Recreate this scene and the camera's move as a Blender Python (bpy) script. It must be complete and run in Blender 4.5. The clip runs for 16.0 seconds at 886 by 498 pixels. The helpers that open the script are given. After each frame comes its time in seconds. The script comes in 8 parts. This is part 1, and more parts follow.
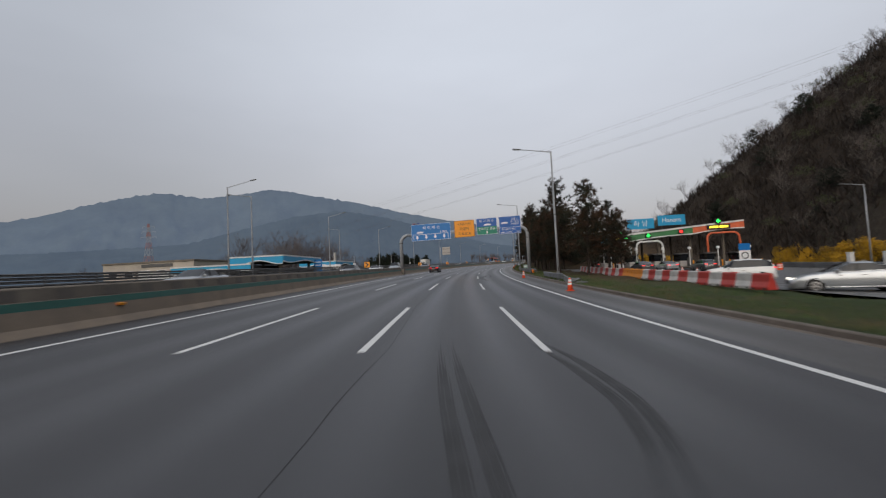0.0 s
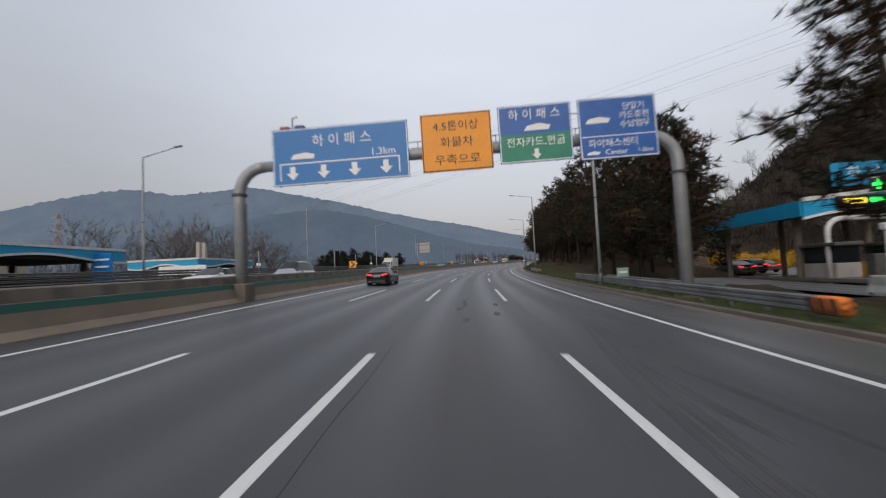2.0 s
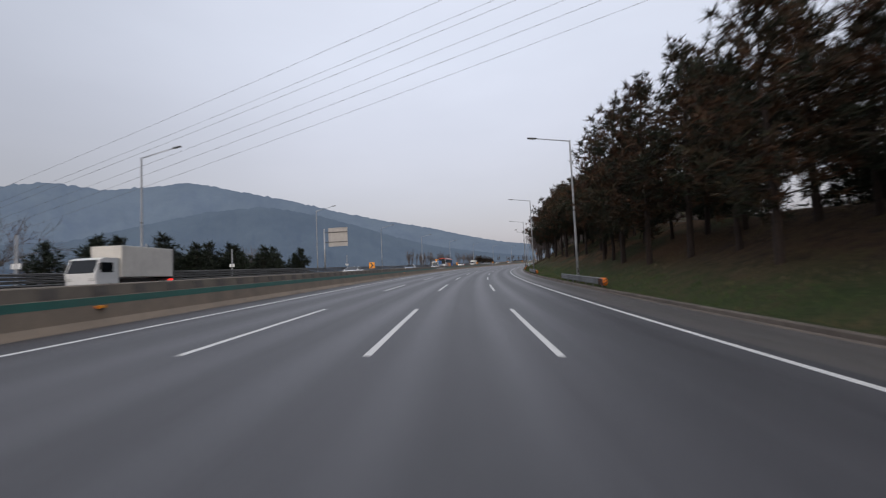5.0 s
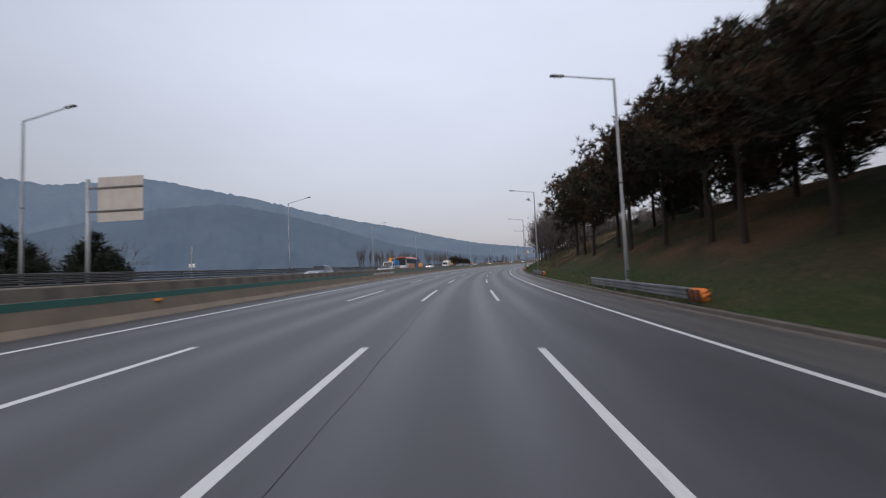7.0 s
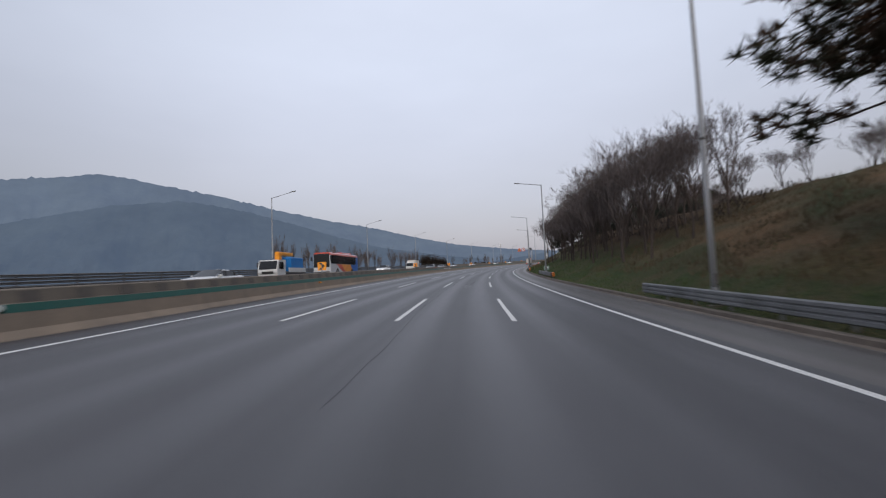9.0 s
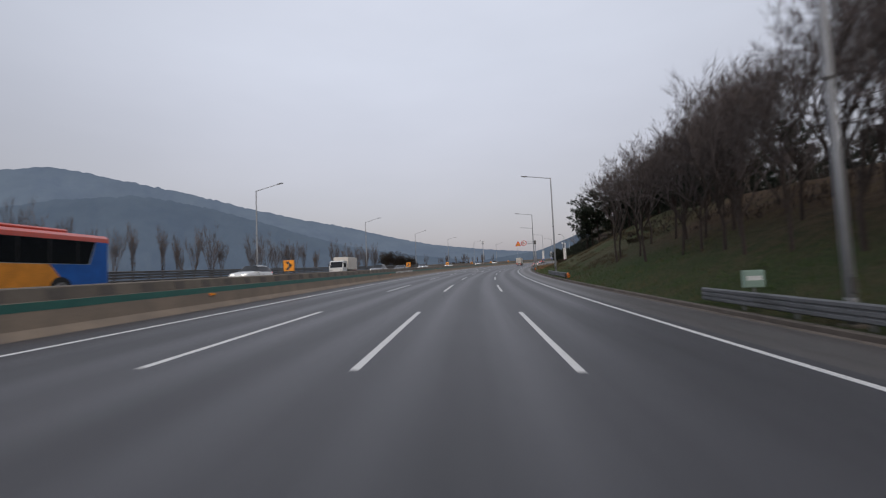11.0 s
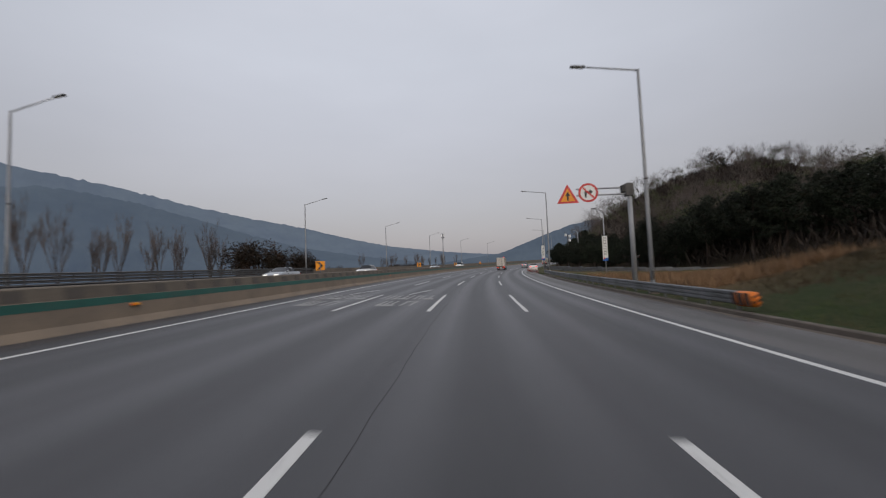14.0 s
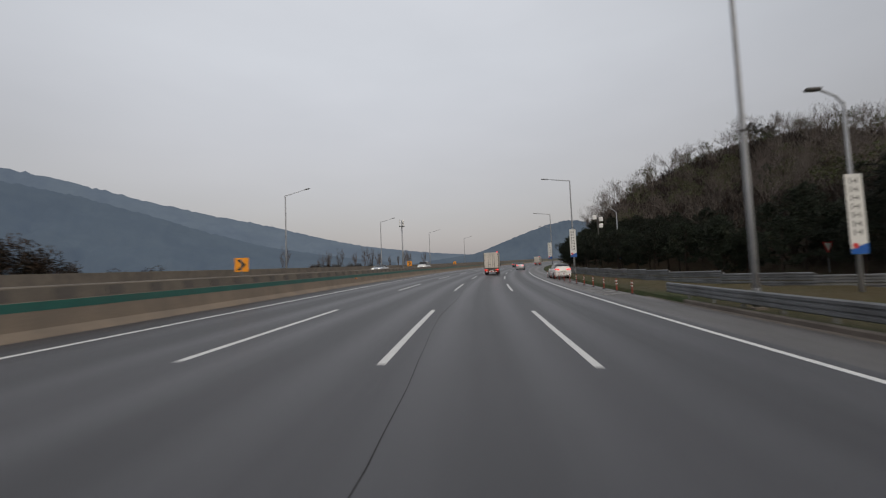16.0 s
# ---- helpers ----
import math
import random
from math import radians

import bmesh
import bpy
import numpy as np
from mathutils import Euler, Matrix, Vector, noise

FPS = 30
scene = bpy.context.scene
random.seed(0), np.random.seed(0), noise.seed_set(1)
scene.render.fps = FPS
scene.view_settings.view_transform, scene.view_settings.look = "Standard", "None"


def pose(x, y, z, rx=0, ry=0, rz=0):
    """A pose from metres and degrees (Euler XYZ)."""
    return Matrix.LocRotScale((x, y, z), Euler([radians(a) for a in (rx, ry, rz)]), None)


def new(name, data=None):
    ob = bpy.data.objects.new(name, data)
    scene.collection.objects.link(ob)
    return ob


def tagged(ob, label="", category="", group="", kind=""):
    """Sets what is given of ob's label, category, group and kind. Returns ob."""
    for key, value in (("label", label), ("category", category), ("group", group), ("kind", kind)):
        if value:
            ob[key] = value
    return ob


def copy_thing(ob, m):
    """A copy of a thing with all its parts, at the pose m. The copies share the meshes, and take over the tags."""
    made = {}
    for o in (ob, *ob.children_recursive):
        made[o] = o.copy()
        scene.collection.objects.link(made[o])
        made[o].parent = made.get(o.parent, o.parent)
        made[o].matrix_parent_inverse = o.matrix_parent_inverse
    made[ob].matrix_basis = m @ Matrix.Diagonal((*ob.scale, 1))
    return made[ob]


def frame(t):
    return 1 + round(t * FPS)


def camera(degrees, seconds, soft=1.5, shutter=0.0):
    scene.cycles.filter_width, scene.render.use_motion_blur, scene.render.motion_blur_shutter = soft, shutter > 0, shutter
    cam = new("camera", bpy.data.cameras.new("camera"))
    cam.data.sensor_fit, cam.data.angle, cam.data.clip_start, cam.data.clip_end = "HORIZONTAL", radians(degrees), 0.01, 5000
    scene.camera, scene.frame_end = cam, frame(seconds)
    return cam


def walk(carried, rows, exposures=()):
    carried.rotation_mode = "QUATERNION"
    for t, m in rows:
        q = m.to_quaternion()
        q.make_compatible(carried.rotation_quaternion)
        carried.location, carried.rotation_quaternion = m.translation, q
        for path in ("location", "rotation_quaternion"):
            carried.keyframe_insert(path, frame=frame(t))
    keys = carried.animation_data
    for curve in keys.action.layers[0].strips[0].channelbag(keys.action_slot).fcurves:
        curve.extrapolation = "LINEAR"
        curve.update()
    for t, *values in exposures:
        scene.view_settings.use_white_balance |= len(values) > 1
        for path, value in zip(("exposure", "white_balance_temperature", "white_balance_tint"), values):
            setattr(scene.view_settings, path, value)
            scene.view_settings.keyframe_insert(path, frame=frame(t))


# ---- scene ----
# ---------------------------------------------------------------- the road's line
# s: metres along the road, d: metres to the right of our lane's middle, h: metres over the road's tilted plane
KNOT_S = (-60, 60, 120, 180, 240, 300, 360, 430, 620, 700)
KNOT_K = (0.00133, 0.0013, 0.0013, 0.00137, 0.00131, 0.0013, 0.00141, 0.00163, 0.00163, 0.0)
S_GRID = np.arange(-300, 3000, 2.0)
CURVE = np.interp(S_GRID, KNOT_S, KNOT_K)
CURVE[S_GRID < -60] = 0.0
HEAD = -np.cumsum(CURVE) * 2
HEAD -= np.interp(0, S_GRID, HEAD)
LINE_X = np.cumsum(-np.sin(HEAD)) * 2
LINE_Y = np.cumsum(np.cos(HEAD)) * 2
LINE_X -= np.interp(0, S_GRID, LINE_X)
LINE_Y -= np.interp(0, S_GRID, LINE_Y)
S_CLIMB = np.clip(S_GRID, -60, 640)
GRADE = (0.01998 - 0.00134 * S_CLIMB / 400 + 0.00589 * (S_CLIMB / 400) ** 2) * np.interp(S_GRID, (640, 900), (1, 0))
LINE_Z = np.cumsum(GRADE) * 2
LINE_Z -= np.interp(0, S_GRID, LINE_Z)


def at(s, d, h=0.0):
    """A place by the road: arrays or single numbers."""
    turn = np.interp(s, S_GRID, HEAD)
    fall = 0.03932 - 0.00135 * np.clip(s, -60, 640) / 400
    return np.stack(np.broadcast_arrays(
        np.interp(s, S_GRID, LINE_X) + d * np.cos(turn),
        np.interp(s, S_GRID, LINE_Y) + d * np.sin(turn),
        np.interp(s, S_GRID, LINE_Z) - fall * np.clip(d, -40, 60) + h), -1)


def spot(s, d, h=0.0):
    return Vector([float(v) for v in at(s, d, h)])


def incline(s, d, h=0.0, turn=0.0):
    """Like stand(), but pitched with the road's climb."""
    rise = float(spot(s + 1, d).z - spot(s - 1, d).z) / 2
    return stand(s, d, h, turn) @ pose(0, 0, 0, math.degrees(math.atan(rise)), 0, 0)


def stand(s, d, h=0.0, turn=0.0, big=1.0):
    """The pose of a thing by the road: its y axis runs along the road, its x axis to the right."""
    p = spot(s, d, h)
    return pose(p.x, p.y, p.z, 0, 0, math.degrees(float(np.interp(s, S_GRID, HEAD))) + turn) @ Matrix.Scale(big, 4)


# ---------------------------------------------------------------- camera
cam = camera(91.9, 16.0, soft=1.2, shutter=0.32)
EYE = 1.69
# seconds, s, d, yaw, pitch, roll
DRIVE = [
    (0.0, -0.31, 0.0, 0.62, 3.24, 2.75), (0.5, 12.06, 0.01, 0.72, 3.27, 2.71), (1.0, 24.29, -0.03, 0.02, 3.23, 2.70),
    (1.5, 36.36, -0.02, -0.78, 3.21, 2.66), (2.0, 48.43, -0.05, -1.67, 3.24, 2.63), (2.5, 60.54, -0.03, -2.43, 3.27, 2.62),
    (3.0, 72.59, -0.09, -3.55, 3.32, 2.59), (3.5, 84.64, -0.10, -4.39, 3.38, 2.59), (4.0, 96.59, -0.06, -5.18, 3.39, 2.56),
    (5.25, 126.3, 0.02, -7.62, 3.41, 2.56),
    (6.5, 155.88, 0.11, -10.02, 3.43, 2.56), (7.0, 167.71, 0.24, -10.66, 3.45, 2.52), (7.5, 179.52, 0.35, -11.39, 3.42, 2.50),
    (8.0, 191.28, 0.45, -12.42, 3.46, 2.52), (8.5, 203.15, 0.48, -13.18, 3.49, 2.56), (9.0, 214.89, 0.42, -13.67, 3.54, 2.53),
    (9.5, 226.69, 0.30, -14.25, 3.52, 2.53), (10.0, 238.42, 0.18, -15.14, 3.52, 2.47), (11.25, 267.2, 0.08, -17.2, 3.48, 2.44),
    (12.5, 296.03, 0.01, -19.29, 3.45, 2.41), (13.0, 308.02, 0.03, -20.0, 3.51, 2.50), (13.5, 320.14, -0.13, -21.26, 3.60, 2.37),
    (14.0, 332.24, -0.17, -22.07, 3.65, 2.34), (14.5, 344.3, -0.27, -23.2, 3.69, 2.32), (15.0, 356.34, -0.17, -23.71, 3.61, 2.42),
    (15.5, 368.52, -0.18, -24.6, 3.61, 2.39), (16.0, 380.81, -0.19, -25.43, 3.58, 2.26)]
walk(cam, [(t, pose(*spot(s, d, EYE), 90 + tilt, lean, yaw)) for t, s, d, yaw, tilt, lean in DRIVE],
     [(0.0, -0.09, 6620, 10), (1.5, -0.05, 6610, 10), (2.0, 0.08, 6600, 10), (2.5, 0.33, 6580, 11), (3.0, 0.16, 6520, 13), (3.5, 0.1, 6500, 13), (6.5, 0.11, 6330, 13), (9.0, 0.08, 6270, 13), (9.5, -0.06, 6340, 13), (10.0, -0.06, 6430, 13), (13.0, -0.04, 6520, 13), (14.0, -0.22, 6660, 12), (14.5, -0.26, 6780, 12), (15.0, -0.2, 6830, 11), (16.0, -0.16, 6900, 10)])

# ---------------------------------------------------------------- sky and light: a grey, overcast evening
world = bpy.data.worlds.new("overcast_sky")
scene.world = world
world.use_nodes = True
wn, wl = world.node_tree.nodes, world.node_tree.links
wn.clear()
w_out = wn.new("ShaderNodeOutputWorld")
w_bg = wn.new("ShaderNodeBackground")
w_sky = wn.new("ShaderNodeTexSky")
w_sky.sky_type, w_sky.sun_disc = "NISHITA", False
w_sky.sun_elevation, w_sky.sun_rotation = radians(32), radians(194)
w_sky.air_density, w_sky.dust_density = 1.5, 4.0
w_bg2 = wn.new("ShaderNodeBackground")
w_bg2.inputs["Strength"].default_value = 0.03
wl.new(w_sky.outputs["Color"], w_bg2.inputs["Color"])
w_geo = wn.new("ShaderNodeTexCoord")
w_sep = wn.new("ShaderNodeSeparateXYZ")
wl.new(w_geo.outputs["Generated"], w_sep.inputs[0])
w_ramp = wn.new("ShaderNodeValToRGB")
el = w_ramp.color_ramp.elements
el[0].position, el[0].color = 0.0, (0.29, 0.282, 0.315, 1)
el[1].position, el[1].color = 1.0, (0.60, 0.64, 0.71, 1)
for place, colour in ((0.10, (0.355, 0.345, 0.385, 1)), (0.24, (0.445, 0.445, 0.49, 1)), (0.45, (0.545, 0.57, 0.63, 1))):
    e = el.new(place)
    e.color = colour
wl.new(w_sep.outputs["Z"], w_ramp.inputs["Fac"])
w_noise = wn.new("ShaderNodeTexNoise")
w_noise.inputs["Scale"].default_value, w_noise.inputs["Detail"].default_value = 2.2, 4
w_map = wn.new("ShaderNodeMapping")
w_map.inputs["Scale"].default_value = (1, 1, 3)
wl.new(w_geo.outputs["Generated"], w_map.inputs["Vector"])
wl.new(w_map.outputs["Vector"], w_noise.inputs["Vector"])
w_rng = wn.new("ShaderNodeMapRange")
w_rng.inputs["To Min"].default_value, w_rng.inputs["To Max"].default_value = 0.90, 1.10
wl.new(w_noise.outputs["Fac"], w_rng.inputs["Value"])
w_mul = wn.new("ShaderNodeMixRGB")
w_mul.blend_type = "MULTIPLY"
w_mul.inputs["Fac"].default_value = 1
wl.new(w_ramp.outputs["Color"], w_mul.inputs["Color1"])
wl.new(w_rng.outputs["Result"], w_mul.inputs["Color2"])
# sky brighter ahead, dimmer at the sides: lens corner falloff put into it
w_dot = wn.new("ShaderNodeVectorMath")
w_dot.operation = "DOT_PRODUCT"
w_dot.inputs[1].default_value = (0.27, 0.86, 0.43)
wl.new(w_geo.outputs["Generated"], w_dot.inputs[0])
w_lobe = wn.new("ShaderNodeMapRange")
w_lobe.interpolation_type = "SMOOTHSTEP"
w_lobe.inputs["From Min"].default_value, w_lobe.inputs["From Max"].default_value = 0.55, 1.0
w_lobe.inputs["To Min"].default_value, w_lobe.inputs["To Max"].default_value = 0.79, 1.13
wl.new(w_dot.outputs["Value"], w_lobe.inputs["Value"])
w_mul2 = wn.new("ShaderNodeMixRGB")
w_mul2.blend_type = "MULTIPLY"
w_mul2.inputs["Fac"].default_value = 1
wl.new(w_mul.outputs["Color"], w_mul2.inputs["Color1"])
wl.new(w_lobe.outputs["Result"], w_mul2.inputs["Color2"])
wl.new(w_mul2.outputs["Color"], w_bg.inputs["Color"])
w_bg.inputs["Strength"].default_value = 1.0
w_add = wn.new("ShaderNodeAddShader")
wl.new(w_bg.outputs[0], w_add.inputs[0])
wl.new(w_bg2.outputs[0], w_add.inputs[1])
wl.new(w_add.outputs[0], w_out.inputs["Surface"])

sun = new("sun", bpy.data.lights.new("sun", "SUN"))
sun.data.energy, sun.data.angle, sun.data.color = 1.1, radians(50), (1.0, 0.97, 0.93)
sun.matrix_world = pose(0, 0, 60, 58, 0, -14)

# ---------------------------------------------------------------- materials


def nodes_of(name):
    m = bpy.data.materials.new(name)
    m.use_nodes = True
    n, k = m.node_tree.nodes, m.node_tree.links
    return m, n, k, n["Principled BSDF"]


def mix(n, k, fac, a, b, how="MIX"):
    x = n.new("ShaderNodeMixRGB")
    x.blend_type = how
    for sock, v in zip(x.inputs, (fac, a, b)):
        if hasattr(v, "links"):
            k.new(v, sock)
        elif isinstance(v, (tuple, list)):
            sock.default_value = (*v[:3], 1)
        else:
            sock.default_value = v
    return x.outputs[0]


def grain(n, k, scale, detail=4, rough=0.6, vector=None, stretch=None, low=0.35, high=0.65):
    t = n.new("ShaderNodeTexNoise")
    t.inputs["Scale"].default_value, t.inputs["Detail"].default_value, t.inputs["Roughness"].default_value = scale, detail, rough
    if vector is None:
        c = n.new("ShaderNodeTexCoord")
        vector = c.outputs["Object"]
    if stretch:
        mp = n.new("ShaderNodeMapping")
        mp.inputs["Scale"].default_value = stretch
        k.new(vector, mp.inputs["Vector"])
        vector = mp.outputs["Vector"]
    k.new(vector, t.inputs["Vector"])
    r = n.new("ShaderNodeMapRange")
    r.inputs["From Min"].default_value, r.inputs["From Max"].default_value = low, high
    k.new(t.outputs["Fac"], r.inputs["Value"])
    return r.outputs["Result"]


def bump(n, k, b, height, strength=0.3, distance=0.02):
    u = n.new("ShaderNodeBump")
    u.inputs["Strength"].default_value, u.inputs["Distance"].default_value = strength, distance
    k.new(height, u.inputs["Height"])
    k.new(u.outputs["Normal"], b.inputs["Normal"])


def surface(name, colour, other=None, scale=1.5, fine=25.0, rough=0.6, metal=0.0, relief=0.15, vary=0.0, dirt=None, dirt_amount=0.35, spec=0.5, stretch=None):
    """A painted, cast or grown surface: two colours in coarse stains, fine grain over it, some relief."""
    m, n, k, b = nodes_of(name)
    other = other or tuple(c * 0.72 for c in colour)
    coarse, small = grain(n, k, scale, stretch=stretch), grain(n, k, fine, 3)
    c = mix(n, k, coarse, colour, other)
    c = mix(n, k, 0.25, c, mix(n, k, small, tuple(v * 0.6 for v in colour), tuple(min(1, v * 1.3) for v in colour)))
    if dirt:
        c = mix(n, k, mix(n, k, 1.0, grain(n, k, scale * 0.6, 6, 0.7, low=0.5, high=0.75), (dirt_amount,) * 3, "MULTIPLY"), c, dirt)
    if vary:
        o = n.new("ShaderNodeObjectInfo")
        r = n.new("ShaderNodeMapRange")
        r.inputs["To Min"].default_value, r.inputs["To Max"].default_value = 1 - vary, 1 + vary
        k.new(o.outputs["Random"], r.inputs["Value"])
        c = mix(n, k, 1.0, c, r.outputs["Result"], "MULTIPLY")
    k.new(c, b.inputs["Base Color"])
    b.inputs["Roughness"].default_value, b.inputs["Metallic"].default_value = rough, metal
    b.inputs["Specular IOR Level"].default_value = spec
    if relief:
        bump(n, k, b, small, relief, 0.01)
    return m


def lamp_material(name, colour, power):
    m, n, k, b = nodes_of(name)
    b.inputs["Base Color"].default_value = (*[c * 0.5 for c in colour], 1)
    b.inputs["Emission Color"].default_value = (*colour, 1)
    b.inputs["Emission Strength"].default_value = power
    b.inputs["Roughness"].default_value = 0.3
    return m


def asphalt_material(name, tone, streak):
    """Worn asphalt: long streaks along the lanes, polished wheel tracks, stains and stone grain. Its UV is metres across and along."""
    m, n, k, b = nodes_of(name)
    uv = n.new("ShaderNodeUVMap")
    uv.uv_map = "road"
    v = uv.outputs["UV"]
    long_streak = grain(n, k, 1.0, 5, 0.65, v, (0.9, 0.012, 1))
    thin_streak = grain(n, k, 1.0, 5, 0.7, v, (3.2, 0.03, 1))
    patch = grain(n, k, 1.0, 6, 0.7, v, (0.45, 0.09, 1))
    stone = grain(n, k, 55.0, 2, 0.7, v)
    sep = n.new("ShaderNodeSeparateXYZ")
    k.new(v, sep.inputs[0])
    wave = n.new("ShaderNodeMath")
    wave.operation = "MULTIPLY"
    wave.inputs[1].default_value = 2 * math.pi / 3.6
    k.new(sep.outputs["X"], wave.inputs[0])
    cosine = n.new("ShaderNodeMath")
    cosine.operation = "COSINE"
    k.new(wave.outputs[0], cosine.inputs[0])
    track = n.new("ShaderNodeMapRange")
    track.interpolation_type = "SMOOTHSTEP"
    track.inputs["From Min"].default_value, track.inputs["From Max"].default_value = -0.45, 1.15
    wobble = n.new("ShaderNodeMath")
    wobble.operation = "MULTIPLY_ADD"
    wobble.inputs[1].default_value, wobble.inputs[2].default_value = 0.5, -0.25
    k.new(long_streak, wobble.inputs[0])
    shifted = n.new("ShaderNodeMath")
    shifted.operation = "ADD"
    k.new(cosine.outputs[0], shifted.inputs[0])
    k.new(wobble.outputs[0], shifted.inputs[1])
    k.new(shifted.outputs[0], track.inputs["Value"])
    # two polished wheel paths beside it
    pair = n.new("ShaderNodeMath")
    pair.operation = "MULTIPLY"
    pair.inputs[1].default_value = 2.0
    k.new(wave.outputs[0], pair.inputs[0])
    pair_cos = n.new("ShaderNodeMath")
    pair_cos.operation = "COSINE"
    k.new(pair.outputs[0], pair_cos.inputs[0])
    wheel_path = n.new("ShaderNodeMapRange")
    wheel_path.inputs["From Min"].default_value, wheel_path.inputs["From Max"].default_value = 0.6, -1.0
    k.new(pair_cos.outputs[0], wheel_path.inputs["Value"])
    c = mix(n, k, long_streak, tone, tuple(t * 0.72 for t in tone))
    c = mix(n, k, mix(n, k, 1.0, thin_streak, (streak,) * 3, "MULTIPLY"), c, tuple(t * 0.6 for t in tone))
    c = mix(n, k, mix(n, k, 1.0, track.outputs["Result"], (0.85,) * 3, "MULTIPLY"), c, tuple(t * 0.46 for t in tone))
    c = mix(n, k, mix(n, k, 1.0, patch, (0.55,) * 3, "MULTIPLY"), c, tuple(t * 1.25 for t in tone))
    c = mix(n, k, mix(n, k, 1.0, stone, (0.5,) * 3, "MULTIPLY"), c, tuple(t * 1.5 for t in tone))
    # paving sections of different age along the road
    age = n.new("ShaderNodeMapRange")
    age.inputs["From Min"].default_value, age.inputs["From Max"].default_value = 0.0, 1000.0
    k.new(sep.outputs["Y"], age.inputs["Value"])
    ramp = n.new("ShaderNodeValToRGB")
    e = ramp.color_ramp.elements
    e[0].position, e[0].color = 0.012, (0.64, 0.64, 0.64, 1)
    e[1].position, e[1].color = 0.38, (0.92, 0.92, 0.92, 1)
    for where, value in ((0.055, 0.80), (0.085, 1.05), (0.20, 1.10), (0.235, 0.90), (0.30, 0.92)):
        x = e.new(where)
        x.color = (value, value, value, 1)
    k.new(age.outputs["Result"], ramp.inputs["Fac"])
    c = mix(n, k, 1.0, c, ramp.outputs["Color"], "MULTIPLY")
    k.new(c, b.inputs["Base Color"])
    b.inputs["Specular IOR Level"].default_value = 0.5
    rough = n.new("ShaderNodeMapRange")
    rough.inputs["To Min"].default_value, rough.inputs["To Max"].default_value = 0.57, 0.41
    blend = n.new("ShaderNodeMath")
    blend.operation = "MULTIPLY_ADD"
    blend.inputs[1].default_value = 0.35
    k.new(long_streak, blend.inputs[0])
    half_path = n.new("ShaderNodeMath")
    half_path.operation = "MULTIPLY"
    half_path.inputs[1].default_value = 0.65
    k.new(wheel_path.outputs["Result"], half_path.inputs[0])
    k.new(half_path.outputs[0], blend.inputs[2])
    k.new(blend.outputs[0], rough.inputs["Value"])
    k.new(rough.outputs["Result"], b.inputs["Roughness"])
    bump(n, k, b, stone, 0.35, 0.004)
    return m


ASPHALT = asphalt_material("worn_asphalt", (0.055, 0.055, 0.0612), 0.75)
ASPHALT_FAR = asphalt_material("far_asphalt", (0.11, 0.108, 0.11), 0.3)
ASPHALT_SHOULDER = asphalt_material("shoulder_asphalt", (0.092, 0.086, 0.083), 0.5)


def paint_material():
    m, n, k, b = nodes_of("road_paint")
    wear = grain(n, k, 9.0, 5, 0.75, low=0.55, high=0.72)
    c = mix(n, k, wear, (0.62, 0.62, 0.61), (0.30, 0.30, 0.30))
    k.new(c, b.inputs["Base Color"])
    b.inputs["Roughness"].default_value = 0.7
    return m


ROAD_PAINT = paint_material()
FADED_PAINT = surface("faded_road_paint", (0.27, 0.27, 0.27), (0.13, 0.13, 0.133), 5.0, rough=0.8)
LETTER_PAINT = surface("worn_lettering_paint", (0.36, 0.36, 0.355), (0.20, 0.20, 0.20), 4.0, rough=0.8)
RUBBER_REFLECTION = surface("tyre_rubber_and_reflection", (0.016, 0.016, 0.017), (0.040, 0.040, 0.043), 2.2, rough=0.7)
RUBBER_FAINT = surface("faint_tyre_rubber", (0.048, 0.048, 0.051), (0.066, 0.066, 0.07), 1.2, rough=0.75)
SEAL = surface("bitumen_joint", (0.040, 0.040, 0.042), rough=0.85, spec=0.3)
CONCRETE_TAN = surface("dusty_tan_concrete", (0.255, 0.20, 0.15), (0.19, 0.152, 0.118), 0.8, rough=0.9, dirt=(0.11, 0.095, 0.085), dirt_amount=0.45)
CONCRETE = surface("grey_concrete", (0.178, 0.150, 0.120), (0.118, 0.10, 0.083), 0.9, rough=0.9, dirt=(0.08, 0.07, 0.065), dirt_amount=0.6)
CONCRETE_DARK = surface("dark_concrete", (0.10, 0.088, 0.078), (0.15, 0.132, 0.115), 2.5, rough=0.95)
KERB = surface("kerb_concrete", (0.150, 0.124, 0.104), (0.092, 0.076, 0.064), 1.4, rough=0.9, vary=0.12, dirt=(0.06, 0.055, 0.05))
GREEN_BAND = surface("green_paint", (0.006, 0.095, 0.072), (0.005, 0.07, 0.055), 1.2, rough=0.55, dirt=(0.06, 0.07, 0.06))
BLACK_PAINT = surface("black_paint", (0.03, 0.03, 0.032), rough=0.6)
WHITE_PAINT = surface("white_paint", (0.66, 0.65, 0.63), (0.52, 0.51, 0.49), 1.5, rough=0.6, dirt=(0.3, 0.28, 0.25))
STEEL = surface("galvanised_steel", (0.20, 0.205, 0.215), (0.13, 0.135, 0.14), 1.2, rough=0.6, metal=0.3, vary=0.10, dirt=(0.07, 0.065, 0.06), dirt_amount=0.5)
CUSHION_ORANGE = surface("cushion_orange", (0.80, 0.20, 0.012), (0.62, 0.15, 0.012), 3.0, rough=0.5)
CUSHION_DARK = surface("cushion_dark_stripe", (0.05, 0.018, 0.010), (0.03, 0.014, 0.010), 3.0, rough=0.6)
FLEX_RED = surface("dull_red_plastic", (0.30, 0.035, 0.02), (0.22, 0.03, 0.02), 4.0, rough=0.55)
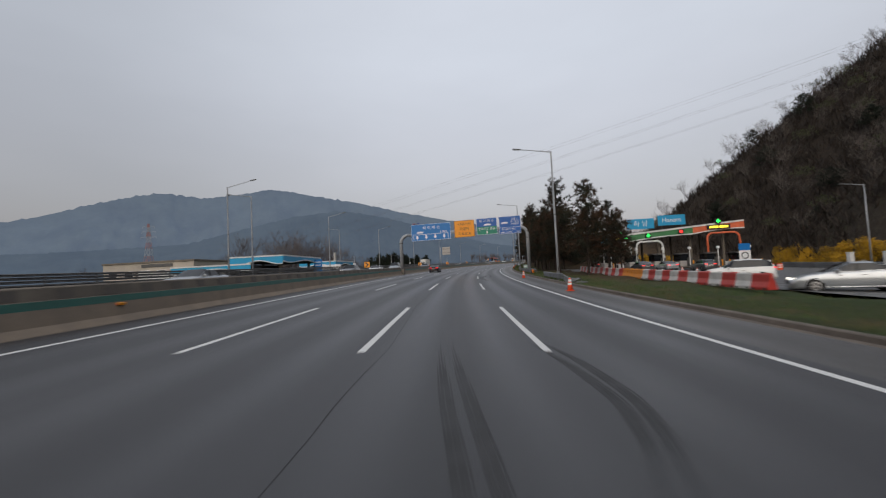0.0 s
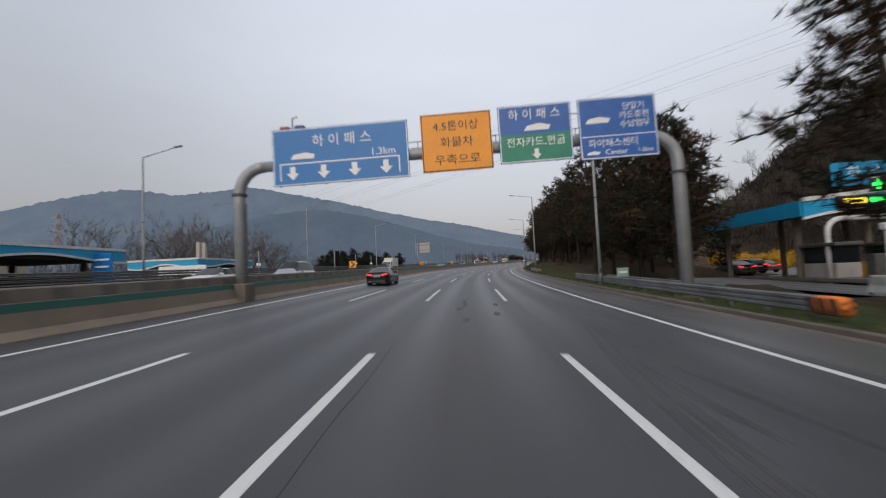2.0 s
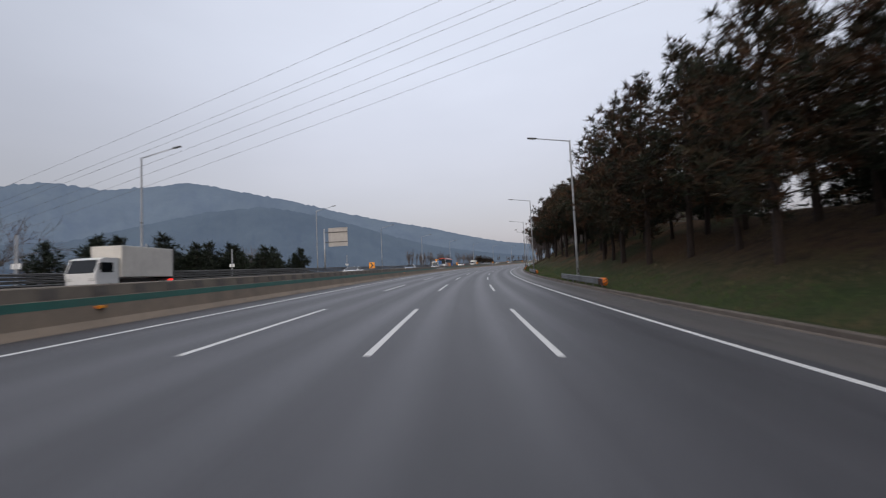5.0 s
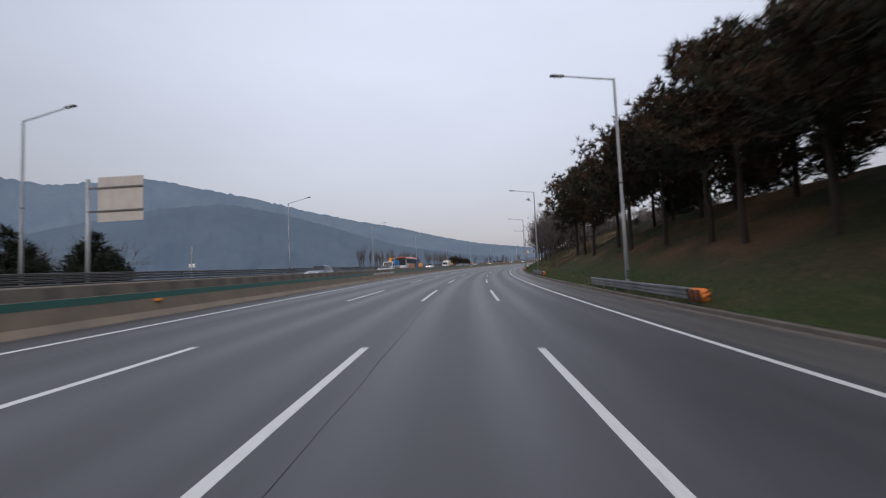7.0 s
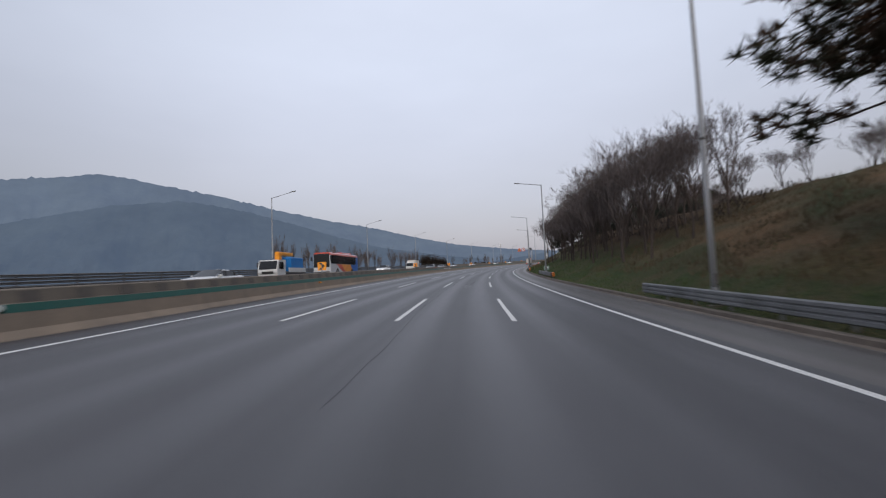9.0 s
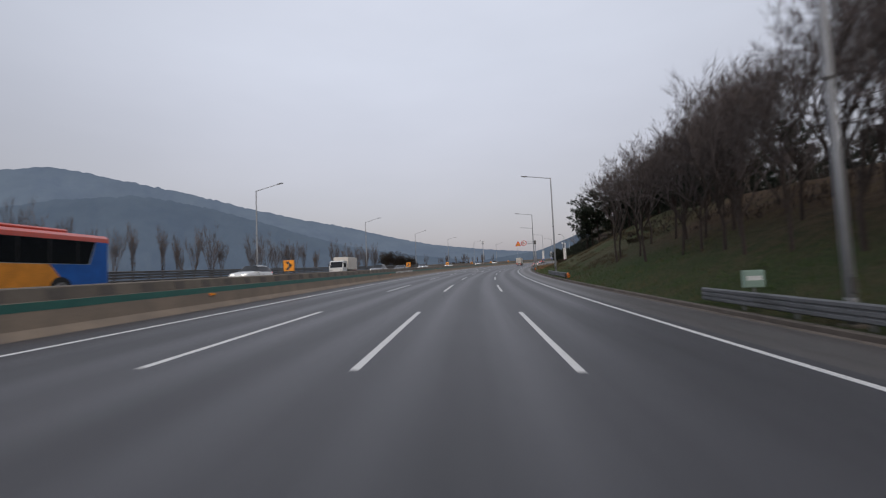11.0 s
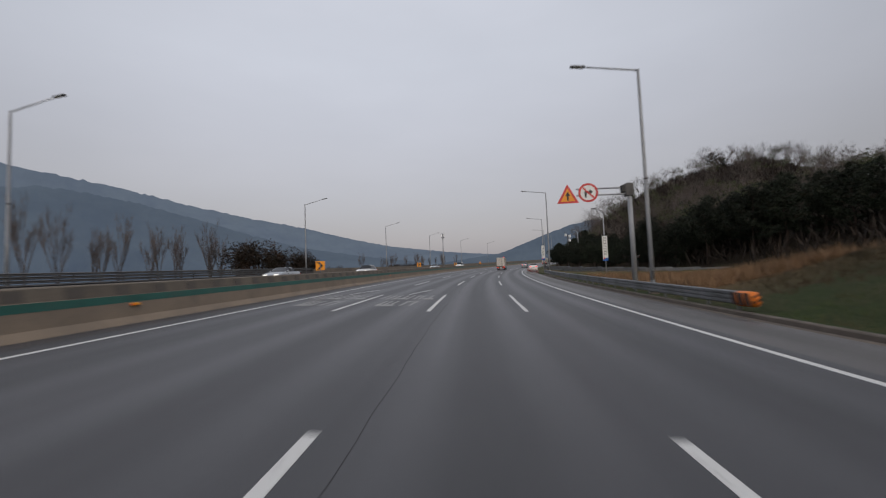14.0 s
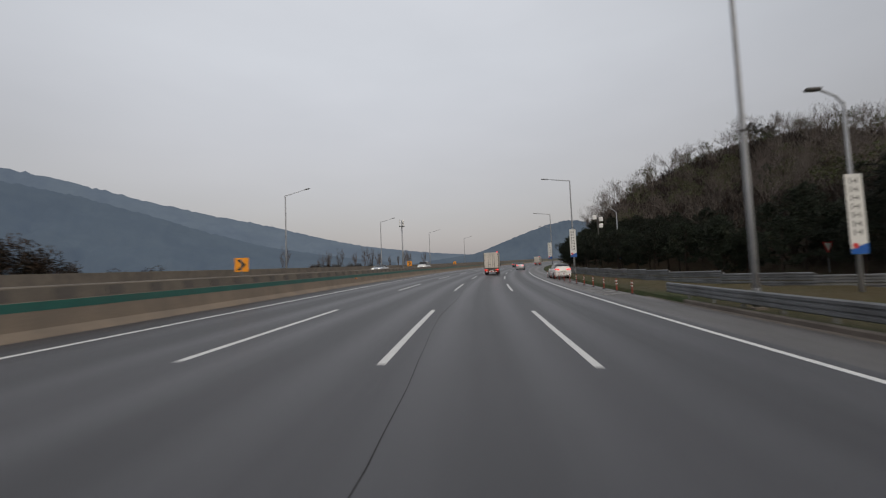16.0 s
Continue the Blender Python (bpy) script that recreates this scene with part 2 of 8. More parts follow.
MATT_BLACK = surface("matt_black_cabinet", (0.008, 0.008, 0.009), rough=0.95, spec=0.1, relief=0)
STEEL_DARK = surface("weathered_steel", (0.105, 0.10, 0.098), (0.07, 0.067, 0.065), 2.0, rough=0.65, metal=0.2)
POLE = surface("grey_lamp_pole", (0.34, 0.35, 0.37), (0.27, 0.28, 0.30), 1.5, rough=0.5, metal=0.3)
LAMP_GLASS = surface("lamp_glass", (0.55, 0.55, 0.54), rough=0.2)
ORANGE = surface("orange_plastic", (0.80, 0.17, 0.03), (0.65, 0.13, 0.03), 3.0, rough=0.45)
CONE_ORANGE = surface("cone_orange", (0.85, 0.10, 0.03), (0.7, 0.08, 0.03), 4.0, rough=0.5)
YELLOW = surface("sign_yellow", (0.85, 0.31, 0.010), (0.76, 0.27, 0.010), 1.0, rough=0.45, relief=0)
SIGN_BLUE = surface("sign_blue", (0.001, 0.155, 0.46), (0.001, 0.14, 0.42), 0.6, rough=0.4, relief=0)
SIGN_BLUE_DARK = surface("sign_deep_blue", (0.010, 0.11, 0.42), rough=0.4, relief=0)
SIGN_GREEN = surface("sign_green", (0.004, 0.22, 0.14), rough=0.4, relief=0)
SIGN_WHITE = surface("sign_white", (0.78, 0.78, 0.78), (0.70, 0.70, 0.70), 2.0, rough=0.4, relief=0)
SIGN_BLACK = surface("sign_black", (0.02, 0.02, 0.02), rough=0.5, relief=0)
SIGN_RED = surface("sign_red", (0.62, 0.03, 0.03), rough=0.4, relief=0)
SIGN_BACK = surface("sign_back", (0.42, 0.39, 0.36), (0.36, 0.33, 0.31), 1.0, rough=0.6)
CYAN_FASCIA = surface("cyan_canopy_panel", (0.012, 0.31, 0.56), (0.012, 0.27, 0.50), 0.5, rough=0.4, relief=0.03)
GREEN_FASCIA = surface("green_canopy_panel", (0.05, 0.21, 0.075), rough=0.45, relief=0.03)
ORANGE_FASCIA = surface("orange_canopy_panel", (0.72, 0.15, 0.06), rough=0.45, relief=0.03)
WHITE_TRIM = surface("white_canopy_trim", (0.72, 0.72, 0.70), rough=0.45, relief=0.03)
# near-black tone carries the shade under the toll canopies
SOFFIT_SHADE = surface("soffit_shade", (0.035, 0.033, 0.032), rough=0.8)
BEIGE_WALL = surface("beige_render", (0.42, 0.37, 0.31), (0.35, 0.31, 0.27), 0.4, rough=0.85)
DARK_GLASS = surface("dark_glass", (0.010, 0.012, 0.015), rough=0.12, relief=0, spec=0.35)
BARK_PINE = surface("pine_bark", (0.045, 0.030, 0.024), (0.024, 0.017, 0.014), 6.0, rough=0.95, relief=0.6)
BARK_GREY = surface("bare_bark", (0.070, 0.052, 0.044), (0.042, 0.033, 0.029), 6.0, rough=0.95, relief=0.4, vary=0.2)
TYRE = surface("tyre_rubber", (0.018, 0.018, 0.018), rough=0.85)
RIM = surface("alloy_rim", (0.45, 0.45, 0.46), rough=0.3, metal=0.8, relief=0)
CHROME = surface("chrome", (0.6, 0.6, 0.6), rough=0.15, metal=1.0, relief=0)
TAIL_RED = lamp_material("red_tail_lamp", (1.0, 0.035, 0.03), 1.6)
HEAD_WHITE = lamp_material("head_lamp", (1.0, 0.95, 0.85), 1.6)
LED_GREEN = lamp_material("green_signal", (0.02, 1.0, 0.12), 2.2)
LED_YELLOW = lamp_material("yellow_matrix", (1.0, 0.75, 0.05), 1.8)
LED_RED = lamp_material("red_signal", (1.0, 0.04, 0.03), 1.8)
LED_BLUE = surface("blue_beacon", (0.02, 0.04, 0.22), rough=0.3, relief=0)
BEACON_RED = surface("red_beacon", (0.30, 0.02, 0.02), rough=0.3, relief=0)


def car_paint(name, colour, metal=0.3, dusty=0.10):
    m, n, k, b = nodes_of(name)
    dust = grain(n, k, 3.0, 5, 0.7)
    c = mix(n, k, mix(n, k, 1.0, dust, (dusty,) * 3, "MULTIPLY"), colour, (0.16, 0.155, 0.15))
    k.new(c, b.inputs["Base Color"])
    b.inputs["Roughness"].default_value, b.inputs["Metallic"].default_value = 0.28, metal
    b.inputs["Coat Weight"].default_value = 0.7 if dusty > 0.05 else 0.25
    b.inputs["Specular IOR Level"].default_value = 0.5 if dusty > 0.05 else 0.3
    b.inputs["Coat Roughness"].default_value = 0.06
    return m


def leaf_material(name, a, b_, brown, brown_share=0.3, rough=0.7):
    """Foliage: tone by leaf island and by tree, dead brown sprays in patches."""
    m, n, k, b = nodes_of(name)
    g = n.new("ShaderNodeNewGeometry")
    o = n.new("ShaderNodeObjectInfo")
    c = mix(n, k, g.outputs["Random Per Island"], a, b_)
    spots = grain(n, k, 0.55, 3, 0.6, low=0.62 - brown_share * 0.35, high=0.78 - brown_share * 0.35)
    c = mix(n, k, spots, c, brown)
    r = n.new("ShaderNodeMapRange")
    r.inputs["To Min"].default_value, r.inputs["To Max"].default_value = 0.7, 1.3
    k.new(o.outputs["Random"], r.inputs["Value"])
    c = mix(n, k, 1.0, c, r.outputs["Result"], "MULTIPLY")
    k.new(c, b.inputs["Base Color"])
    b.inputs["Roughness"].default_value = rough
    b.inputs["Specular IOR Level"].default_value = 0.25
    return m


PINE_LEAF = leaf_material("pine_needles", (0.015, 0.019, 0.012), (0.034, 0.036, 0.020), (0.068, 0.034, 0.018), 0.5)
DARK_PINE_LEAF = leaf_material("dark_pine_needles", (0.010, 0.015, 0.010), (0.024, 0.032, 0.019), (0.036, 0.030, 0.016), 0.1)
FORSYTHIA = leaf_material("forsythia_bloom", (0.40, 0.22, 0.012), (0.56, 0.33, 0.022), (0.16, 0.11, 0.03), 0.4)
BUSH_LEAF = leaf_material("dry_bush_leaves", (0.024, 0.018, 0.013), (0.042, 0.030, 0.021), (0.060, 0.032, 0.020), 0.4)
SCRUB_LEAF = leaf_material("scrub_leaves", (0.036, 0.031, 0.018), (0.072, 0.058, 0.034), (0.07, 0.046, 0.027), 0.4)
TWIG = surface("bare_twigs", (0.116, 0.095, 0.092), (0.076, 0.062, 0.059), 6.0, rough=0.95, relief=0, vary=0.2)
SPRING_LEAF = leaf_material("young_spring_leaves", (0.050, 0.062, 0.026), (0.085, 0.10, 0.042), (0.07, 0.06, 0.035), 0.4)


def ground_material():
    """Grass, dead grass, needle litter and bare earth, mixed by patches and by the weights stored on the ground."""
    m, n, k, b = nodes_of("verge_ground")
    tc = n.new("ShaderNodeTexCoord").outputs["Object"]
    wood = n.new("ShaderNodeAttribute")
    wood.attribute_name = "litter"
    dry = n.new("ShaderNodeAttribute")
    dry.attribute_name = "dry"
    fine = grain(n, k, 7.0, 6, 0.75, tc)
    tuft = grain(n, k, 1.3, 6, 0.7, tc)
    patch = grain(n, k, 0.16, 4, 0.6, tc, low=0.40, high=0.58)
    green = mix(n, k, fine, (0.026, 0.043, 0.016), (0.060, 0.083, 0.032))
    straw = mix(n, k, fine, (0.060, 0.048, 0.030), (0.125, 0.098, 0.058))
    c = mix(n, k, mix(n, k, 1.0, patch, (0.9,) * 3, "MULTIPLY"), green, mix(n, k, tuft, straw, green))
    straw_w = n.new("ShaderNodeAttribute")
    straw_w.attribute_name = "straw"
    litter = mix(n, k, tuft, mix(n, k, fine, (0.070, 0.037, 0.023), (0.15, 0.078, 0.045)), mix(n, k, fine, (0.028, 0.022, 0.016), (0.062, 0.046, 0.033)))
    edge = n.new("ShaderNodeMath")
    edge.operation = "MULTIPLY_ADD"
    edge.inputs[1].default_value, edge.inputs[2].default_value = 0.9, -0.45
    k.new(tuft, edge.inputs[0])

    def weight(attr):
        add = n.new("ShaderNodeMath")
        add.operation, add.use_clamp = "ADD", True
        k.new(attr.outputs["Fac"], add.inputs[0])
        gate = n.new("ShaderNodeMath")
        gate.operation = "MULTIPLY"
        k.new(edge.outputs[0], gate.inputs[0])
        k.new(attr.outputs["Fac"], gate.inputs[1])
        k.new(gate.outputs[0], add.inputs[1])
        return add.outputs[0]
    c = mix(n, k, weight(straw_w), c, mix(n, k, tuft, mix(n, k, fine, (0.070, 0.058, 0.034), (0.150, 0.122, 0.078)), mix(n, k, fine, (0.036, 0.040, 0.018), (0.085, 0.082, 0.044))))
    c = mix(n, k, weight(wood), c, litter)
    thick_w = n.new("ShaderNodeAttribute")
    thick_w.attribute_name = "thicket"
    c = mix(n, k, weight(thick_w), c, mix(n, k, tuft, mix(n, k, fine, (0.026, 0.019, 0.015), (0.058, 0.042, 0.033)), mix(n, k, fine, (0.018, 0.016, 0.012), (0.038, 0.031, 0.024))))
    c = mix(n, k, weight(dry), c, mix(n, k, fine, (0.14, 0.075, 0.038), (0.28, 0.16, 0.085)))
    k.new(c, b.inputs["Base Color"])
    b.inputs["Roughness"].default_value = 0.95
    b.inputs["Specular IOR Level"].default_value = 0.15
    bump(n, k, b, fine, 0.8, 0.06)
    return m


GROUND = ground_material()


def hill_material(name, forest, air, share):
    """A wooded mountain with kilometres of evening haze put in as emission of the air colour."""
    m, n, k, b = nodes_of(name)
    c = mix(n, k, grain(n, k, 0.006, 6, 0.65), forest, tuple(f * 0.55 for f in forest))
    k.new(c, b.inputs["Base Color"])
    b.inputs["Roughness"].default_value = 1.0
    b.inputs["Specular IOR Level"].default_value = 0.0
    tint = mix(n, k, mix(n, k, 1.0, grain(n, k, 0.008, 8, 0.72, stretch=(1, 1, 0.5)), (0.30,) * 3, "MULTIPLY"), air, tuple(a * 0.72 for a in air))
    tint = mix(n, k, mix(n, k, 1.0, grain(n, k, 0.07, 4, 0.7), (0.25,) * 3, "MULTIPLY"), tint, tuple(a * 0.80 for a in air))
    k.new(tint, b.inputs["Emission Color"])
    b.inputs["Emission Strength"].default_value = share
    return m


# haze painted by emission, paler on the far ridge
FAR_HILL = hill_material("haze_glow_far_mountain", (0.05, 0.06, 0.05), (0.096, 0.127, 0.188), 1.0)
NEAR_HILL = hill_material("haze_glow_mountain", (0.04, 0.048, 0.045), (0.070, 0.096, 0.142), 1.0)

# ---------------------------------------------------------------- mesh helpers


def finish(bm, name, mat, smooth=False):
    me = bpy.data.meshes.new(name)
    bmesh.ops.recalc_face_normals(bm, faces=bm.faces)
    bm.to_mesh(me)
    bm.free()
    for m in (mat if isinstance(mat, (list, tuple)) else [mat]):
        me.materials.append(m)
    if smooth:
        me.polygons.foreach_set("use_smooth", [True] * len(me.polygons))
    return me


def part(name, bm, mat, parent, label="", smooth=False):
    ob = new(name, finish(bm, name, mat, smooth))
    ob.parent = parent
    return tagged(ob, label)


def thing(name, label, category, group="", kind="", m=None):
    ob = new(name)
    ob.empty_display_size = 0.2
    if m is not None:
        ob.matrix_world = m
    return tagged(ob, label, category, group, kind)


def box(bm, x0, x1, y0, y1, z0, z1, m=None, bevel=0.0):
    vs = [bm.verts.new(Vector((x, y, z))) for x in (x0, x1) for y in (y0, y1) for z in (z0, z1)]
    fs = [bm.faces.new([vs[i] for i in f]) for f in ((0, 1, 3, 2), (4, 6, 7, 5), (0, 4, 5, 1), (2, 3, 7, 6), (0, 2, 6, 4), (1, 5, 7, 3))]
    if bevel:
        bmesh.ops.recalc_face_normals(bm, faces=fs)
        es = list({e for f in fs for e in f.edges})
        out = bmesh.ops.bevel(bm, geom=es, offset=bevel, segments=1, affect="EDGES", profile=0.5)
        vs = list({v for f in out["faces"] for v in f.verts} | {v for v in vs if v.is_valid})
    if m is not None:
        for v in vs:
            v.co = m @ v.co
    return vs


def new_box(x0, x1, y0, y1, z0, z1, bevel=0.0, m=None):
    bm = bmesh.new()
    box(bm, x0, x1, y0, y1, z0, z1, m, bevel)
    return bm


def tube(bm, points, radii, sides=8, cap=True):
    """A tube through points, its radius given at each."""
    pts = [Vector(p) for p in points]
    if not hasattr(radii, "__len__"):
        radii = [radii] * len(pts)
    rings, side = [], None
    for i, p in enumerate(pts):
        way = (pts[min(i + 1, len(pts) - 1)] - pts[max(i - 1, 0)]).normalized()
        if side is None:
            side = way.orthogonal().normalized()
        side = (side - way * side.dot(way)).normalized()
        up = way.cross(side)
        rings.append([bm.verts.new(p + (side * math.cos(a) + up * math.sin(a)) * radii[i]) for a in (2 * math.pi * j / sides for j in range(sides))])
    for a, b in zip(rings, rings[1:]):
        for j in range(sides):
            bm.faces.new((a[j], a[(j + 1) % sides], b[(j + 1) % sides], b[j]))
    if cap and sides > 2:
        bm.faces.new(rings[0][::-1])
        bm.faces.new(rings[-1])
    return rings


def new_tube(points, radii, sides=8):
    bm = bmesh.new()
    tube(bm, points, radii, sides)
    return bm


def prism(outline, axis_from, axis_to, axis="x"):
    """An outline of (a, b) pairs drawn out along an axis: x gives (y, z) outlines, y gives (x, z), z gives (x, y)."""
    bm = bmesh.new()

    def put(t, a, b):
        return {"x": (t, a, b), "y": (a, t, b), "z": (a, b, t)}[axis]
    lo = [bm.verts.new(put(axis_from, *p)) for p in outline]
    hi = [bm.verts.new(put(axis_to, *p)) for p in outline]
    bm.faces.new(lo)
    bm.faces.new(hi[::-1])
    for i in range(len(outline)):
        j = (i + 1) % len(outline)
        bm.faces.new((lo[i], lo[j], hi[j], hi[i]))
    return bm


def disc(x, y, z, r, depth, axis="y", sides=24):
    ends = {"x": ((x, y, z), (x + depth, y, z)), "y": ((x, y, z), (x, y + depth, z)), "z": ((x, y, z), (x, y, z + depth))}[axis]
    return new_tube(ends, r, sides)


def letters(body, size, thick=0.004):
    """Raised letters with the built-in font, lying in x (right) and z (up), centred, facing -y."""
    c = bpy.data.curves.new("letters", "FONT")
    c.body, c.size, c.align_x, c.align_y, c.extrude, c.resolution_u = body, size, "CENTER", "CENTER", thick, 2
    o = bpy.data.objects.new("letters", c)
    me = o.to_mesh()
    bm = bmesh.new()
    bm.from_mesh(me)
    o.to_mesh_clear()
    bpy.data.objects.remove(o)
    bpy.data.curves.remove(c)
    bmesh.ops.transform(bm, matrix=pose(0, 0, 0, 90, 0, 0), verts=bm.verts)
    return bm


def moved(bm, x, y, z, sx=1.0, sz=1.0, rz=0.0):
    bmesh.ops.transform(bm, matrix=pose(x, y, z, 0, 0, rz) @ Matrix.Diagonal((sx, 1, sz, 1)), verts=bm.verts)
    return bm


def road_strip(name, s0, s1, profile, mats, step=4.0, kind="structure", label="", category="", parent=None, mat_rows=None, raw=False):
    """A strip that follows the road: the profile is (d, h) pairs; its UV is metres across and along."""
    ss = np.linspace(s0, s1, max(2, int(abs(s1 - s0) / step) + 1))
    prof = np.array(profile, float)
    co = np.concatenate([at(np.full(len(prof), s), prof[:, 0], prof[:, 1]) for s in ss])
    w = len(prof)
    faces = [(i * w + j, i * w + j + 1, (i + 1) * w + j + 1, (i + 1) * w + j) for i in range(len(ss) - 1) for j in range(w - 1)]
    me = bpy.data.meshes.new(name)
    me.from_pydata(co.tolist(), [], faces)
    uv = me.uv_layers.new(name="road")
    across = np.concatenate([[0], np.cumsum(np.hypot(*np.diff(prof, axis=0).T))]) + prof[0, 0]
    loops = np.empty(len(me.loops), int)
    me.loops.foreach_get("vertex_index", loops)
    uv.data.foreach_set("uv", np.stack([across[loops % w], ss[loops // w]], -1).ravel())
    for m in (mats if isinstance(mats, (list, tuple)) else [mats]):
        me.materials.append(m)
    if mat_rows:
        me.polygons.foreach_set("material_index", [mat_rows[j] for _ in range(len(ss) - 1) for j in range(w - 1)])
    ob = new(name, me)
    ob.parent = parent
    return tagged(ob, label, category, "", kind)
# ---------------------------------------------------------------- the lie of the land
KEY_S = (-300, 86, 100, 125, 150, 184, 212, 240, 300, 325, 342, 352, 362, 420, 470, 560, 640, 3000)
BANK = (0.0, 0.0, 0.25, 0.42, 0.454, 0.5, 0.52, 0.5, 0.5, 0.55, 0.42, 0.28, 0.02, 0.02, 0.10, 0.3, 0.25, 0.1)
BANK_TOP = (0.15, 0.15, 1.6, 3.6, 4.87, 6.6, 6.8, 6.8, 7.6, 8.0, 4.2, 2.1, 0.35, 0.35, 2.0, 6.0, 6.0, 6.0)
HILL_FOOT = (50.0, 56.0, 68.0, 64.0, 61.1, 53.9, 70.0, 60.0, 60.0, 60.0, 55.0, 44.0, 45.0, 25.5, 14.5, 14.5, 30.0, 40.0)
HILL_RISE = (1.0, 1.0, 1.0, 1.02, 1.12, 0.88, 0.0, 0.0, 0.1, 0.15, 0.3, 0.3, 0.33, 0.42, 0.31, 0.9, 0.3, 0.3)
HILL_TOP = (130.0, 130.0, 130.0, 128.0, 133.0, 53.5, 1.0, 1.0, 8.0, 10.0, 16.0, 19.0, 27.0, 20.0, 19.0, 38.0, 8.0, 3.0)


def land(s, d):
    """The ground's height over the road's plane."""
    s, d = np.broadcast_arrays(np.asarray(s, float), np.asarray(d, float))
    bank, top = np.interp(s, KEY_S, BANK), np.interp(s, KEY_S, BANK_TOP)
    out = np.clip(d - 9.2, 0, None)
    line = out * bank
    right = 0.15 + np.where(line < top, line, top + 0.015 * (line - top))
    # behind the pines the bank falls back to the level of the toll apron
    hollow = np.interp(s, (88, 96, 148, 170), (1, 1, 1, 0)) * np.clip((d - 24) / 9, 0, 1)
    right = right - hollow * np.clip(right - 0.45, 0, None)
    foot = np.interp(s, KEY_S, HILL_FOOT)
    up = np.clip(d - foot, 0, None) * np.interp(s, KEY_S, HILL_RISE)
    cap = np.interp(s, KEY_S, HILL_TOP)
    wane = np.where(s > 220, np.interp(d, (95, 150), (1.0, 0.0)), 1.0)
    right = right + cap * np.tanh(up / np.maximum(cap, 1)) * wane
    left = -0.10 - 2.3 * np.clip((-29.6 - d) / 5, 0, 1) - 3.0 * np.clip((-40 - d) / 80, 0, 1)
    h = np.where(d > 0, right, left)
    return np.where((d > -29.6) & (d < 8.5), -0.25, h)


def ground():
    ss = np.concatenate([np.arange(-300, -40, 20), np.arange(-40, 480, 2.0), np.arange(480, 760, 10), np.arange(760, 2900, 120)])
    dd = np.concatenate([-np.geomspace(3200, 60, 14), np.arange(-52, -29.6, 3), (-29.6, -29.4, 8.49, 8.62, 8.75, 9.2), np.arange(10, 30, 1.0), np.arange(30, 60, 3), np.arange(60, 150, 6), (170, 210, 270, 360)])
    sg, dg = np.meshgrid(ss, dd, indexing="ij")
    hg = land(sg, dg)
    rough = np.array([noise.fractal(Vector((s * 0.18, d * 0.18, 3.0)), 0.9, 2.1, 4) for s, d in zip(sg.ravel(), dg.ravel())]).reshape(sg.shape)
    hg = hg + rough * np.clip((dg - 9.3) * 0.05, 0, 0.35) + rough * np.clip((-31 - dg) * 0.05, 0, 0.3)
    # the paved toll apron lies on a sunken bed
    hg = hg - 0.5 * np.interp(sg, (-61, -58, 130, 133), (0, 1, 1, 0)) * np.interp(dg, (17.3, 18.2, 52.5, 53.8), (0, 1, 1, 0))
    co = at(sg.ravel(), dg.ravel(), hg.ravel())
    w = len(dd)
    faces = [(i * w + j, i * w + j + 1, (i + 1) * w + j + 1, (i + 1) * w + j) for i in range(len(ss) - 1) for j in range(w - 1)]
    me = bpy.data.meshes.new("ground")
    me.from_pydata(co.tolist(), [], faces)
    litter = np.clip((dg - 10.8) / 3.0, 0, 1) * np.interp(sg, (88, 100, 205, 222), (0, 0.95, 0.8, 0.0))
    litter = np.maximum(litter, 0.95 * np.clip((dg - 10.4 - np.interp(sg, (118, 140), (0, 3))) / 1.5, 0, 1) * np.interp(sg, (96, 103, 118, 140), (0, 1, 1, 0)))
    thicket = np.clip((dg - np.interp(sg, KEY_S, HILL_FOOT) + 4) / 6, 0, 1)
    litter = np.maximum(litter, 0.85 * np.clip((dg - 12.8) / 5.5, 0, 1) * np.interp(sg, (240, 256, 300, 308), (0, 1, 1, 0)))
    litter = np.maximum(litter, 0.7 * np.clip((dg - 10.5) / 2, 0, 1) * np.interp(sg, (28, 40, 100, 104), (0, 1, 1, 0)) * (dg < 30))
    dry = np.clip((dg - 9.6) / 1.5, 0, 1) * np.interp(sg, (348, 357, 372, 380), (0, 0.95, 0.9, 0.15)) * np.interp(dg, (22, 30), (1, 0.1))
    dry = np.maximum(dry, 0.75 * np.exp(-((sg - 226.5) / 5) ** 2 - ((dg - 13.0 + (sg - 226.5) * 0.12) / 0.9) ** 2))
    straw = 0.6 * np.clip((dg - 10.2) / 2.5, 0, 1) * np.interp(sg, (294, 306, 335, 345), (0, 1, 0.8, 0.1)) * (dg > 0)
    straw = np.maximum(straw, 1.1 * np.interp(sg, (222, 231, 247, 254), (0, 1, 1, 0)) * np.clip((dg - 11.2) / 2.2, 0, 1))
    straw = np.maximum(straw, 0.9 * np.interp(sg, (376, 384, 436, 446), (0, 1, 1, 0)) * np.clip((dg - 8.6) / 0.6, 0, 1) * np.interp(dg, (22, 28), (1, 0)))
    blot = np.array([noise.fractal(Vector((s * 0.16, d * 0.30, 9.0)), 0.9, 2.1, 3) for s, d in zip(sg.ravel(), dg.ravel())]).reshape(sg.shape)
    bare = np.clip((blot + 0.02) * 4, 0, 1)
    dry = np.maximum(dry, 0.55 * bare * np.clip((dg - 11.5) / 2, 0, 1) * np.interp(sg, (140, 165, 240, 252), (0, 1, 1, 0)) * (dg < 26))
    straw = straw * (1 - 0.75 * np.clip((-blot - 0.05) * 4, 0, 1))
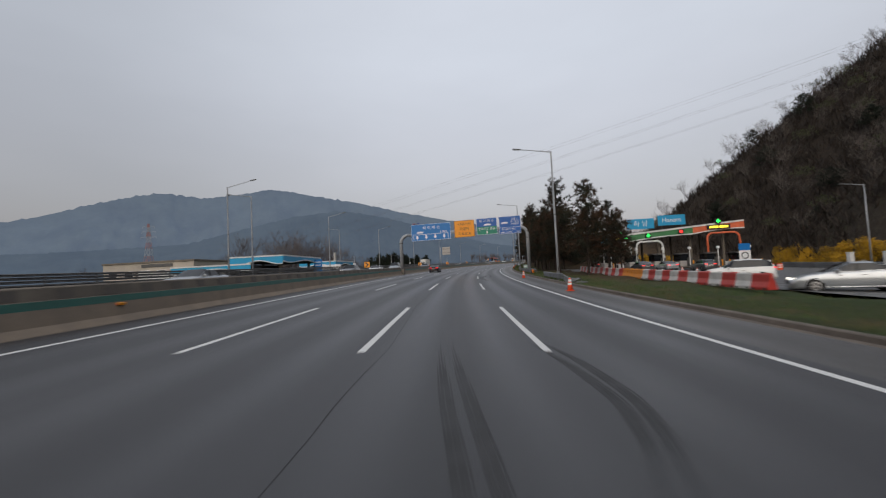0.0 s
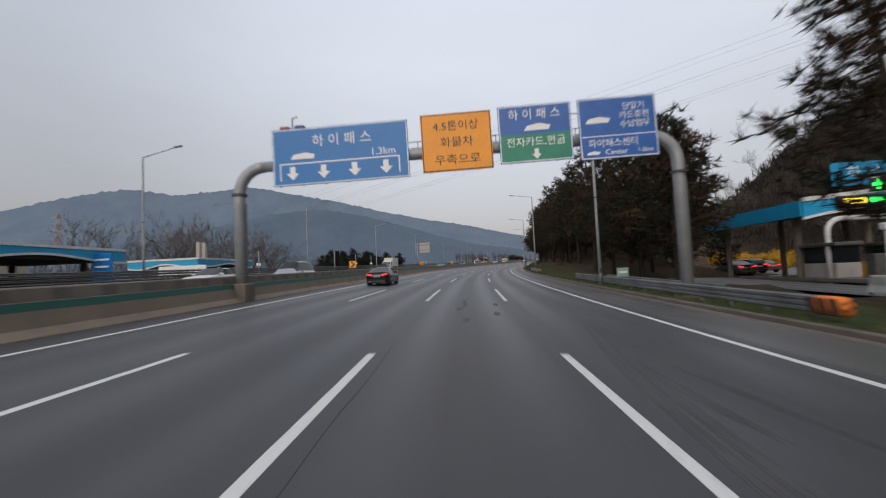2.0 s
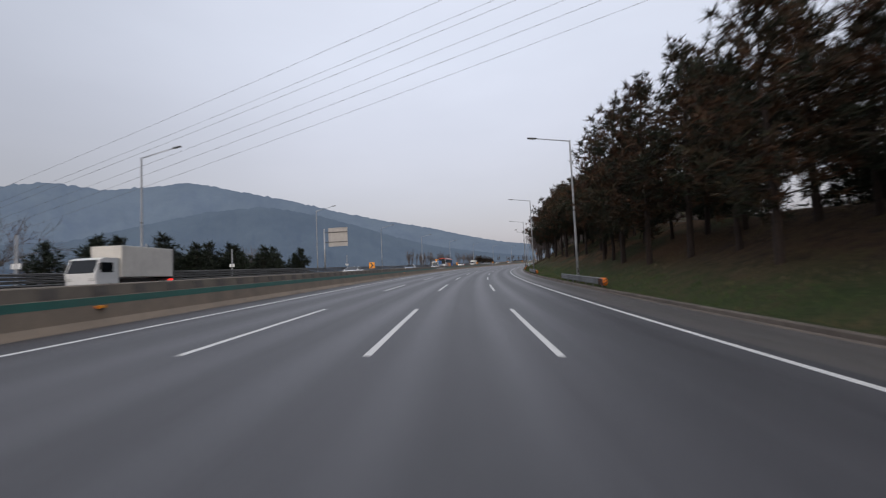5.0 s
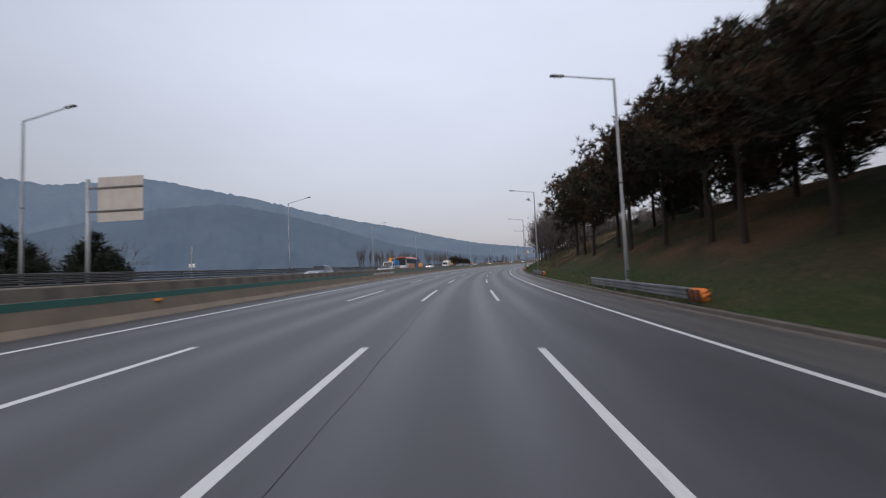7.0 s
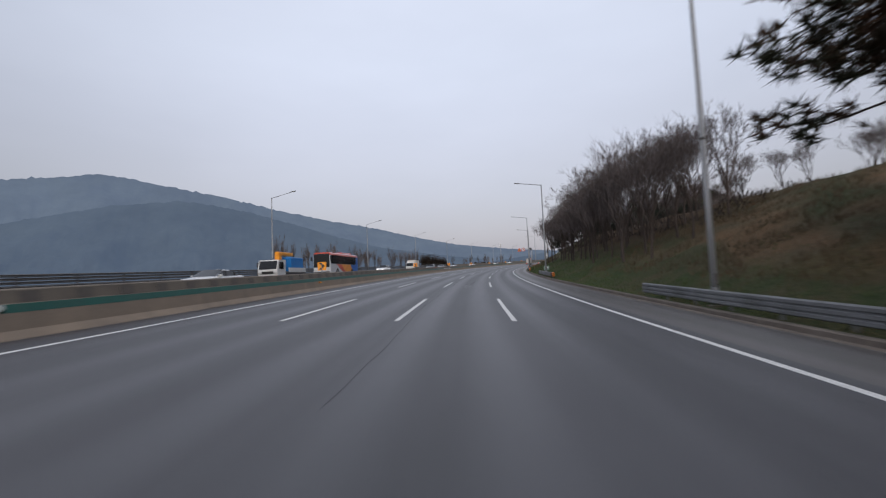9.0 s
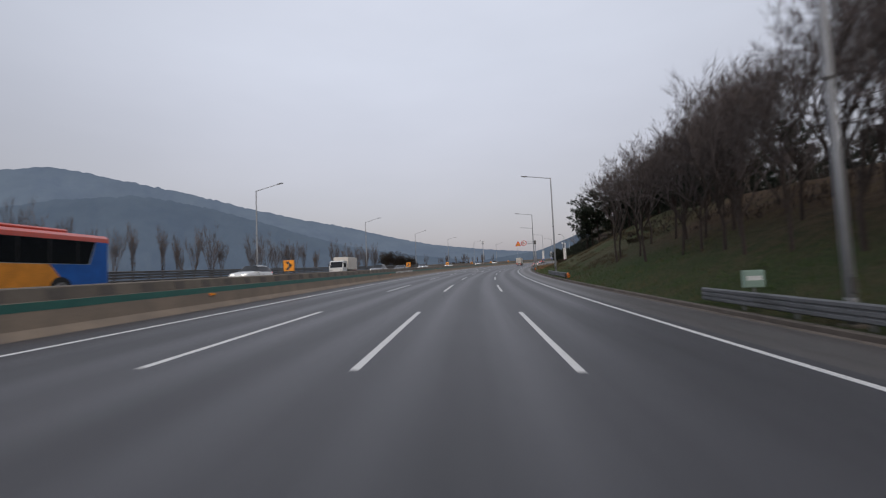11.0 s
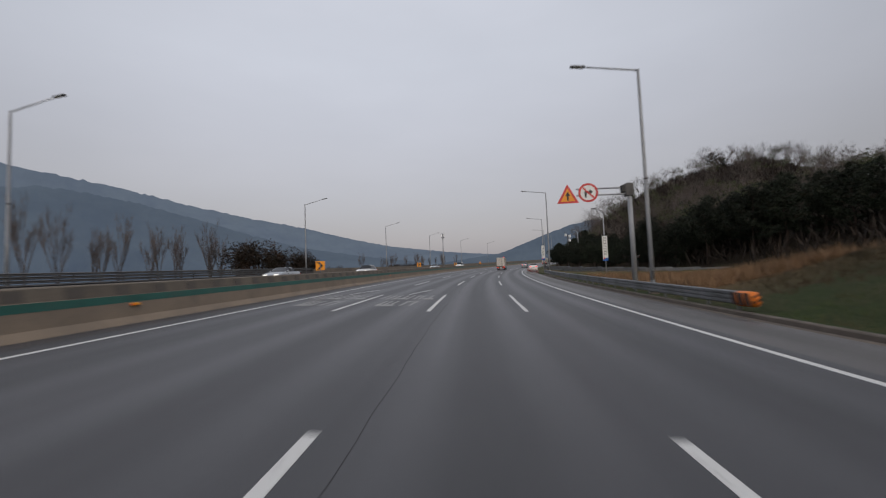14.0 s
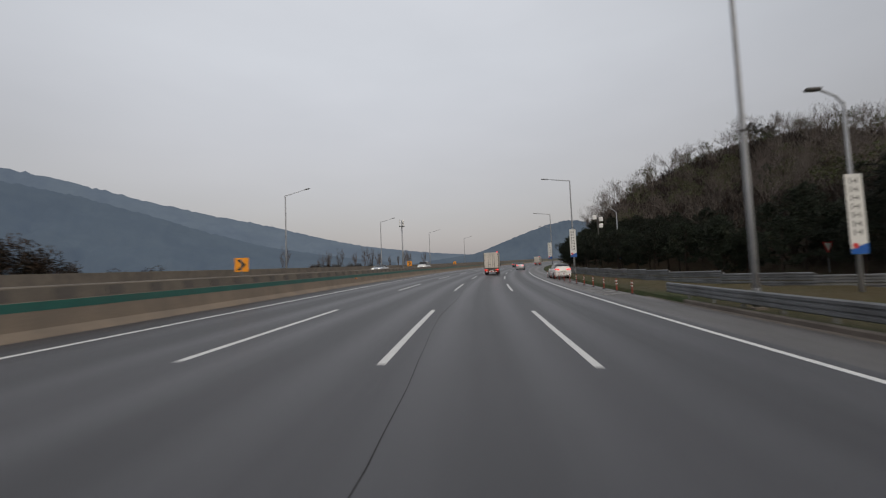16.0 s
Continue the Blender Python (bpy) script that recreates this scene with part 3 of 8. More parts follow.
    litter = np.where((sg > 150) & (sg < 240) & (dg < 40), litter * (1 - 0.7 * np.clip((-blot + 0.05) * 3, 0, 1)), litter)
    for name, values in (("litter", litter), ("dry", dry), ("straw", straw), ("thicket", thicket)):
        me.attributes.new(name, "FLOAT", "POINT").data.foreach_set("value", values.ravel())
    me.materials.append(GROUND)
    me.polygons.foreach_set("use_smooth", [True] * len(me.polygons))
    tagged(new("ground", me), "grassy verge and wooded embankments beside the expressway", "ground", "", "structure")


ground()

# ---------------------------------------------------------------- carriageways
road = road_strip("road", -120, 900, ((-10.35, 0), (-8.8, 0), (-5.4, 0), (-1.8, 0), (1.8, 0), (5.55, 0), (6.0, 0)), ASPHALT, 4, label="grey worn asphalt of a four-lane expressway with dark wheel tracks", category="road")
shoulder = road_strip("road_shoulder", -120, 900, ((6.0, -0.002), (7.2, -0.002), (8.32, -0.02)), ASPHALT_SHOULDER, 4, label="patched asphalt hard shoulder beside the kerb", category="road")
far_road = road_strip("far_road", -120, 900, ((-28.9, -0.01), (-24, 0), (-18, 0), (-11.0, 0)), ASPHALT_FAR, 4, label="oncoming asphalt carriageway behind the median barrier", category="road")
toll_road = road_strip("toll_road", -60, 132, ((17.2, 0.19), (24, 0.19), (34, 0.24), (44, 0.30), (54, 0.45)), ASPHALT_FAR, 3, label="wide asphalt apron in front of the toll gate", category="road")

# lane marks: dashes eight and a half metres long every twenty metres
LANE_A, LANE_B, LANE_C = -5.4, -1.8, 1.8
END0, DASH = 16.56, 8.5


def mark(name, outline, h=0.004, mat=None, parent=None, label=""):
    """A flat painted shape on the road from an outline of (s, d) pairs, 4 mm thick."""
    bm = bmesh.new()
    lo = [bm.verts.new(spot(s, d, 0.0005)) for s, d in outline]
    hi = [bm.verts.new(spot(s, d, h)) for s, d in outline]
    bm.faces.new(hi)
    for i in range(len(outline)):
        j = (i + 1) % len(outline)
        bm.faces.new((lo[i], lo[j], hi[j], hi[i]))
    return part(name, bm, mat or ROAD_PAINT, parent, label)


for lane in (LANE_A, LANE_B, LANE_C):
    for i in range(-6, 34):
        e = END0 + 20 * i
        half = 0.075
        mark("lane_dash", [(e - DASH, lane - half), (e - DASH, lane + half), (e - DASH / 2, lane + half), (e, lane + half), (e, lane - half), (e - DASH / 2, lane - half)], parent=road)
for name, lane, half in (("edge_line_median", -8.83, 0.075), ("edge_line_kerb", 5.56, 0.085)):
    road_strip(name, -120, 900, ((lane - half, 0.0), (lane - half, 0.004), (lane + half, 0.004), (lane + half, 0.0)), ROAD_PAINT, 4, label="white painted edge line", category="road line", parent=None)
for lane in (-14.6, -18.2, -21.8):
    for i in range(-4, 30):
        e = 12 + 20 * i
        mark("lane_dash", [(e - DASH, lane - 0.07), (e - DASH, lane + 0.07), (e, lane + 0.07), (e, lane - 0.07)], 0.006, parent=far_road)
for lane in (-11.9, -25.6):
    road_strip("far_edge_line", -120, 900, ((lane - 0.07, 0.002), (lane - 0.07, 0.007), (lane + 0.07, 0.007), (lane + 0.07, 0.002)), ROAD_PAINT, 6, label="white edge line of the oncoming lanes", category="road line")

# lettering blocks painted in the two fast lanes: strokes too worn to read
for lane in (-7.1, -3.6):
    for near, far, strokes in ((349.9, 352.6, ((-0.75, 0.14), (-0.48, 0.12), (-0.2, 0.12), (0.28, 0.14), (0.68, 0.14))), (353.4, 356.2, ((-1.35, 0.13), (-1.0, 0.13), (-0.7, 0.13), (-0.3, 0.14), (0.0, 0.12), (0.35, 0.14), (0.62, 0.12), (1.05, 0.14)))):
        for x, wide in strokes:
            cut = 0.12 * ((x * 7) % 1) * (far - near)
            mark("lettering_bar", [(near + cut, lane + x), (near + cut, lane + x + wide), (far - cut * 0.6, lane + x + wide + 0.05), (far - cut * 0.6, lane + x + 0.05)], mat=LETTER_PAINT, parent=road)
        for s0, s1, x0, x1 in ((0.05, 0.28, -0.6, 0.05), (0.72, 0.9, 0.3, 0.7), (0.05, 0.25, 0.85, 1.4)):
            if near > 353 or x1 < 0.8:
                mark("lettering_bar", [(near + (far - near) * s0, lane + x0), (near + (far - near) * s0, lane + x1), (near + (far - near) * s1, lane + x1), (near + (far - near) * s1, lane + x0)], 0.0075, LETTER_PAINT, road)
    tip = lane + 0.55
    mark("lane_arrow", [(356.8, tip - 0.95), (356.8, tip - 0.80), (359.6, tip - 0.42), (359.6, tip - 0.30), (361.6, tip), (359.4, tip - 0.62), (359.4, tip - 0.52)], parent=road)

# tyre marks left by braking; the near right-curving pair paints a windscreen reflection
for path in (((1.0, 0.10), (3.0, 0.03), (5.0, -0.12), (8.9, -0.30)), ((1.0, 0.42), (3.2, 0.30), (5.4, 0.15), (9.0, -0.05)), ((2.6, 1.35), (3.6, 1.75), (5.0, 2.0), (7.2, 1.9), (9.0, 1.6)),
             ((2.6, 1.62), (3.8, 2.02), (5.2, 2.25), (7.4, 2.15), (9.4, 1.8)), ((42.0, 2.6), (46.0, 2.2), (50, 2.0), (55, 2.4), (62, 3.4)), ((42.0, 2.85), (46.0, 2.45), (50, 2.25), (55, 2.65), (62, 3.6)),
             ((52.6, 2.9), (54.8, 2.8), (57, 2.9)), ((52.0, 3.7), (55, 3.4), (60, 3.5), (63, 3.8)), ((64.5, -0.15), (66, 0.0), (68, -0.1), (70, 0.2))):
    pts = np.array(path)
    for lane_off, cut0, cut1, width in ((-0.075, 0.10, 0.80, 0.016), (-0.035, 0.0, 0.94, 0.022), (0.01, 0.03, 1.0, 0.020), (0.05, 0.0, 0.88, 0.018), (0.085, 0.16, 0.72, 0.012)):
        fine_s = pts[0, 0] + (pts[-1, 0] - pts[0, 0]) * np.linspace(cut0, cut1, 20)
        fine_d = np.interp(fine_s, pts[:, 0], pts[:, 1])
        for _ in range(4):
            fine_d[1:-1] = (fine_d[:-2] + 2 * fine_d[1:-1] + fine_d[2:]) / 4
        fine_d = fine_d + lane_off + np.array([noise.noise(Vector((s * 0.9, lane_off * 40, 2))) * 0.012 for s in fine_s])
        half = width * np.clip(np.minimum(np.arange(20), 19 - np.arange(20)) / 5, 0.1, 1)
        mark("skid_mark", [(s, d - w) for s, d, w in zip(fine_s, fine_d, half)] + [(s, d + w) for s, d, w in list(zip(fine_s, fine_d, half))[::-1]], 0.003, RUBBER_REFLECTION if pts[0, 0] < 20 else RUBBER_FAINT, road)
# sealed joint that wanders beside the lane line, and ghosts of removed paint
for s0, s1, d0 in ((0, 26, -1.45), (31, 58, -1.5), (84, 103, -1.45), (150, 186, -1.3), (192, 215, -1.25), (220, 262, -1.35), (292, 316, -1.25), (318, 352, -1.3), (358, 430, -1.25)):
    fine_s = np.arange(s0, s1, 0.8)
    fine_d = d0 + np.array([noise.noise(Vector((s * 0.11, d0, 0))) * 0.20 + noise.noise(Vector((s * 0.6, d0, 5))) * 0.05 for s in fine_s])
    wide = np.array([0.004 + 0.008 * max(0.0, noise.noise(Vector((s * 0.35, d0, 9)))) for s in fine_s])
    mark("sealed_joint", [(s, d - w) for s, d, w in zip(fine_s, fine_d, wide)] + [(s, d + w) for s, d, w in list(zip(fine_s, fine_d, wide))[::-1]], 0.0025, SEAL, road)
rng = random.Random(5)
for s0 in (46.3, 246.4):
    for i in range(15):
        s, d = s0 + rng.uniform(0, 4.2), rng.choice((-0.95, -0.7, -0.15, 0.2, 0.75, 0.95)) + rng.uniform(-0.1, 0.1)
        mark("paint_ghost", [(s, d - 0.07), (s, d + 0.07), (s + rng.uniform(0.5, 1.2), d + 0.05), (s + 0.4, d - 0.06)], 0.003, FADED_PAINT, road)
    for i in range(4):
        s, d = s0 + (4.5 if s0 > 200 else 14.5) + i * 1.6, rng.uniform(-0.3, 0.3) + (0.0 if s0 > 200 else 0.9 * (i % 2))
        mark("tar_patch", [(s, d - 0.05), (s + 0.2, d + 0.10), (s + 0.9, d + 0.16), (s + 1.3, d + 0.02), (s + 0.7, d - 0.10)], 0.002, RUBBER_FAINT, road)

# kerb stones and gutter along the hard shoulder
gutter = road_strip("kerb", -120, 404, ((8.30, -0.03), (8.52, 0.0), (8.52, -0.05)), KERB, 4, label="concrete gutter and kerb stones along the shoulder", category="kerb")
kerb_me = finish(prism(((0.0, -0.2), (0.03, 0.22), (0.06, 0.25), (0.22, 0.25), (0.22, -0.2)), 0.0, 1.985, "y"), "kerb_stone", KERB)
for i in range(-10, 200):
    ob = new("kerb_stone", kerb_me)
    ob.matrix_world = incline(i * 2.0, 8.50, -0.105)
    ob.parent = gutter


def path_strip(name, path, half_left, half_right, h, mat, label, category):
    """A strip along a path of (s, d) pairs."""
    pts = np.array(path, float)
    u = np.linspace(0, len(pts) - 1, 60)
    s = np.interp(u, np.arange(len(pts)), pts[:, 0])
    d = np.interp(u, np.arange(len(pts)), pts[:, 1])
    for _ in range(6):
        s[1:-1], d[1:-1] = (s[:-2] + 2 * s[1:-1] + s[2:]) / 4, (d[:-2] + 2 * d[1:-1] + d[2:]) / 4
    ts, td = np.gradient(s), np.gradient(d)
    ln = np.hypot(ts, td)
    ts, td = ts / ln, td / ln
    co, uvs, run = [], [], 0.0
    for i in range(len(s)):
        for x in (-half_left, 0.0, half_right):
            co.append(spot(s[i] - td[i] * x, d[i] + ts[i] * x, h)[:])
            uvs.append((x, run))
        run += float(np.hypot(*(np.array([s[min(i + 1, 59)], d[min(i + 1, 59)]]) - (s[i], d[i]))))
    me = bpy.data.meshes.new(name)
    me.from_pydata(co, [], [(i * 3 + j, i * 3 + j + 1, i * 3 + j + 4, i * 3 + j + 3) for i in range(len(s) - 1) for j in (0, 1)])
    layer = me.uv_layers.new(name="road")
    for loop in me.loops:
        layer.data[loop.index].uv = uvs[loop.vertex_index]
    me.materials.append(mat)
    return tagged(new(name, me), label, category, "", "structure")


path_strip("ramp_road", ((372, 62), (386, 44), (398, 27), (407, 17), (418, 12.0), (432, 9.3), (460, 8.0), (520, 7.6), (620, 7.6)), 2.6, 2.6, 0.03, ASPHALT_SHOULDER, "asphalt ramp that merges into the expressway", "road")
for i in range(9):
    a = 404.5 + i * 1.5
    mark("gore_bar", [(a, 6.3), (a + 0.35, 6.3), (a + 1.35, 6.3 + (1.9 - i * 0.17)), (a + 1.0, 6.3 + (1.9 - i * 0.17))], 0.036, FADED_PAINT, road)

# median barrier: splayed tan foot, painted band, grey parapet with evenly spaced dark panels
barrier = road_strip("median_barrier", -120, 900, ((-10.22, -0.02), (-10.25, 0.03), (-10.44, 0.20), (-10.52, 0.62), (-10.55, 0.62)), CONCRETE_TAN, 4, label="concrete median barrier with a dusty tan foot and a painted band", category="barrier")


def band(s0, s1, mat, name):
    return road_strip(name, s0, s1, ((-10.515, 0.615), (-10.525, 0.62), (-10.575, 0.825), (-10.60, 0.83)), mat, 4, "", parent=barrier, label="dark green painted band" if mat is GREEN_BAND else "")


edge = -120.0
for s0, s1 in ((95.2, 106.3), (213.8, 224.5), (314.0, 324.4)):
    band(edge, s0, GREEN_BAND, "green_band")
    n_bar = 15
    for i in range(n_bar):
        a, b = s0 + (s1 - s0) * i / n_bar, s0 + (s1 - s0) * (i + 1) / n_bar
        for u, v, mat in ((a, (a + b) / 2, BLACK_PAINT), ((a + b) / 2, b, WHITE_PAINT)):
            bm = bmesh.new()
            q = [spot(u - 0.25, -10.522, 0.618), spot(v - 0.25, -10.522, 0.618), spot(v + 0.25, -10.585, 0.828), spot(u + 0.25, -10.585, 0.828)]
            q2 = [p + (spot(u, -10.6) - spot(u, -10.5)) * 0.5 for p in q]
            vs = [bm.verts.new(p) for p in q + q2]
            for f in ((0, 1, 2, 3), (7, 6, 5, 4), (0, 4, 5, 1), (1, 5, 6, 2), (2, 6, 7, 3), (3, 7, 4, 0)):
                bm.faces.new([vs[j] for j in f])
            part("stripe", bm, mat, barrier)
    edge = s1
band(edge, 900, GREEN_BAND, "green_band")
road_strip("parapet", -120, 900, ((-10.585, 0.828), (-10.64, 0.84), (-10.70, 1.16), (-10.74, 1.19), (-10.98, 1.19), (-11.02, 1.16), (-11.1, 0.0)), CONCRETE, 4, "", parent=barrier, label="stained grey parapet with dark panels")
dark_panel_me = finish(prism(((0.012, 0.865), (-0.04, 0.865), (-0.075, 1.135), (-0.032, 1.135)), 0.0, 0.52, "y"), "sooty_panel", CONCRETE_DARK)
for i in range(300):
    ob = new("sooty_panel", dark_panel_me)
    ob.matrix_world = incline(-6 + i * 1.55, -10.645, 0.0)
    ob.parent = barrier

# ---------------------------------------------------------------- mountains round the valley


def mountain(name, radius, knots, mat, label, centre=(0, 0), depth=600, seed=0.0):
    """A ridge: knots are (bearing in degrees, rise in degrees) as smooth shoulders, with spurs running down to the valley."""
    kb, kr = np.array(knots).T
    bearings = np.linspace(kb[0], kb[-1], 420)
    rise = np.interp(bearings, kb, kr)
    rise = np.convolve(np.pad(rise, 4, mode="edge"), np.ones(9) / 9, "valid")
    rows = 26
    co = []
    for j in range(rows):
        f = j / (rows - 1)
        for b, r in zip(bearings, rise):
            spur = noise.fractal(Vector((b * 0.22 + seed, f * 2.2, seed)), 0.9, 2.0, 5)
            fine_n = noise.fractal(Vector((b * 1.9 + seed, f * 7, seed + 5)), 0.8, 2.1, 4)
            rad = radius - depth * (1 - f) * (1 + 0.25 * spur)
            top = radius * math.tan(radians(r))
            z = top * (f ** 1.15) * (1 + 0.10 * spur * (1 - f) * 2) + fine_n * top * 0.022 + 2
            if j == 0:
                z = -60
            co.append((centre[0] + rad * math.sin(radians(b)), centre[1] + rad * math.cos(radians(b)), z))
    w = len(bearings)
    me = bpy.data.meshes.new(name)
    me.from_pydata(co, [], [(j * w + i, j * w + i + 1, (j + 1) * w + i + 1, (j + 1) * w + i) for j in range(rows - 1) for i in range(w - 1)])
    me.materials.append(mat)
    me.polygons.foreach_set("use_smooth", [True] * len(me.polygons))
    tagged(new(name, me), label, "mountain", "", "structure")


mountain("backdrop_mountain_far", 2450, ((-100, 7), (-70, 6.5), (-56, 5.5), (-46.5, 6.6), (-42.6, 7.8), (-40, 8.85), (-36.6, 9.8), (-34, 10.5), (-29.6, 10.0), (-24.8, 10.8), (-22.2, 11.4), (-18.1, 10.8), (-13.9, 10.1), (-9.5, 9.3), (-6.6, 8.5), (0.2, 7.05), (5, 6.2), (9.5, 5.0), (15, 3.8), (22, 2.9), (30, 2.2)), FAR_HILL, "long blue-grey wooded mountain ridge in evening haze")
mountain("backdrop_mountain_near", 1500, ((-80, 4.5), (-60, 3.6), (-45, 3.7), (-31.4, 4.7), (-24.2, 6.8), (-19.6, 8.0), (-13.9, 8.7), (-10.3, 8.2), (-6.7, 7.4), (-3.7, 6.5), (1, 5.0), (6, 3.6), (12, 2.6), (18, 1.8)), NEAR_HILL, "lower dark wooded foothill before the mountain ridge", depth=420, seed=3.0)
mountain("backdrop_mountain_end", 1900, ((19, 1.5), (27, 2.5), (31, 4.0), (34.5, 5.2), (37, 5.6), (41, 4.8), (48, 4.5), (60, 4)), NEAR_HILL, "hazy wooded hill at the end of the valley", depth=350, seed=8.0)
# ---------------------------------------------------------------- street lamps


def street_lamp(rise, arm, label, group):
    ob = thing("street_lamp", label, "street lamp", group)
    part("pole", new_tube(((0, 0, 0), (0, 0, 4), (0, 0, 11.7), (0, 0, 11.95)), (0.115, 0.10, 0.07, 0.07), 12), POLE, ob, smooth=True)
    end = Vector((-arm, 0, 11.9 + arm * math.tan(radians(rise))))
    part("arm", new_tube(((0.06, 0, 11.88), (-0.25, 0, 11.9 + 0.25 * math.tan(radians(rise))), end), (0.055, 0.05, 0.04), 8), POLE, ob, smooth=True)
    head = bmesh.new()
    outline = ((0.0, -0.08), (0.12, -0.14), (0.66, -0.14), (0.80, -0.09), (0.80, 0.09), (0.66, 0.14), (0.12, 0.14), (0.0, 0.08))
    for z, grow in ((0.03, 1.0), (0.10, 0.75)):
        for x, y in outline:
            head.verts.new((-x, y * grow, z))
    head.verts.ensure_lookup_table()
    n = len(outline)
    head.faces.new([head.verts[i] for i in range(n)])
    head.faces.new([head.verts[n + i] for i in range(n)])
    for i in range(n):
        j = (i + 1) % n
        head.faces.new((head.verts[i], head.verts[j], head.verts[n + j], head.verts[n + i]))
    turn = pose(end.x + 0.1, 0, end.z - 0.06, 0, rise * 0.7, 0)
    bmesh.ops.transform(head, matrix=turn, verts=head.verts)
    part("lamp_head", head, STEEL_DARK, ob, "grey flat luminaire")
    part("diffuser", new_box(-0.62, -0.15, -0.09, 0.09, -0.012, 0.028, 0.008, turn), LAMP_GLASS, ob, "pale glass diffuser")
    part("base_plate", new_box(-0.2, 0.2, -0.2, 0.2, -0.30, 0.03, 0.02), CONCRETE, ob)
    part("base_sleeve", new_tube(((0, 0, 0.03), (0, 0, 0.62), (0, 0, 0.66)), (0.135, 0.132, 0.115), 12), STEEL, ob, smooth=True)
    part("door", new_box(-0.06, 0.06, -0.135, -0.10, 0.75, 1.15, 0.01), STEEL_DARK, ob, "small hatch")
    part("collar", new_tube(((0, 0, 5.95), (0, 0, 6.05)), 0.1, 12), STEEL_DARK, ob)
    return ob


lamp = street_lamp(8, 2.85, "tall grey steel street lamp with a single arm over the shoulder", "street lamps along the shoulder")
RIGHT_LAMPS = (39.9, 78.7, 117.4, 156.5, 191.9, 230.7, 272.0, 314.2, 355.4, 396.0)
first = True
for s in (-1.0, *RIGHT_LAMPS, 436.5, 477.0, 517.0):
    m = stand(s, 9.12 if s < 430 else 10.5, 0.2)
    if first:
        lamp.matrix_world, first = m, False
    else:
        copy_thing(lamp, m)
lamp_far = street_lamp(13, 3.1, "tall grey street lamp beyond the oncoming lanes", "street lamps beyond the oncoming lanes")
lamp_far.matrix_world = stand(50.9, -29.0, -0.35, 180)
for s in (12.0, 84.5, 118.5, 156.0, 194.0, 231.8, 273.0, 314.0, 356.4, 397.5, 438.0, 478, 518, 560):
    copy_thing(lamp_far, stand(s, -29.0, -0.35, 180))
for s, d in ((56.2, -28.9), (113.0, -38.5)):
    copy_thing(lamp, stand(s, d, -0.6))

# ---------------------------------------------------------------- guard rails


def w_beam(length, z=0.55):
    """A corrugated three-wave rail, drawn along y, its face to -x."""
    shape = [(0.0, -0.235)]
    for c in (-0.155, 0.0, 0.155):
        shape += [(-0.035, c - 0.065), (-0.075, c - 0.04), (-0.075, c + 0.04), (-0.035, c + 0.065)]
    shape.append((0.0, 0.235))
    bm = bmesh.new()
    rows = []
    for y in (0.0, length):
        rows.append([bm.verts.new((x, y, z + v)) for x, v in shape])
        rows.append([bm.verts.new((x + 0.006, y, z + v)) for x, v in shape])
    for a, b in ((0, 2), (3, 1)):
        for i in range(len(shape) - 1):
            bm.faces.new((rows[a][i], rows[a][i + 1], rows[b][i + 1], rows[b][i]))
    return bm


beam_me = {}


def guard_rail(s0, s1, d, ends=True, label="galvanised steel guard rail on posts", z=0.53, levels=1, curve=0.0):
    """Rails of four metres each, posts and blocks; a striped cushion stands at the near end."""
    n = max(1, round((s1 - s0) / 4))
    step = (s1 - s0) / n
    ob = thing("guard_rail", label, "guard rail", "guard rails", m=stand(s0, d, 0.0))
    inv = ob.matrix_world.inverted()
    for i in range(n):
        da, db = d + curve * (i * step / 20) ** 2, d + curve * ((i + 1) * step / 20) ** 2
        a, b = spot(s0 + i * step, da), spot(s0 + (i + 1) * step, db)
        m = inv @ incline(s0 + i * step, da, 0, math.degrees(math.atan2(-(db - da), step)))
        for lev in range(levels):
            key = (round(step, 2), lev, z)
            if key not in beam_me:
                beam_me[key] = finish(w_beam(step + 0.06, z + 0.02 + lev * 0.36), "rail", STEEL)
            rail = new("rail", beam_me[key])
            rail.parent, rail.matrix_local = ob, m
        for u in (0.0, 0.5):
            key = ("post", levels, z)
            if key not in beam_me:
                beam_me[key] = finish(new_tube(((0.09, 0, -0.3), (0.09, 0, z + 0.15 + 0.36 * (levels - 1))), 0.057, 8), "post", STEEL)
            post = new("post", beam_me[key])
            post.parent, post.matrix_local = ob, m @ pose(0, u * step + 0.1, 0)
    if ends:
        bm = new_tube(((0.06, -1.0, z), (0.05, -0.9, z), (0.03, -0.3, z), (0.02, 0.04, z)), (0.16, 0.25, 0.26, 0.25), 10)
        bmesh.ops.scale(bm, vec=(0.62, 1, 1), verts=bm.verts)
        pad = part("end_cushion", bm, CUSHION_ORANGE, ob, "bulging orange end cushion with dark stripes", smooth=True)
        for i in range(3):
            y0 = -0.88 + i * 0.36
            q = prism(((y0, -0.20), (y0 + 0.19, -0.20), (y0 + 0.30, 0.20), (y0 + 0.11, 0.20)), -0.175, -0.125, "x")
            bmesh.ops.translate(q, vec=(0, 0, z), verts=q.verts)
            part("stripe", q, CUSHION_DARK, pad)
        for i in range(2):
            q = prism(((-0.10, z - 0.14 + i * 0.19), (0.12, z - 0.02 + i * 0.19), (0.12, z + 0.06 + i * 0.16), (-0.10, z - 0.06 + i * 0.16)), -1.012, -0.94, "y")
            part("stripe", q, CUSHION_DARK, pad)
    return ob


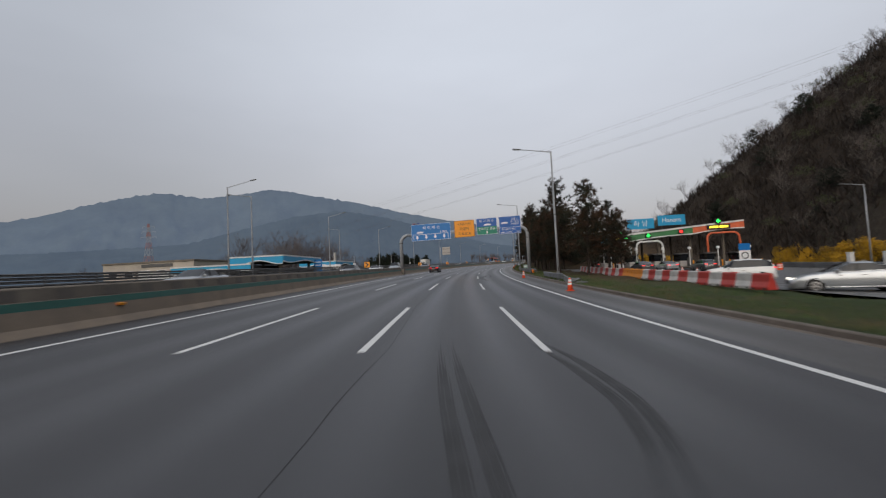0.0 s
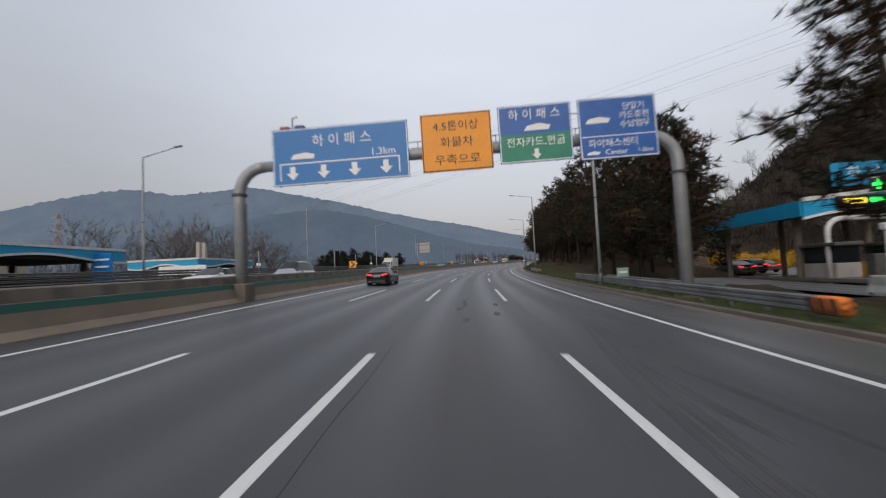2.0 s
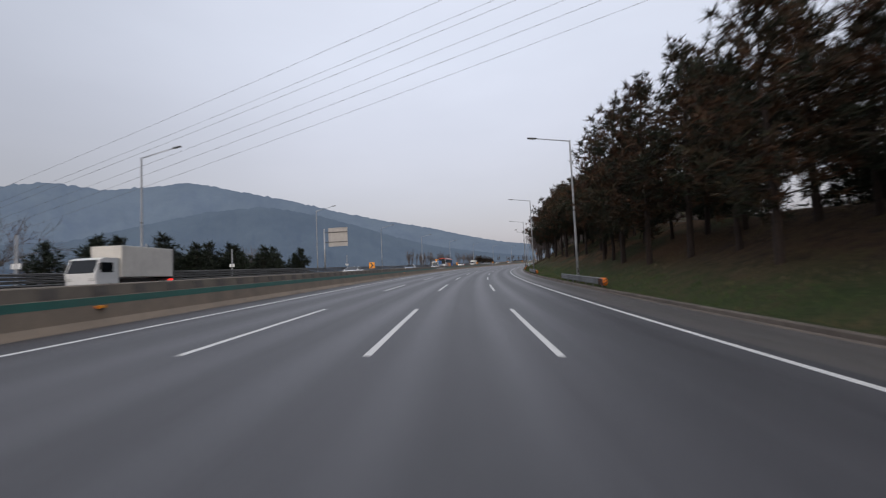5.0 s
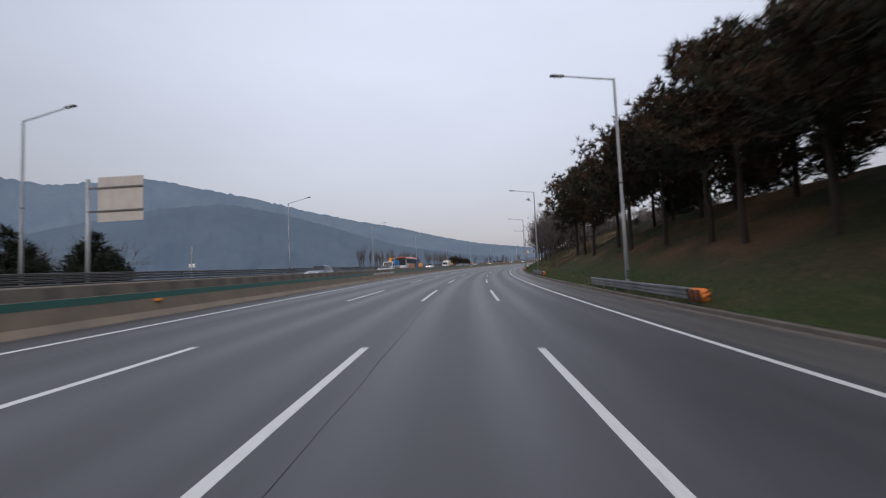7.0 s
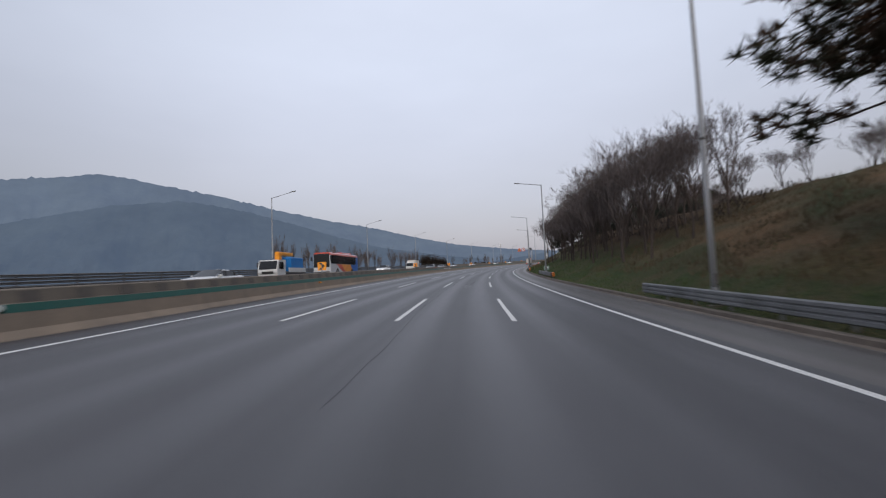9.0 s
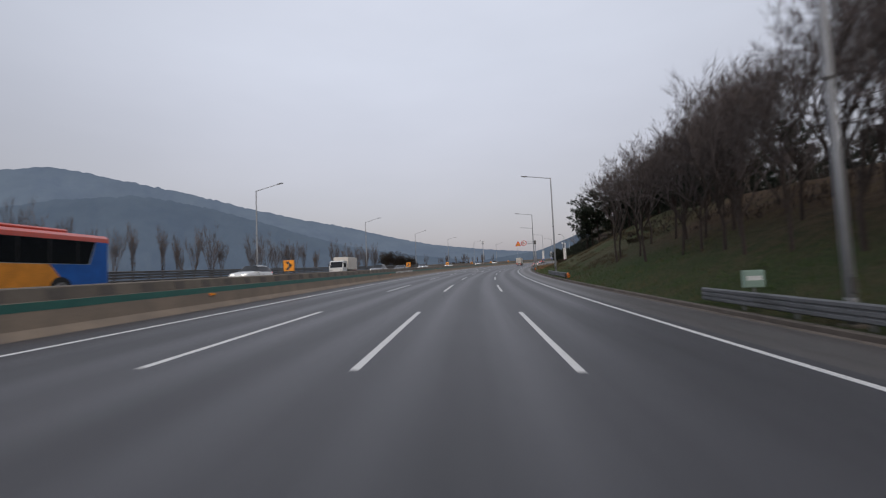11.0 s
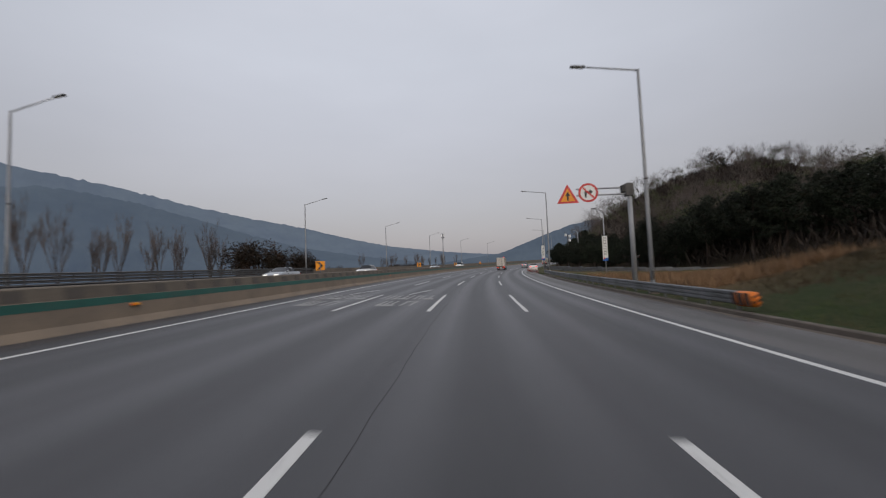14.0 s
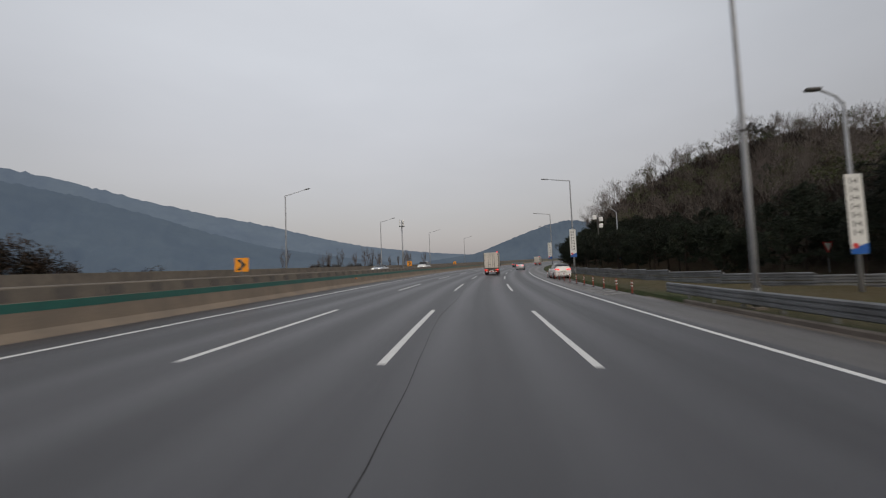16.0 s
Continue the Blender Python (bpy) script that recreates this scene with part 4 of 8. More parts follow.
for s0, s1 in ((36.5, 46.0), (60.4, 87.0), (109.5, 123.5), (149.0, 162.0), (184.5, 198.0), (222.5, 236.3), (264.3, 278.0), (305.0, 319.0)):
    guard_rail(s0, s1, 8.86 if s0 != 60.4 else 9.35, s0 > 40)
guard_rail(66.5, 82.0, 10.6, False)
# a crushed rail end before the second lamp
crushed = thing("guard_rail", "crushed and twisted end of a steel guard rail", "guard rail", "guard rails", m=stand(33.2, 8.95, 0.14))
bm = w_beam(3.4, 0.30)
bmesh.ops.subdivide_edges(bm, edges=[e for e in bm.edges if abs(e.verts[0].co.y - e.verts[1].co.y) > 1], cuts=9)
for v in bm.verts:
    f = min(1.0, max(0.0, v.co.y / 3.4))
    turn = radians(75) * (1 - f) ** 1.5
    x, z = v.co.x, v.co.z - 0.30
    v.co.x = x * math.cos(turn) + z * math.sin(turn) + 0.55 * math.sin(f * 5.0) * (1 - f)
    v.co.z = 0.12 + 0.30 * f ** 2 + z * math.cos(turn) - x * math.sin(turn) + 0.10 * math.sin(f * 9) * (1 - f)
part("rail", bm, STEEL, crushed, "twisted rail")
part("post", new_tube(((0.15, 0.5, -0.1), (0.35, 0.7, 0.25), (0.75, 1.1, 0.30)), 0.057, 8), STEEL_DARK, crushed, "bent post")
part("post", new_tube(((0.3, 2.2, -0.3), (0.25, 2.3, 0.35)), 0.057, 8), STEEL_DARK, crushed, "leaning post")
part("bolted_plate", new_box(-0.15, 0.55, -0.9, -0.1, -0.02, 0.04, 0.01, pose(0, 0, 0.06, 6, -8, 24)), STEEL_DARK, crushed, "torn plate on the ground")
guard_rail(347.6, 402.2, 8.86, True, "long galvanised guard rail bordering the dry grass")
RAMP_EDGE = ((384, 62), (392, 46), (398, 34), (402, 24), (407, 18.6), (412, 16.2), (417, 14.6), (423, 13.2), (430, 12.1), (438, 11.3), (446, 10.8))
ramp_rail = thing("guard_rail", "two-beam galvanised guard rail round the merging ramp", "guard rail", "guard rails", m=stand(430, 12.1))
inv = ramp_rail.matrix_world.inverted()
for (sa, da), (sb, db) in zip(RAMP_EDGE, RAMP_EDGE[1:]):
    a, b = spot(sa, da), spot(sb, db)
    way = b - a
    n = max(1, round(way.length / 4))
    for i in range(n):
        p = a + way * (i / n)
        m = inv @ pose(*p, 0, 0, math.degrees(math.atan2(-way.x, way.y)))
        for lev in (0, 1):
            me = finish(w_beam(way.length / n + 0.05, 0.42 + lev * 0.50), "rail", STEEL)
            ob = new("rail", me)
            ob.parent, ob.matrix_local = ramp_rail, m
        for u in (0.0, 0.5):
            part("post", new_tube(((0.09, u * way.length / n, -0.5), (0.09, u * way.length / n, 1.08)), 0.06, 8), STEEL, ramp_rail).matrix_local = m
RAIL_FAR = road_strip("far_guard_rail", -110, 398.4, ((-28.28, 0.30), (-28.2, 0.36), (-28.28, 0.44), (-28.2, 0.50), (-28.28, 0.58)), STEEL_DARK, 6, "", label="weathered steel rails beyond the oncoming lanes", category="guard rail", parent=None)
for h in (0.66, 0.90, 1.13):
    road_strip("rail", -110, 398.4, ((-28.27, h), (-28.2, h + 0.04), (-28.24, h + 0.09), (-28.2, h + 0.15), (-28.27, h + 0.19)), STEEL_DARK, 6, "", parent=RAIL_FAR)
far_post = finish(new_box(-0.06, 0.06, -0.05, 0.05, -0.4, 1.3, 0.01), "post", STEEL_DARK)
for i in range(120):
    ob = new("post", far_post)
    ob.matrix_world = stand(-80 + i * 4.0, -28.34, 0.0)
    ob.parent = RAIL_FAR
road_strip("far_parapet", 398.4, 900, ((-28.1, 0), (-28.25, 1.15), (-28.45, 1.15), (-28.5, -0.5)), CONCRETE, 6, label="concrete parapet beyond the oncoming lanes", category="parapet")

# chevron boards on the median
board = thing("chevron_board", "orange chevron board with a black arrow on the median", "chevron sign", "chevron boards on the median")
part("post", new_tube(((0, 0, -0.05), (0, 0, 0.75)), 0.035, 8), STEEL, board)
part("panel", new_box(-0.32, 0.32, -0.02, 0.02, 0.18, 0.82, 0.015), YELLOW, board, "orange reflective panel")
for z0, z1, x0, x1 in ((0.25, 0.5, -0.14, 0.12), (0.5, 0.75, 0.12, -0.14)):
    bm = prism(((x0 - 0.09, z0), (x0 + 0.09, z0), (x1 + 0.09, z1), (x1 - 0.09, z1)), -0.026, -0.02, "y")
    part("arrow", bm, SIGN_BLACK, board, "black chevron stroke")
spots = (48.5, 87.7, 127.6, 166.5, 246.5, 286.0, 323.3, 361.2, 399.5, 437.5, 476)
board.matrix_world = stand(spots[0], -10.88, 1.19, 4)
for s in spots[1:]:
    copy_thing(board, stand(s, -10.88, 1.19, 4))
# ---------------------------------------------------------------- sign gantry over the lanes
GANTRY = 67.7
gantry = thing("sign_gantry", "grey tubular sign gantry spanning the lanes with four boards", "sign gantry", m=stand(GANTRY, 0, 0))


def gz(d, h):
    """Local height of a place on the gantry: h over the road at its middle, level with the beam."""
    return h + d * 0.021


BEAM = 6.9


def bend(x0, x1, z0):
    """The curved knee between a post and the beam."""
    out = 1 if x1 > x0 else -1
    r = 1.25
    pts = [(x0, 0.25, z0)]
    for i in range(7):
        a = math.pi / 2 * i / 6
        pts.append((x0 + out * r * (1 - math.cos(a)), 0.25, gz(x0 + out * r, BEAM) - r + r * math.sin(a)))
    return pts


for x0, x1, z0, label in ((-10.45, -9.0, 0.9, "grey post standing on the median barrier"), (9.75, 8.4, -0.5, "grey post standing behind the guard rail")):
    pts = bend(x0, x1, z0)
    post = part("post", new_tube(pts, [0.26] * len(pts), 16), POLE, gantry, label, smooth=True)
    part("flange", new_tube(((x0, 0.25, 5.38 if x0 < 0 else 5.3), (x0, 0.25, 5.48 if x0 < 0 else 5.4)), 0.34, 16), STEEL_DARK, gantry)
    part("foot", new_box(x0 - 0.42, x0 + 0.42, -0.2, 0.7, -0.6 if x0 > 0 else 0.0, 0.0 if x0 > 0 else 1.25, 0.04), CONCRETE, gantry, "concrete footing")
    part("ladder", new_tube(((x0 + 0.32, 0.25, 1.0), (x0 + 0.32, 0.25, 5.0)), 0.02, 6), STEEL_DARK, gantry)
    for i in range(9):
        part("rung", new_box(x0 + 0.2, x0 + 0.34, 0.24, 0.26, 1.3 + i * 0.4, 1.33 + i * 0.4), STEEL_DARK, gantry)
part("beam", new_tube(((-9.2, 0.25, gz(-9.2, BEAM)), (8.5, 0.25, gz(8.5, BEAM))), 0.25, 16), POLE, gantry, smooth=True)
for z in (0.75, 1.05, 1.35):
    part("walkway_rail", new_tube(((-8.6, 0.75, gz(-8.6, BEAM + z - 0.6)), (8.5, 0.75, gz(8.5, BEAM + z - 0.6))), 0.02, 6), STEEL, gantry)
for i in range(24):
    x = -8.6 + i * 0.74
    part("walkway_bar", new_box(x - 0.015, x + 0.015, 0.73, 0.77, gz(x, BEAM), gz(x, BEAM + 0.78)), STEEL, gantry)


def sign_board(name, x0, x1, z0, z1, mat, label, rim=SIGN_WHITE):
    """A board on the gantry, its lower corners at z0; it follows the beam's slight rise."""
    cx = (x0 + x1) / 2
    root = part(name, new_box(-(x1 - x0) / 2, (x1 - x0) / 2, -0.03, 0.03, 0, z1 - z0, 0.012), mat, gantry, label)
    root.matrix_local = Matrix.Translation((cx, -0.12, z0 + cx * 0.021)) @ pose(0, 0, 0, 0, -1.2, 0)
    w, t = (x1 - x0) / 2, z1 - z0
    for a in ((-w + 0.03, w - 0.03, 0.03, 0.07), (-w + 0.03, w - 0.03, t - 0.07, t - 0.03), (-w + 0.03, -w + 0.07, 0.07, t - 0.07), (w - 0.07, w - 0.03, 0.07, t - 0.07)):
        part("border", new_box(a[0], a[1], -0.036, -0.03, a[2], a[3]), rim, root)
    for x in (-w * 0.7, 0, w * 0.7):
        part("bracket", new_box(x - 0.05, x + 0.05, 0.03, 0.40, t * 0.25, t * 0.75, 0.01), STEEL_DARK, root)
    for x in np.arange(-w + 0.4, w, 1.05):
        part("lamp_arm", new_tube(((x, 0.0, -0.02), (x, -0.28, -0.10)), 0.018, 6), STEEL_DARK, root)
    return root


def word(root, body, x, z, size, mat=SIGN_WHITE, squeeze=1.0):
    part("lettering", moved(letters(body, size), x, -0.036, z, squeeze), mat, root, "raised lettering")


def arrow_down(root, x, z, size, mat=SIGN_WHITE):
    a = size
    part("arrow", prism(((x - 0.2 * a, z + 0.5 * a), (x + 0.2 * a, z + 0.5 * a), (x + 0.2 * a, z), (x + 0.48 * a, z), (x, z - 0.5 * a), (x - 0.48 * a, z), (x - 0.2 * a, z)), -0.036, -0.03, "y"), mat, root)


def logo(root, x, z, size, mat=SIGN_WHITE):
    """A brand mark as a plain slanted lens shape."""
    part("emblem", prism(((x - 0.5 * size, z - 0.12 * size), (x + 0.42 * size, z - 0.12 * size), (x + 0.5 * size, z + 0.04 * size), (x + 0.1 * size, z + 0.14 * size), (x - 0.38 * size, z + 0.06 * size)), -0.036, -0.03, "y"), mat, root, "pale emblem")


b1 = sign_board("direction_board", -8.6, -2.25, 5.81, 8.47, SIGN_BLUE, "wide blue board with four lane arrows")
word(b1, "하 이 패 스", 0.1, 1.98, 0.62)
word(b1, "1.3km", 2.0, 1.28, 0.48)
logo(b1, -1.75, 1.35, 1.15)
for x in (-2.25, -0.8, 0.65, 2.1):
    arrow_down(b1, x, 0.56, 0.62)
for a in ((-2.85, 2.75, 0.98, 1.04), (-2.85, -2.79, 0.25, 0.98), (2.69, 2.75, 0.25, 0.98)):
    part("lane_bracket", new_box(a[0], a[1], -0.036, -0.03, a[2], a[3]), SIGN_WHITE, b1)
b2 = sign_board("lorry_board", -1.65, 1.55, 5.90, 8.57, YELLOW, "orange-yellow board with black lettering", SIGN_BLACK)
word(b2, "4.5톤이상", 0, 2.05, 0.50, SIGN_BLACK, 1.05)
word(b2, "화물차", 0, 1.3, 0.50, SIGN_BLACK, 1.1)
word(b2, "우측으로", 0, 0.5, 0.50, SIGN_BLACK, 1.15)
b3 = sign_board("toll_lane_board", 1.86, 5.12, 6.02, 8.64, SIGN_BLUE_DARK, "blue and green board for toll lanes")
word(b3, "하 이 패 스", 0, 2.15, 0.52)
logo(b3, 0.1, 1.58, 1.2)
part("green_panel", new_box(-1.55, 1.55, -0.034, -0.03, 0.06, 1.28), SIGN_GREEN, b3, "green lower half")
word(b3, "전자카드,현금", 0, 0.90, 0.46, SIGN_WHITE, 1.0)
arrow_down(b3, 0, 0.36, 0.46)
b4 = sign_board("service_board", 5.42, 8.82, 5.90, 8.66, SIGN_BLUE_DARK, "blue board with white service lettering")
logo(b4, -0.85, 1.75, 1.1)
for i, body in enumerate(("단말기", "카드충전", "수납업무")):
    word(b4, body, 0.75, 2.28 - i * 0.40, 0.36)
part("divider", new_box(-1.6, 1.6, -0.036, -0.03, 1.00, 1.04), SIGN_WHITE, b4)
word(b4, "하이패스센터", -0.25, 0.68, 0.40)
logo(b4, -1.15, 0.28, 0.6)
word(b4, "Center", -0.15, 0.28, 0.34)
word(b4, "1.0km", 1.1, 0.28, 0.28)
beacon = part("warning_beacon", new_box(-8.5, -7.2, 0.2, 0.45, 8.32, 8.39, 0.02), STEEL_DARK, gantry, "red and blue warning beacons on a bar")
part("red_lamp", new_box(-8.42, -7.95, 0.18, 0.47, 8.39, 8.58, 0.05), BEACON_RED, beacon)
part("blue_lamp", new_box(-7.72, -7.25, 0.18, 0.47, 8.39, 8.61, 0.05), LED_BLUE, beacon)
part("mast", new_tube(((-7.84, 0.3, 8.35), (-7.84, 0.3, 8.95), (-7.6, 0.3, 9.05)), 0.03, 6), STEEL_DARK, beacon)

# ---------------------------------------------------------------- cantilever sign before the merging ramp
arm_sign = thing("cantilever_sign", "cantilever post with a yellow warning triangle and a red-rimmed round sign", "traffic sign", m=stand(359.4, 9.6, 0))
part("post", new_tube(((0, 0, -0.2), (0, 0, 6.75)), (0.16, 0.13), 12), POLE, arm_sign, smooth=True)
for z in (6.05, 6.45):
    part("arm", new_tube(((0.1, 0, z), (-3.2, 0, z + 0.06)), 0.055, 8), POLE, arm_sign)
part("clamp", new_box(-0.28, 0.22, -0.2, 0.2, 5.9, 6.7, 0.04), STEEL_DARK, arm_sign, "dark clamp")
part("camera_box", new_box(-0.5, -0.22, -0.16, 0.16, 6.15, 6.6, 0.04), SIGN_BLACK, arm_sign, "black camera housing")


def ring(r_out, r_in, x, z, y0, y1, sides=32):
    bm = bmesh.new()
    for y in (y0, y1):
        for r in (r_in, r_out):
            for i in range(sides):
                a = 2 * math.pi * i / sides
                bm.verts.new((x + r * math.cos(a), y, z + r * math.sin(a)))
    v = bm.verts
    v.ensure_lookup_table()
    for i in range(sides):
        j = (i + 1) % sides
        for a, b in ((0, 1), (3, 2), (1, 3), (2, 0)):
            bm.faces.new((v[a * sides + i], v[a * sides + j], v[b * sides + j], v[b * sides + i]))
    return bm


cz = 6.22
tri = part("warning_triangle", prism(((-4.42, cz - 0.58), (-3.08, cz - 0.58), (-3.75, cz + 0.62)), -0.12, -0.09, "y"), SIGN_RED, arm_sign, "red-rimmed yellow triangle")
part("face", prism(((-4.19, cz - 0.46), (-3.31, cz - 0.46), (-3.75, cz + 0.36)), -0.128, -0.12, "y"), YELLOW, tri)
part("symbol", prism(((-3.81, cz - 0.4), (-3.70, cz - 0.4), (-3.70, cz - 0.12), (-3.60, cz - 0.12), (-3.75, cz + 0.15), (-3.90, cz - 0.12), (-3.81, cz - 0.12)), -0.134, -0.128, "y"), SIGN_BLACK, tri)
rnd = part("round_sign", disc(-2.50, -0.12, cz + 0.02, 0.60, 0.03), SIGN_WHITE, arm_sign, "white disc with a red rim")
part("rim", ring(0.60, 0.47, -2.50, cz + 0.02, -0.128, -0.12), SIGN_RED, rnd)
part("bent_arrow", prism(((-2.72, cz - 0.28), (-2.60, cz - 0.28), (-2.60, cz - 0.02), (-2.42, cz - 0.02), (-2.42, cz - 0.12), (-2.20, cz + 0.06), (-2.42, cz + 0.24), (-2.42, cz + 0.12), (-2.72, cz + 0.12)), -0.128, -0.12, "y"), SIGN_BLACK, rnd)
part("bar", new_box(-0.46, 0.46, -0.136, -0.129, -0.05, 0.05, 0, pose(-2.50, 0, cz + 0.02, 0, 45, 0)), SIGN_RED, rnd)

# the back of an oncoming road sign
SIGN_TOP = 9.2
back = thing("road_sign", "pale back of an oncoming road sign on a steel post", "traffic sign", m=stand(199.9, -28.9, -0.3))
part("post", new_tube(((-1.3, 0, -1.2), (-1.3, 0, SIGN_TOP)), 0.16, 12), POLE, back, smooth=True)
for i in range(6):
    part("panel", new_box(-0.45 + i * 0.65, 0.19 + i * 0.65, -0.03, 0.03, SIGN_TOP - 3.55, SIGN_TOP + 0.1, 0.01), SIGN_BACK, back)
for z in (SIGN_TOP - 2.75, SIGN_TOP - 0.85):
    part("rail", new_box(-1.45, 3.45, -0.12, -0.03, z, z + 0.14, 0.01), STEEL_DARK, back)

# black message board seen edge-on, and small roadside signs
vms = thing("signal_board", "tall black signal board beyond the oncoming lanes", "signal board", m=stand(130.7, -28.7, -0.3, 12))
part("post", new_tube(((-0.55, 0, -1), (-0.55, 0, 4.6)), 0.09, 10), POLE, vms)
part("cabinet", new_box(-0.35, 0.40, -0.2, 0.25, 1.7, 4.7, 0.05), MATT_BLACK, vms, "black cabinet")
part("hood", new_box(-0.38, 0.43, -0.3, 0.28, 4.62, 4.75, 0.02), STEEL_DARK, vms)
for s, d, h in ((112, -34, 0), (148, -31.5, 0), (160, -32, 0), (174, -32, 0), (213, -31, 0)):
    mast = thing("utility_mast", "slim grey mast beyond the oncoming lanes", "mast", "slim masts beyond the oncoming lanes", m=stand(s, d, -2.5))
    part("pole", new_tube(((0, 0, 0), (0, 0, 6.5)), (0.11, 0.08), 8), POLE, mast)
    part("bracket", new_box(-0.35, 0.35, -0.05, 0.05, 4.1, 4.5, 0.02), SIGN_WHITE, mast, "white bracket box")
blue_sign = thing("blue_sign", "tall blue sign with pale bars beside the toll plaza", "sign", m=stand(81.9, -30.4, -1.5))
part("panel", new_box(-0.85, 0.85, -0.05, 0.05, 1.6, 4.3, 0.02), SIGN_BLUE, blue_sign)
for z in (2.1, 2.6, 3.1, 3.7):
    part("bar", new_box(-0.6, 0.6, -0.056, -0.05, z, z + 0.16), SIGN_WHITE, blue_sign)
for x in (-0.6, 0.6):
    part("post", new_tube(((x, 0.06, -0.6), (x, 0.06, 1.7)), 0.05, 8), POLE, blue_sign)
green_box = thing("roadside_box", "pale green number box with bars on the verge", "marker box", m=stand(76.5, 9.9, 0.2))
part("box", new_box(-0.36, 0.36, -0.06, 0.06, 0.55, 1.15, 0.03), surface("pale_green_enamel", (0.30, 0.42, 0.36), rough=0.5), green_box)
part("bar", new_box(-0.25, 0.25, -0.066, -0.06, 0.8, 0.95), SIGN_WHITE, green_box)
part("post", new_tube(((0, 0, -0.2), (0, 0, 0.6)), 0.04, 8), STEEL, green_box)
copy_thing(green_box, stand(276.5, 9.7, 0.3))
yield_sign = thing("yield_sign", "red-rimmed white yield triangle on a post", "traffic sign", m=stand(418, 27, 0.6, 20))
part("post", new_tube(((0, 0, -0.5), (0, 0, 2.4)), 0.04, 8), STEEL, yield_sign)
ys = part("panel", prism(((-0.55, 2.7), (0.55, 2.7), (0, 1.75)), -0.06, -0.03, "y"), SIGN_RED, yield_sign)
part("face", prism(((-0.36, 2.6), (0.36, 2.6), (0, 1.96)), -0.066, -0.06, "y"), SIGN_WHITE, ys)

# ---------------------------------------------------------------- banners on the ramp lamps
BANNER = surface("white_banner_cloth", (0.70, 0.70, 0.68), (0.60, 0.60, 0.59), 1.5, rough=0.8)


def banner_on(root, z0, z1, half, x, name="banner"):
    b = part(name, new_box(x - half, x + half, -0.15, -0.13, z0, z1, 0.004), BANNER, root, "white banner with dark lettering bars and a blue foot")
    n = 7
    for i in range(n):
        zc = z1 - 0.35 - i * (z1 - z0 - 1.0) / n
        for dx, w, hgt in ((-0.16, 0.05, 0.30), (0.02, 0.12, 0.08), (0.14, 0.05, 0.28)):
            part("bar", new_box(x + dx - w / 2, x + dx + w / 2, -0.156, -0.15, zc - hgt / 2, zc + hgt / 2), SIGN_BLACK, b)
    part("foot", prism(((x - half, z0), (x + half, z0), (x + half, z0 + 0.55), (x - half, z0 + 0.25)), -0.157, -0.151, "y"), SIGN_BLUE_DARK, b)
    part("red_dot", disc(x - half * 0.45, -0.163, z0 + 0.42, 0.14, 0.006), SIGN_RED, b)
    for z in (z0, z1):
        part("rod", new_tube(((0, -0.14, z), (x + half, -0.14, z)), 0.02, 6), STEEL, b)


ramp_lamp = thing("ramp_lamp", "shorter grey lamp with a white vertical banner beside the ramp", "street lamp", "lamps with banners", m=stand(403.9, 18.6, 0.2))
part("pole", new_tube(((0, 0, -0.2), (0, 0, 5), (0, 0, 9.6)), (0.11, 0.09, 0.07), 12), POLE, ramp_lamp, smooth=True)
part("arm", new_tube(((0, 0, 9.5), (-0.35, 0, 9.95), (-1.1, 0, 10.35)), (0.06, 0.055, 0.05), 8), POLE, ramp_lamp)
part("lamp_head", new_box(-1.75, -1.0, -0.16, 0.16, 10.28, 10.46, 0.06), STEEL_DARK, ramp_lamp)
banner_on(ramp_lamp, 1.9, 5.9, 0.40, -0.02)
for s, d in ((436.5, 10.5), (477.0, 10.1)):
    bn = thing("street_banner", "white vertical street banner with dark lettering bars", "banner", "lamps with banners", m=stand(s, d - 0.02, 0.2))
    banner_on(bn, 2.2, 5.7, 0.38, -0.02, "cloth")
copy_thing(ramp_lamp, stand(455, 20, 0.3))
plain = thing("ramp_lamp", "slim grey lamp at the top of the dry grass", "street lamp", m=stand(352, 34, 2.0))
part("pole", new_tube(((0, 0, -1), (0, 0, 9.0)), (0.11, 0.08), 10), POLE, plain, smooth=True)
part("arm", new_tube(((0, 0, 8.9), (0.4, 0, 9.2), (0.9, 0, 9.25)), 0.05, 8), POLE, plain)
part("lamp_head", new_box(0.8, 1.4, -0.14, 0.14, 9.18, 9.32, 0.05), STEEL_DARK, plain)

# flexible posts at the nose of the ramp
flex = thing("flexible_post", "red-orange flexible lane post with pale bands", "lane post", "flexible posts along the merging lane")
part("foot", new_tube(((0, 0, 0), (0, 0, 0.05)), (0.13, 0.10), 12), SIGN_BLACK, flex)
part("post", new_tube(((0, 0, 0.04), (0, 0, 0.76)), (0.034, 0.030), 10), FLEX_RED, flex)
for z in (0.42, 0.58):
    part("band", new_tube(((0, 0, z), (0, 0, z + 0.06)), 0.036, 10), SIGN_WHITE, flex)
flex.matrix_world = stand(404.8, 8.0, 0.03)
for i in range(1, 12):
    copy_thing(flex, stand(404.8 + i * 2.4, 8.0 - i * 0.12, 0.035))

# orange reflectors on the face of the median
reflector = thing("barrier_reflector", "small orange reflector fixed to the median barrier", "reflector", "reflectors on the median")
part("housing", prism(((0.0, -0.04), (0.10, -0.03), (0.10, 0.03), (0.0, 0.05)), -0.13, 0.13, "y"), YELLOW, reflector)
part("lens", new_box(0.02, 0.08, -0.135, -0.13, -0.02, 0.02), CONE_ORANGE, reflector)
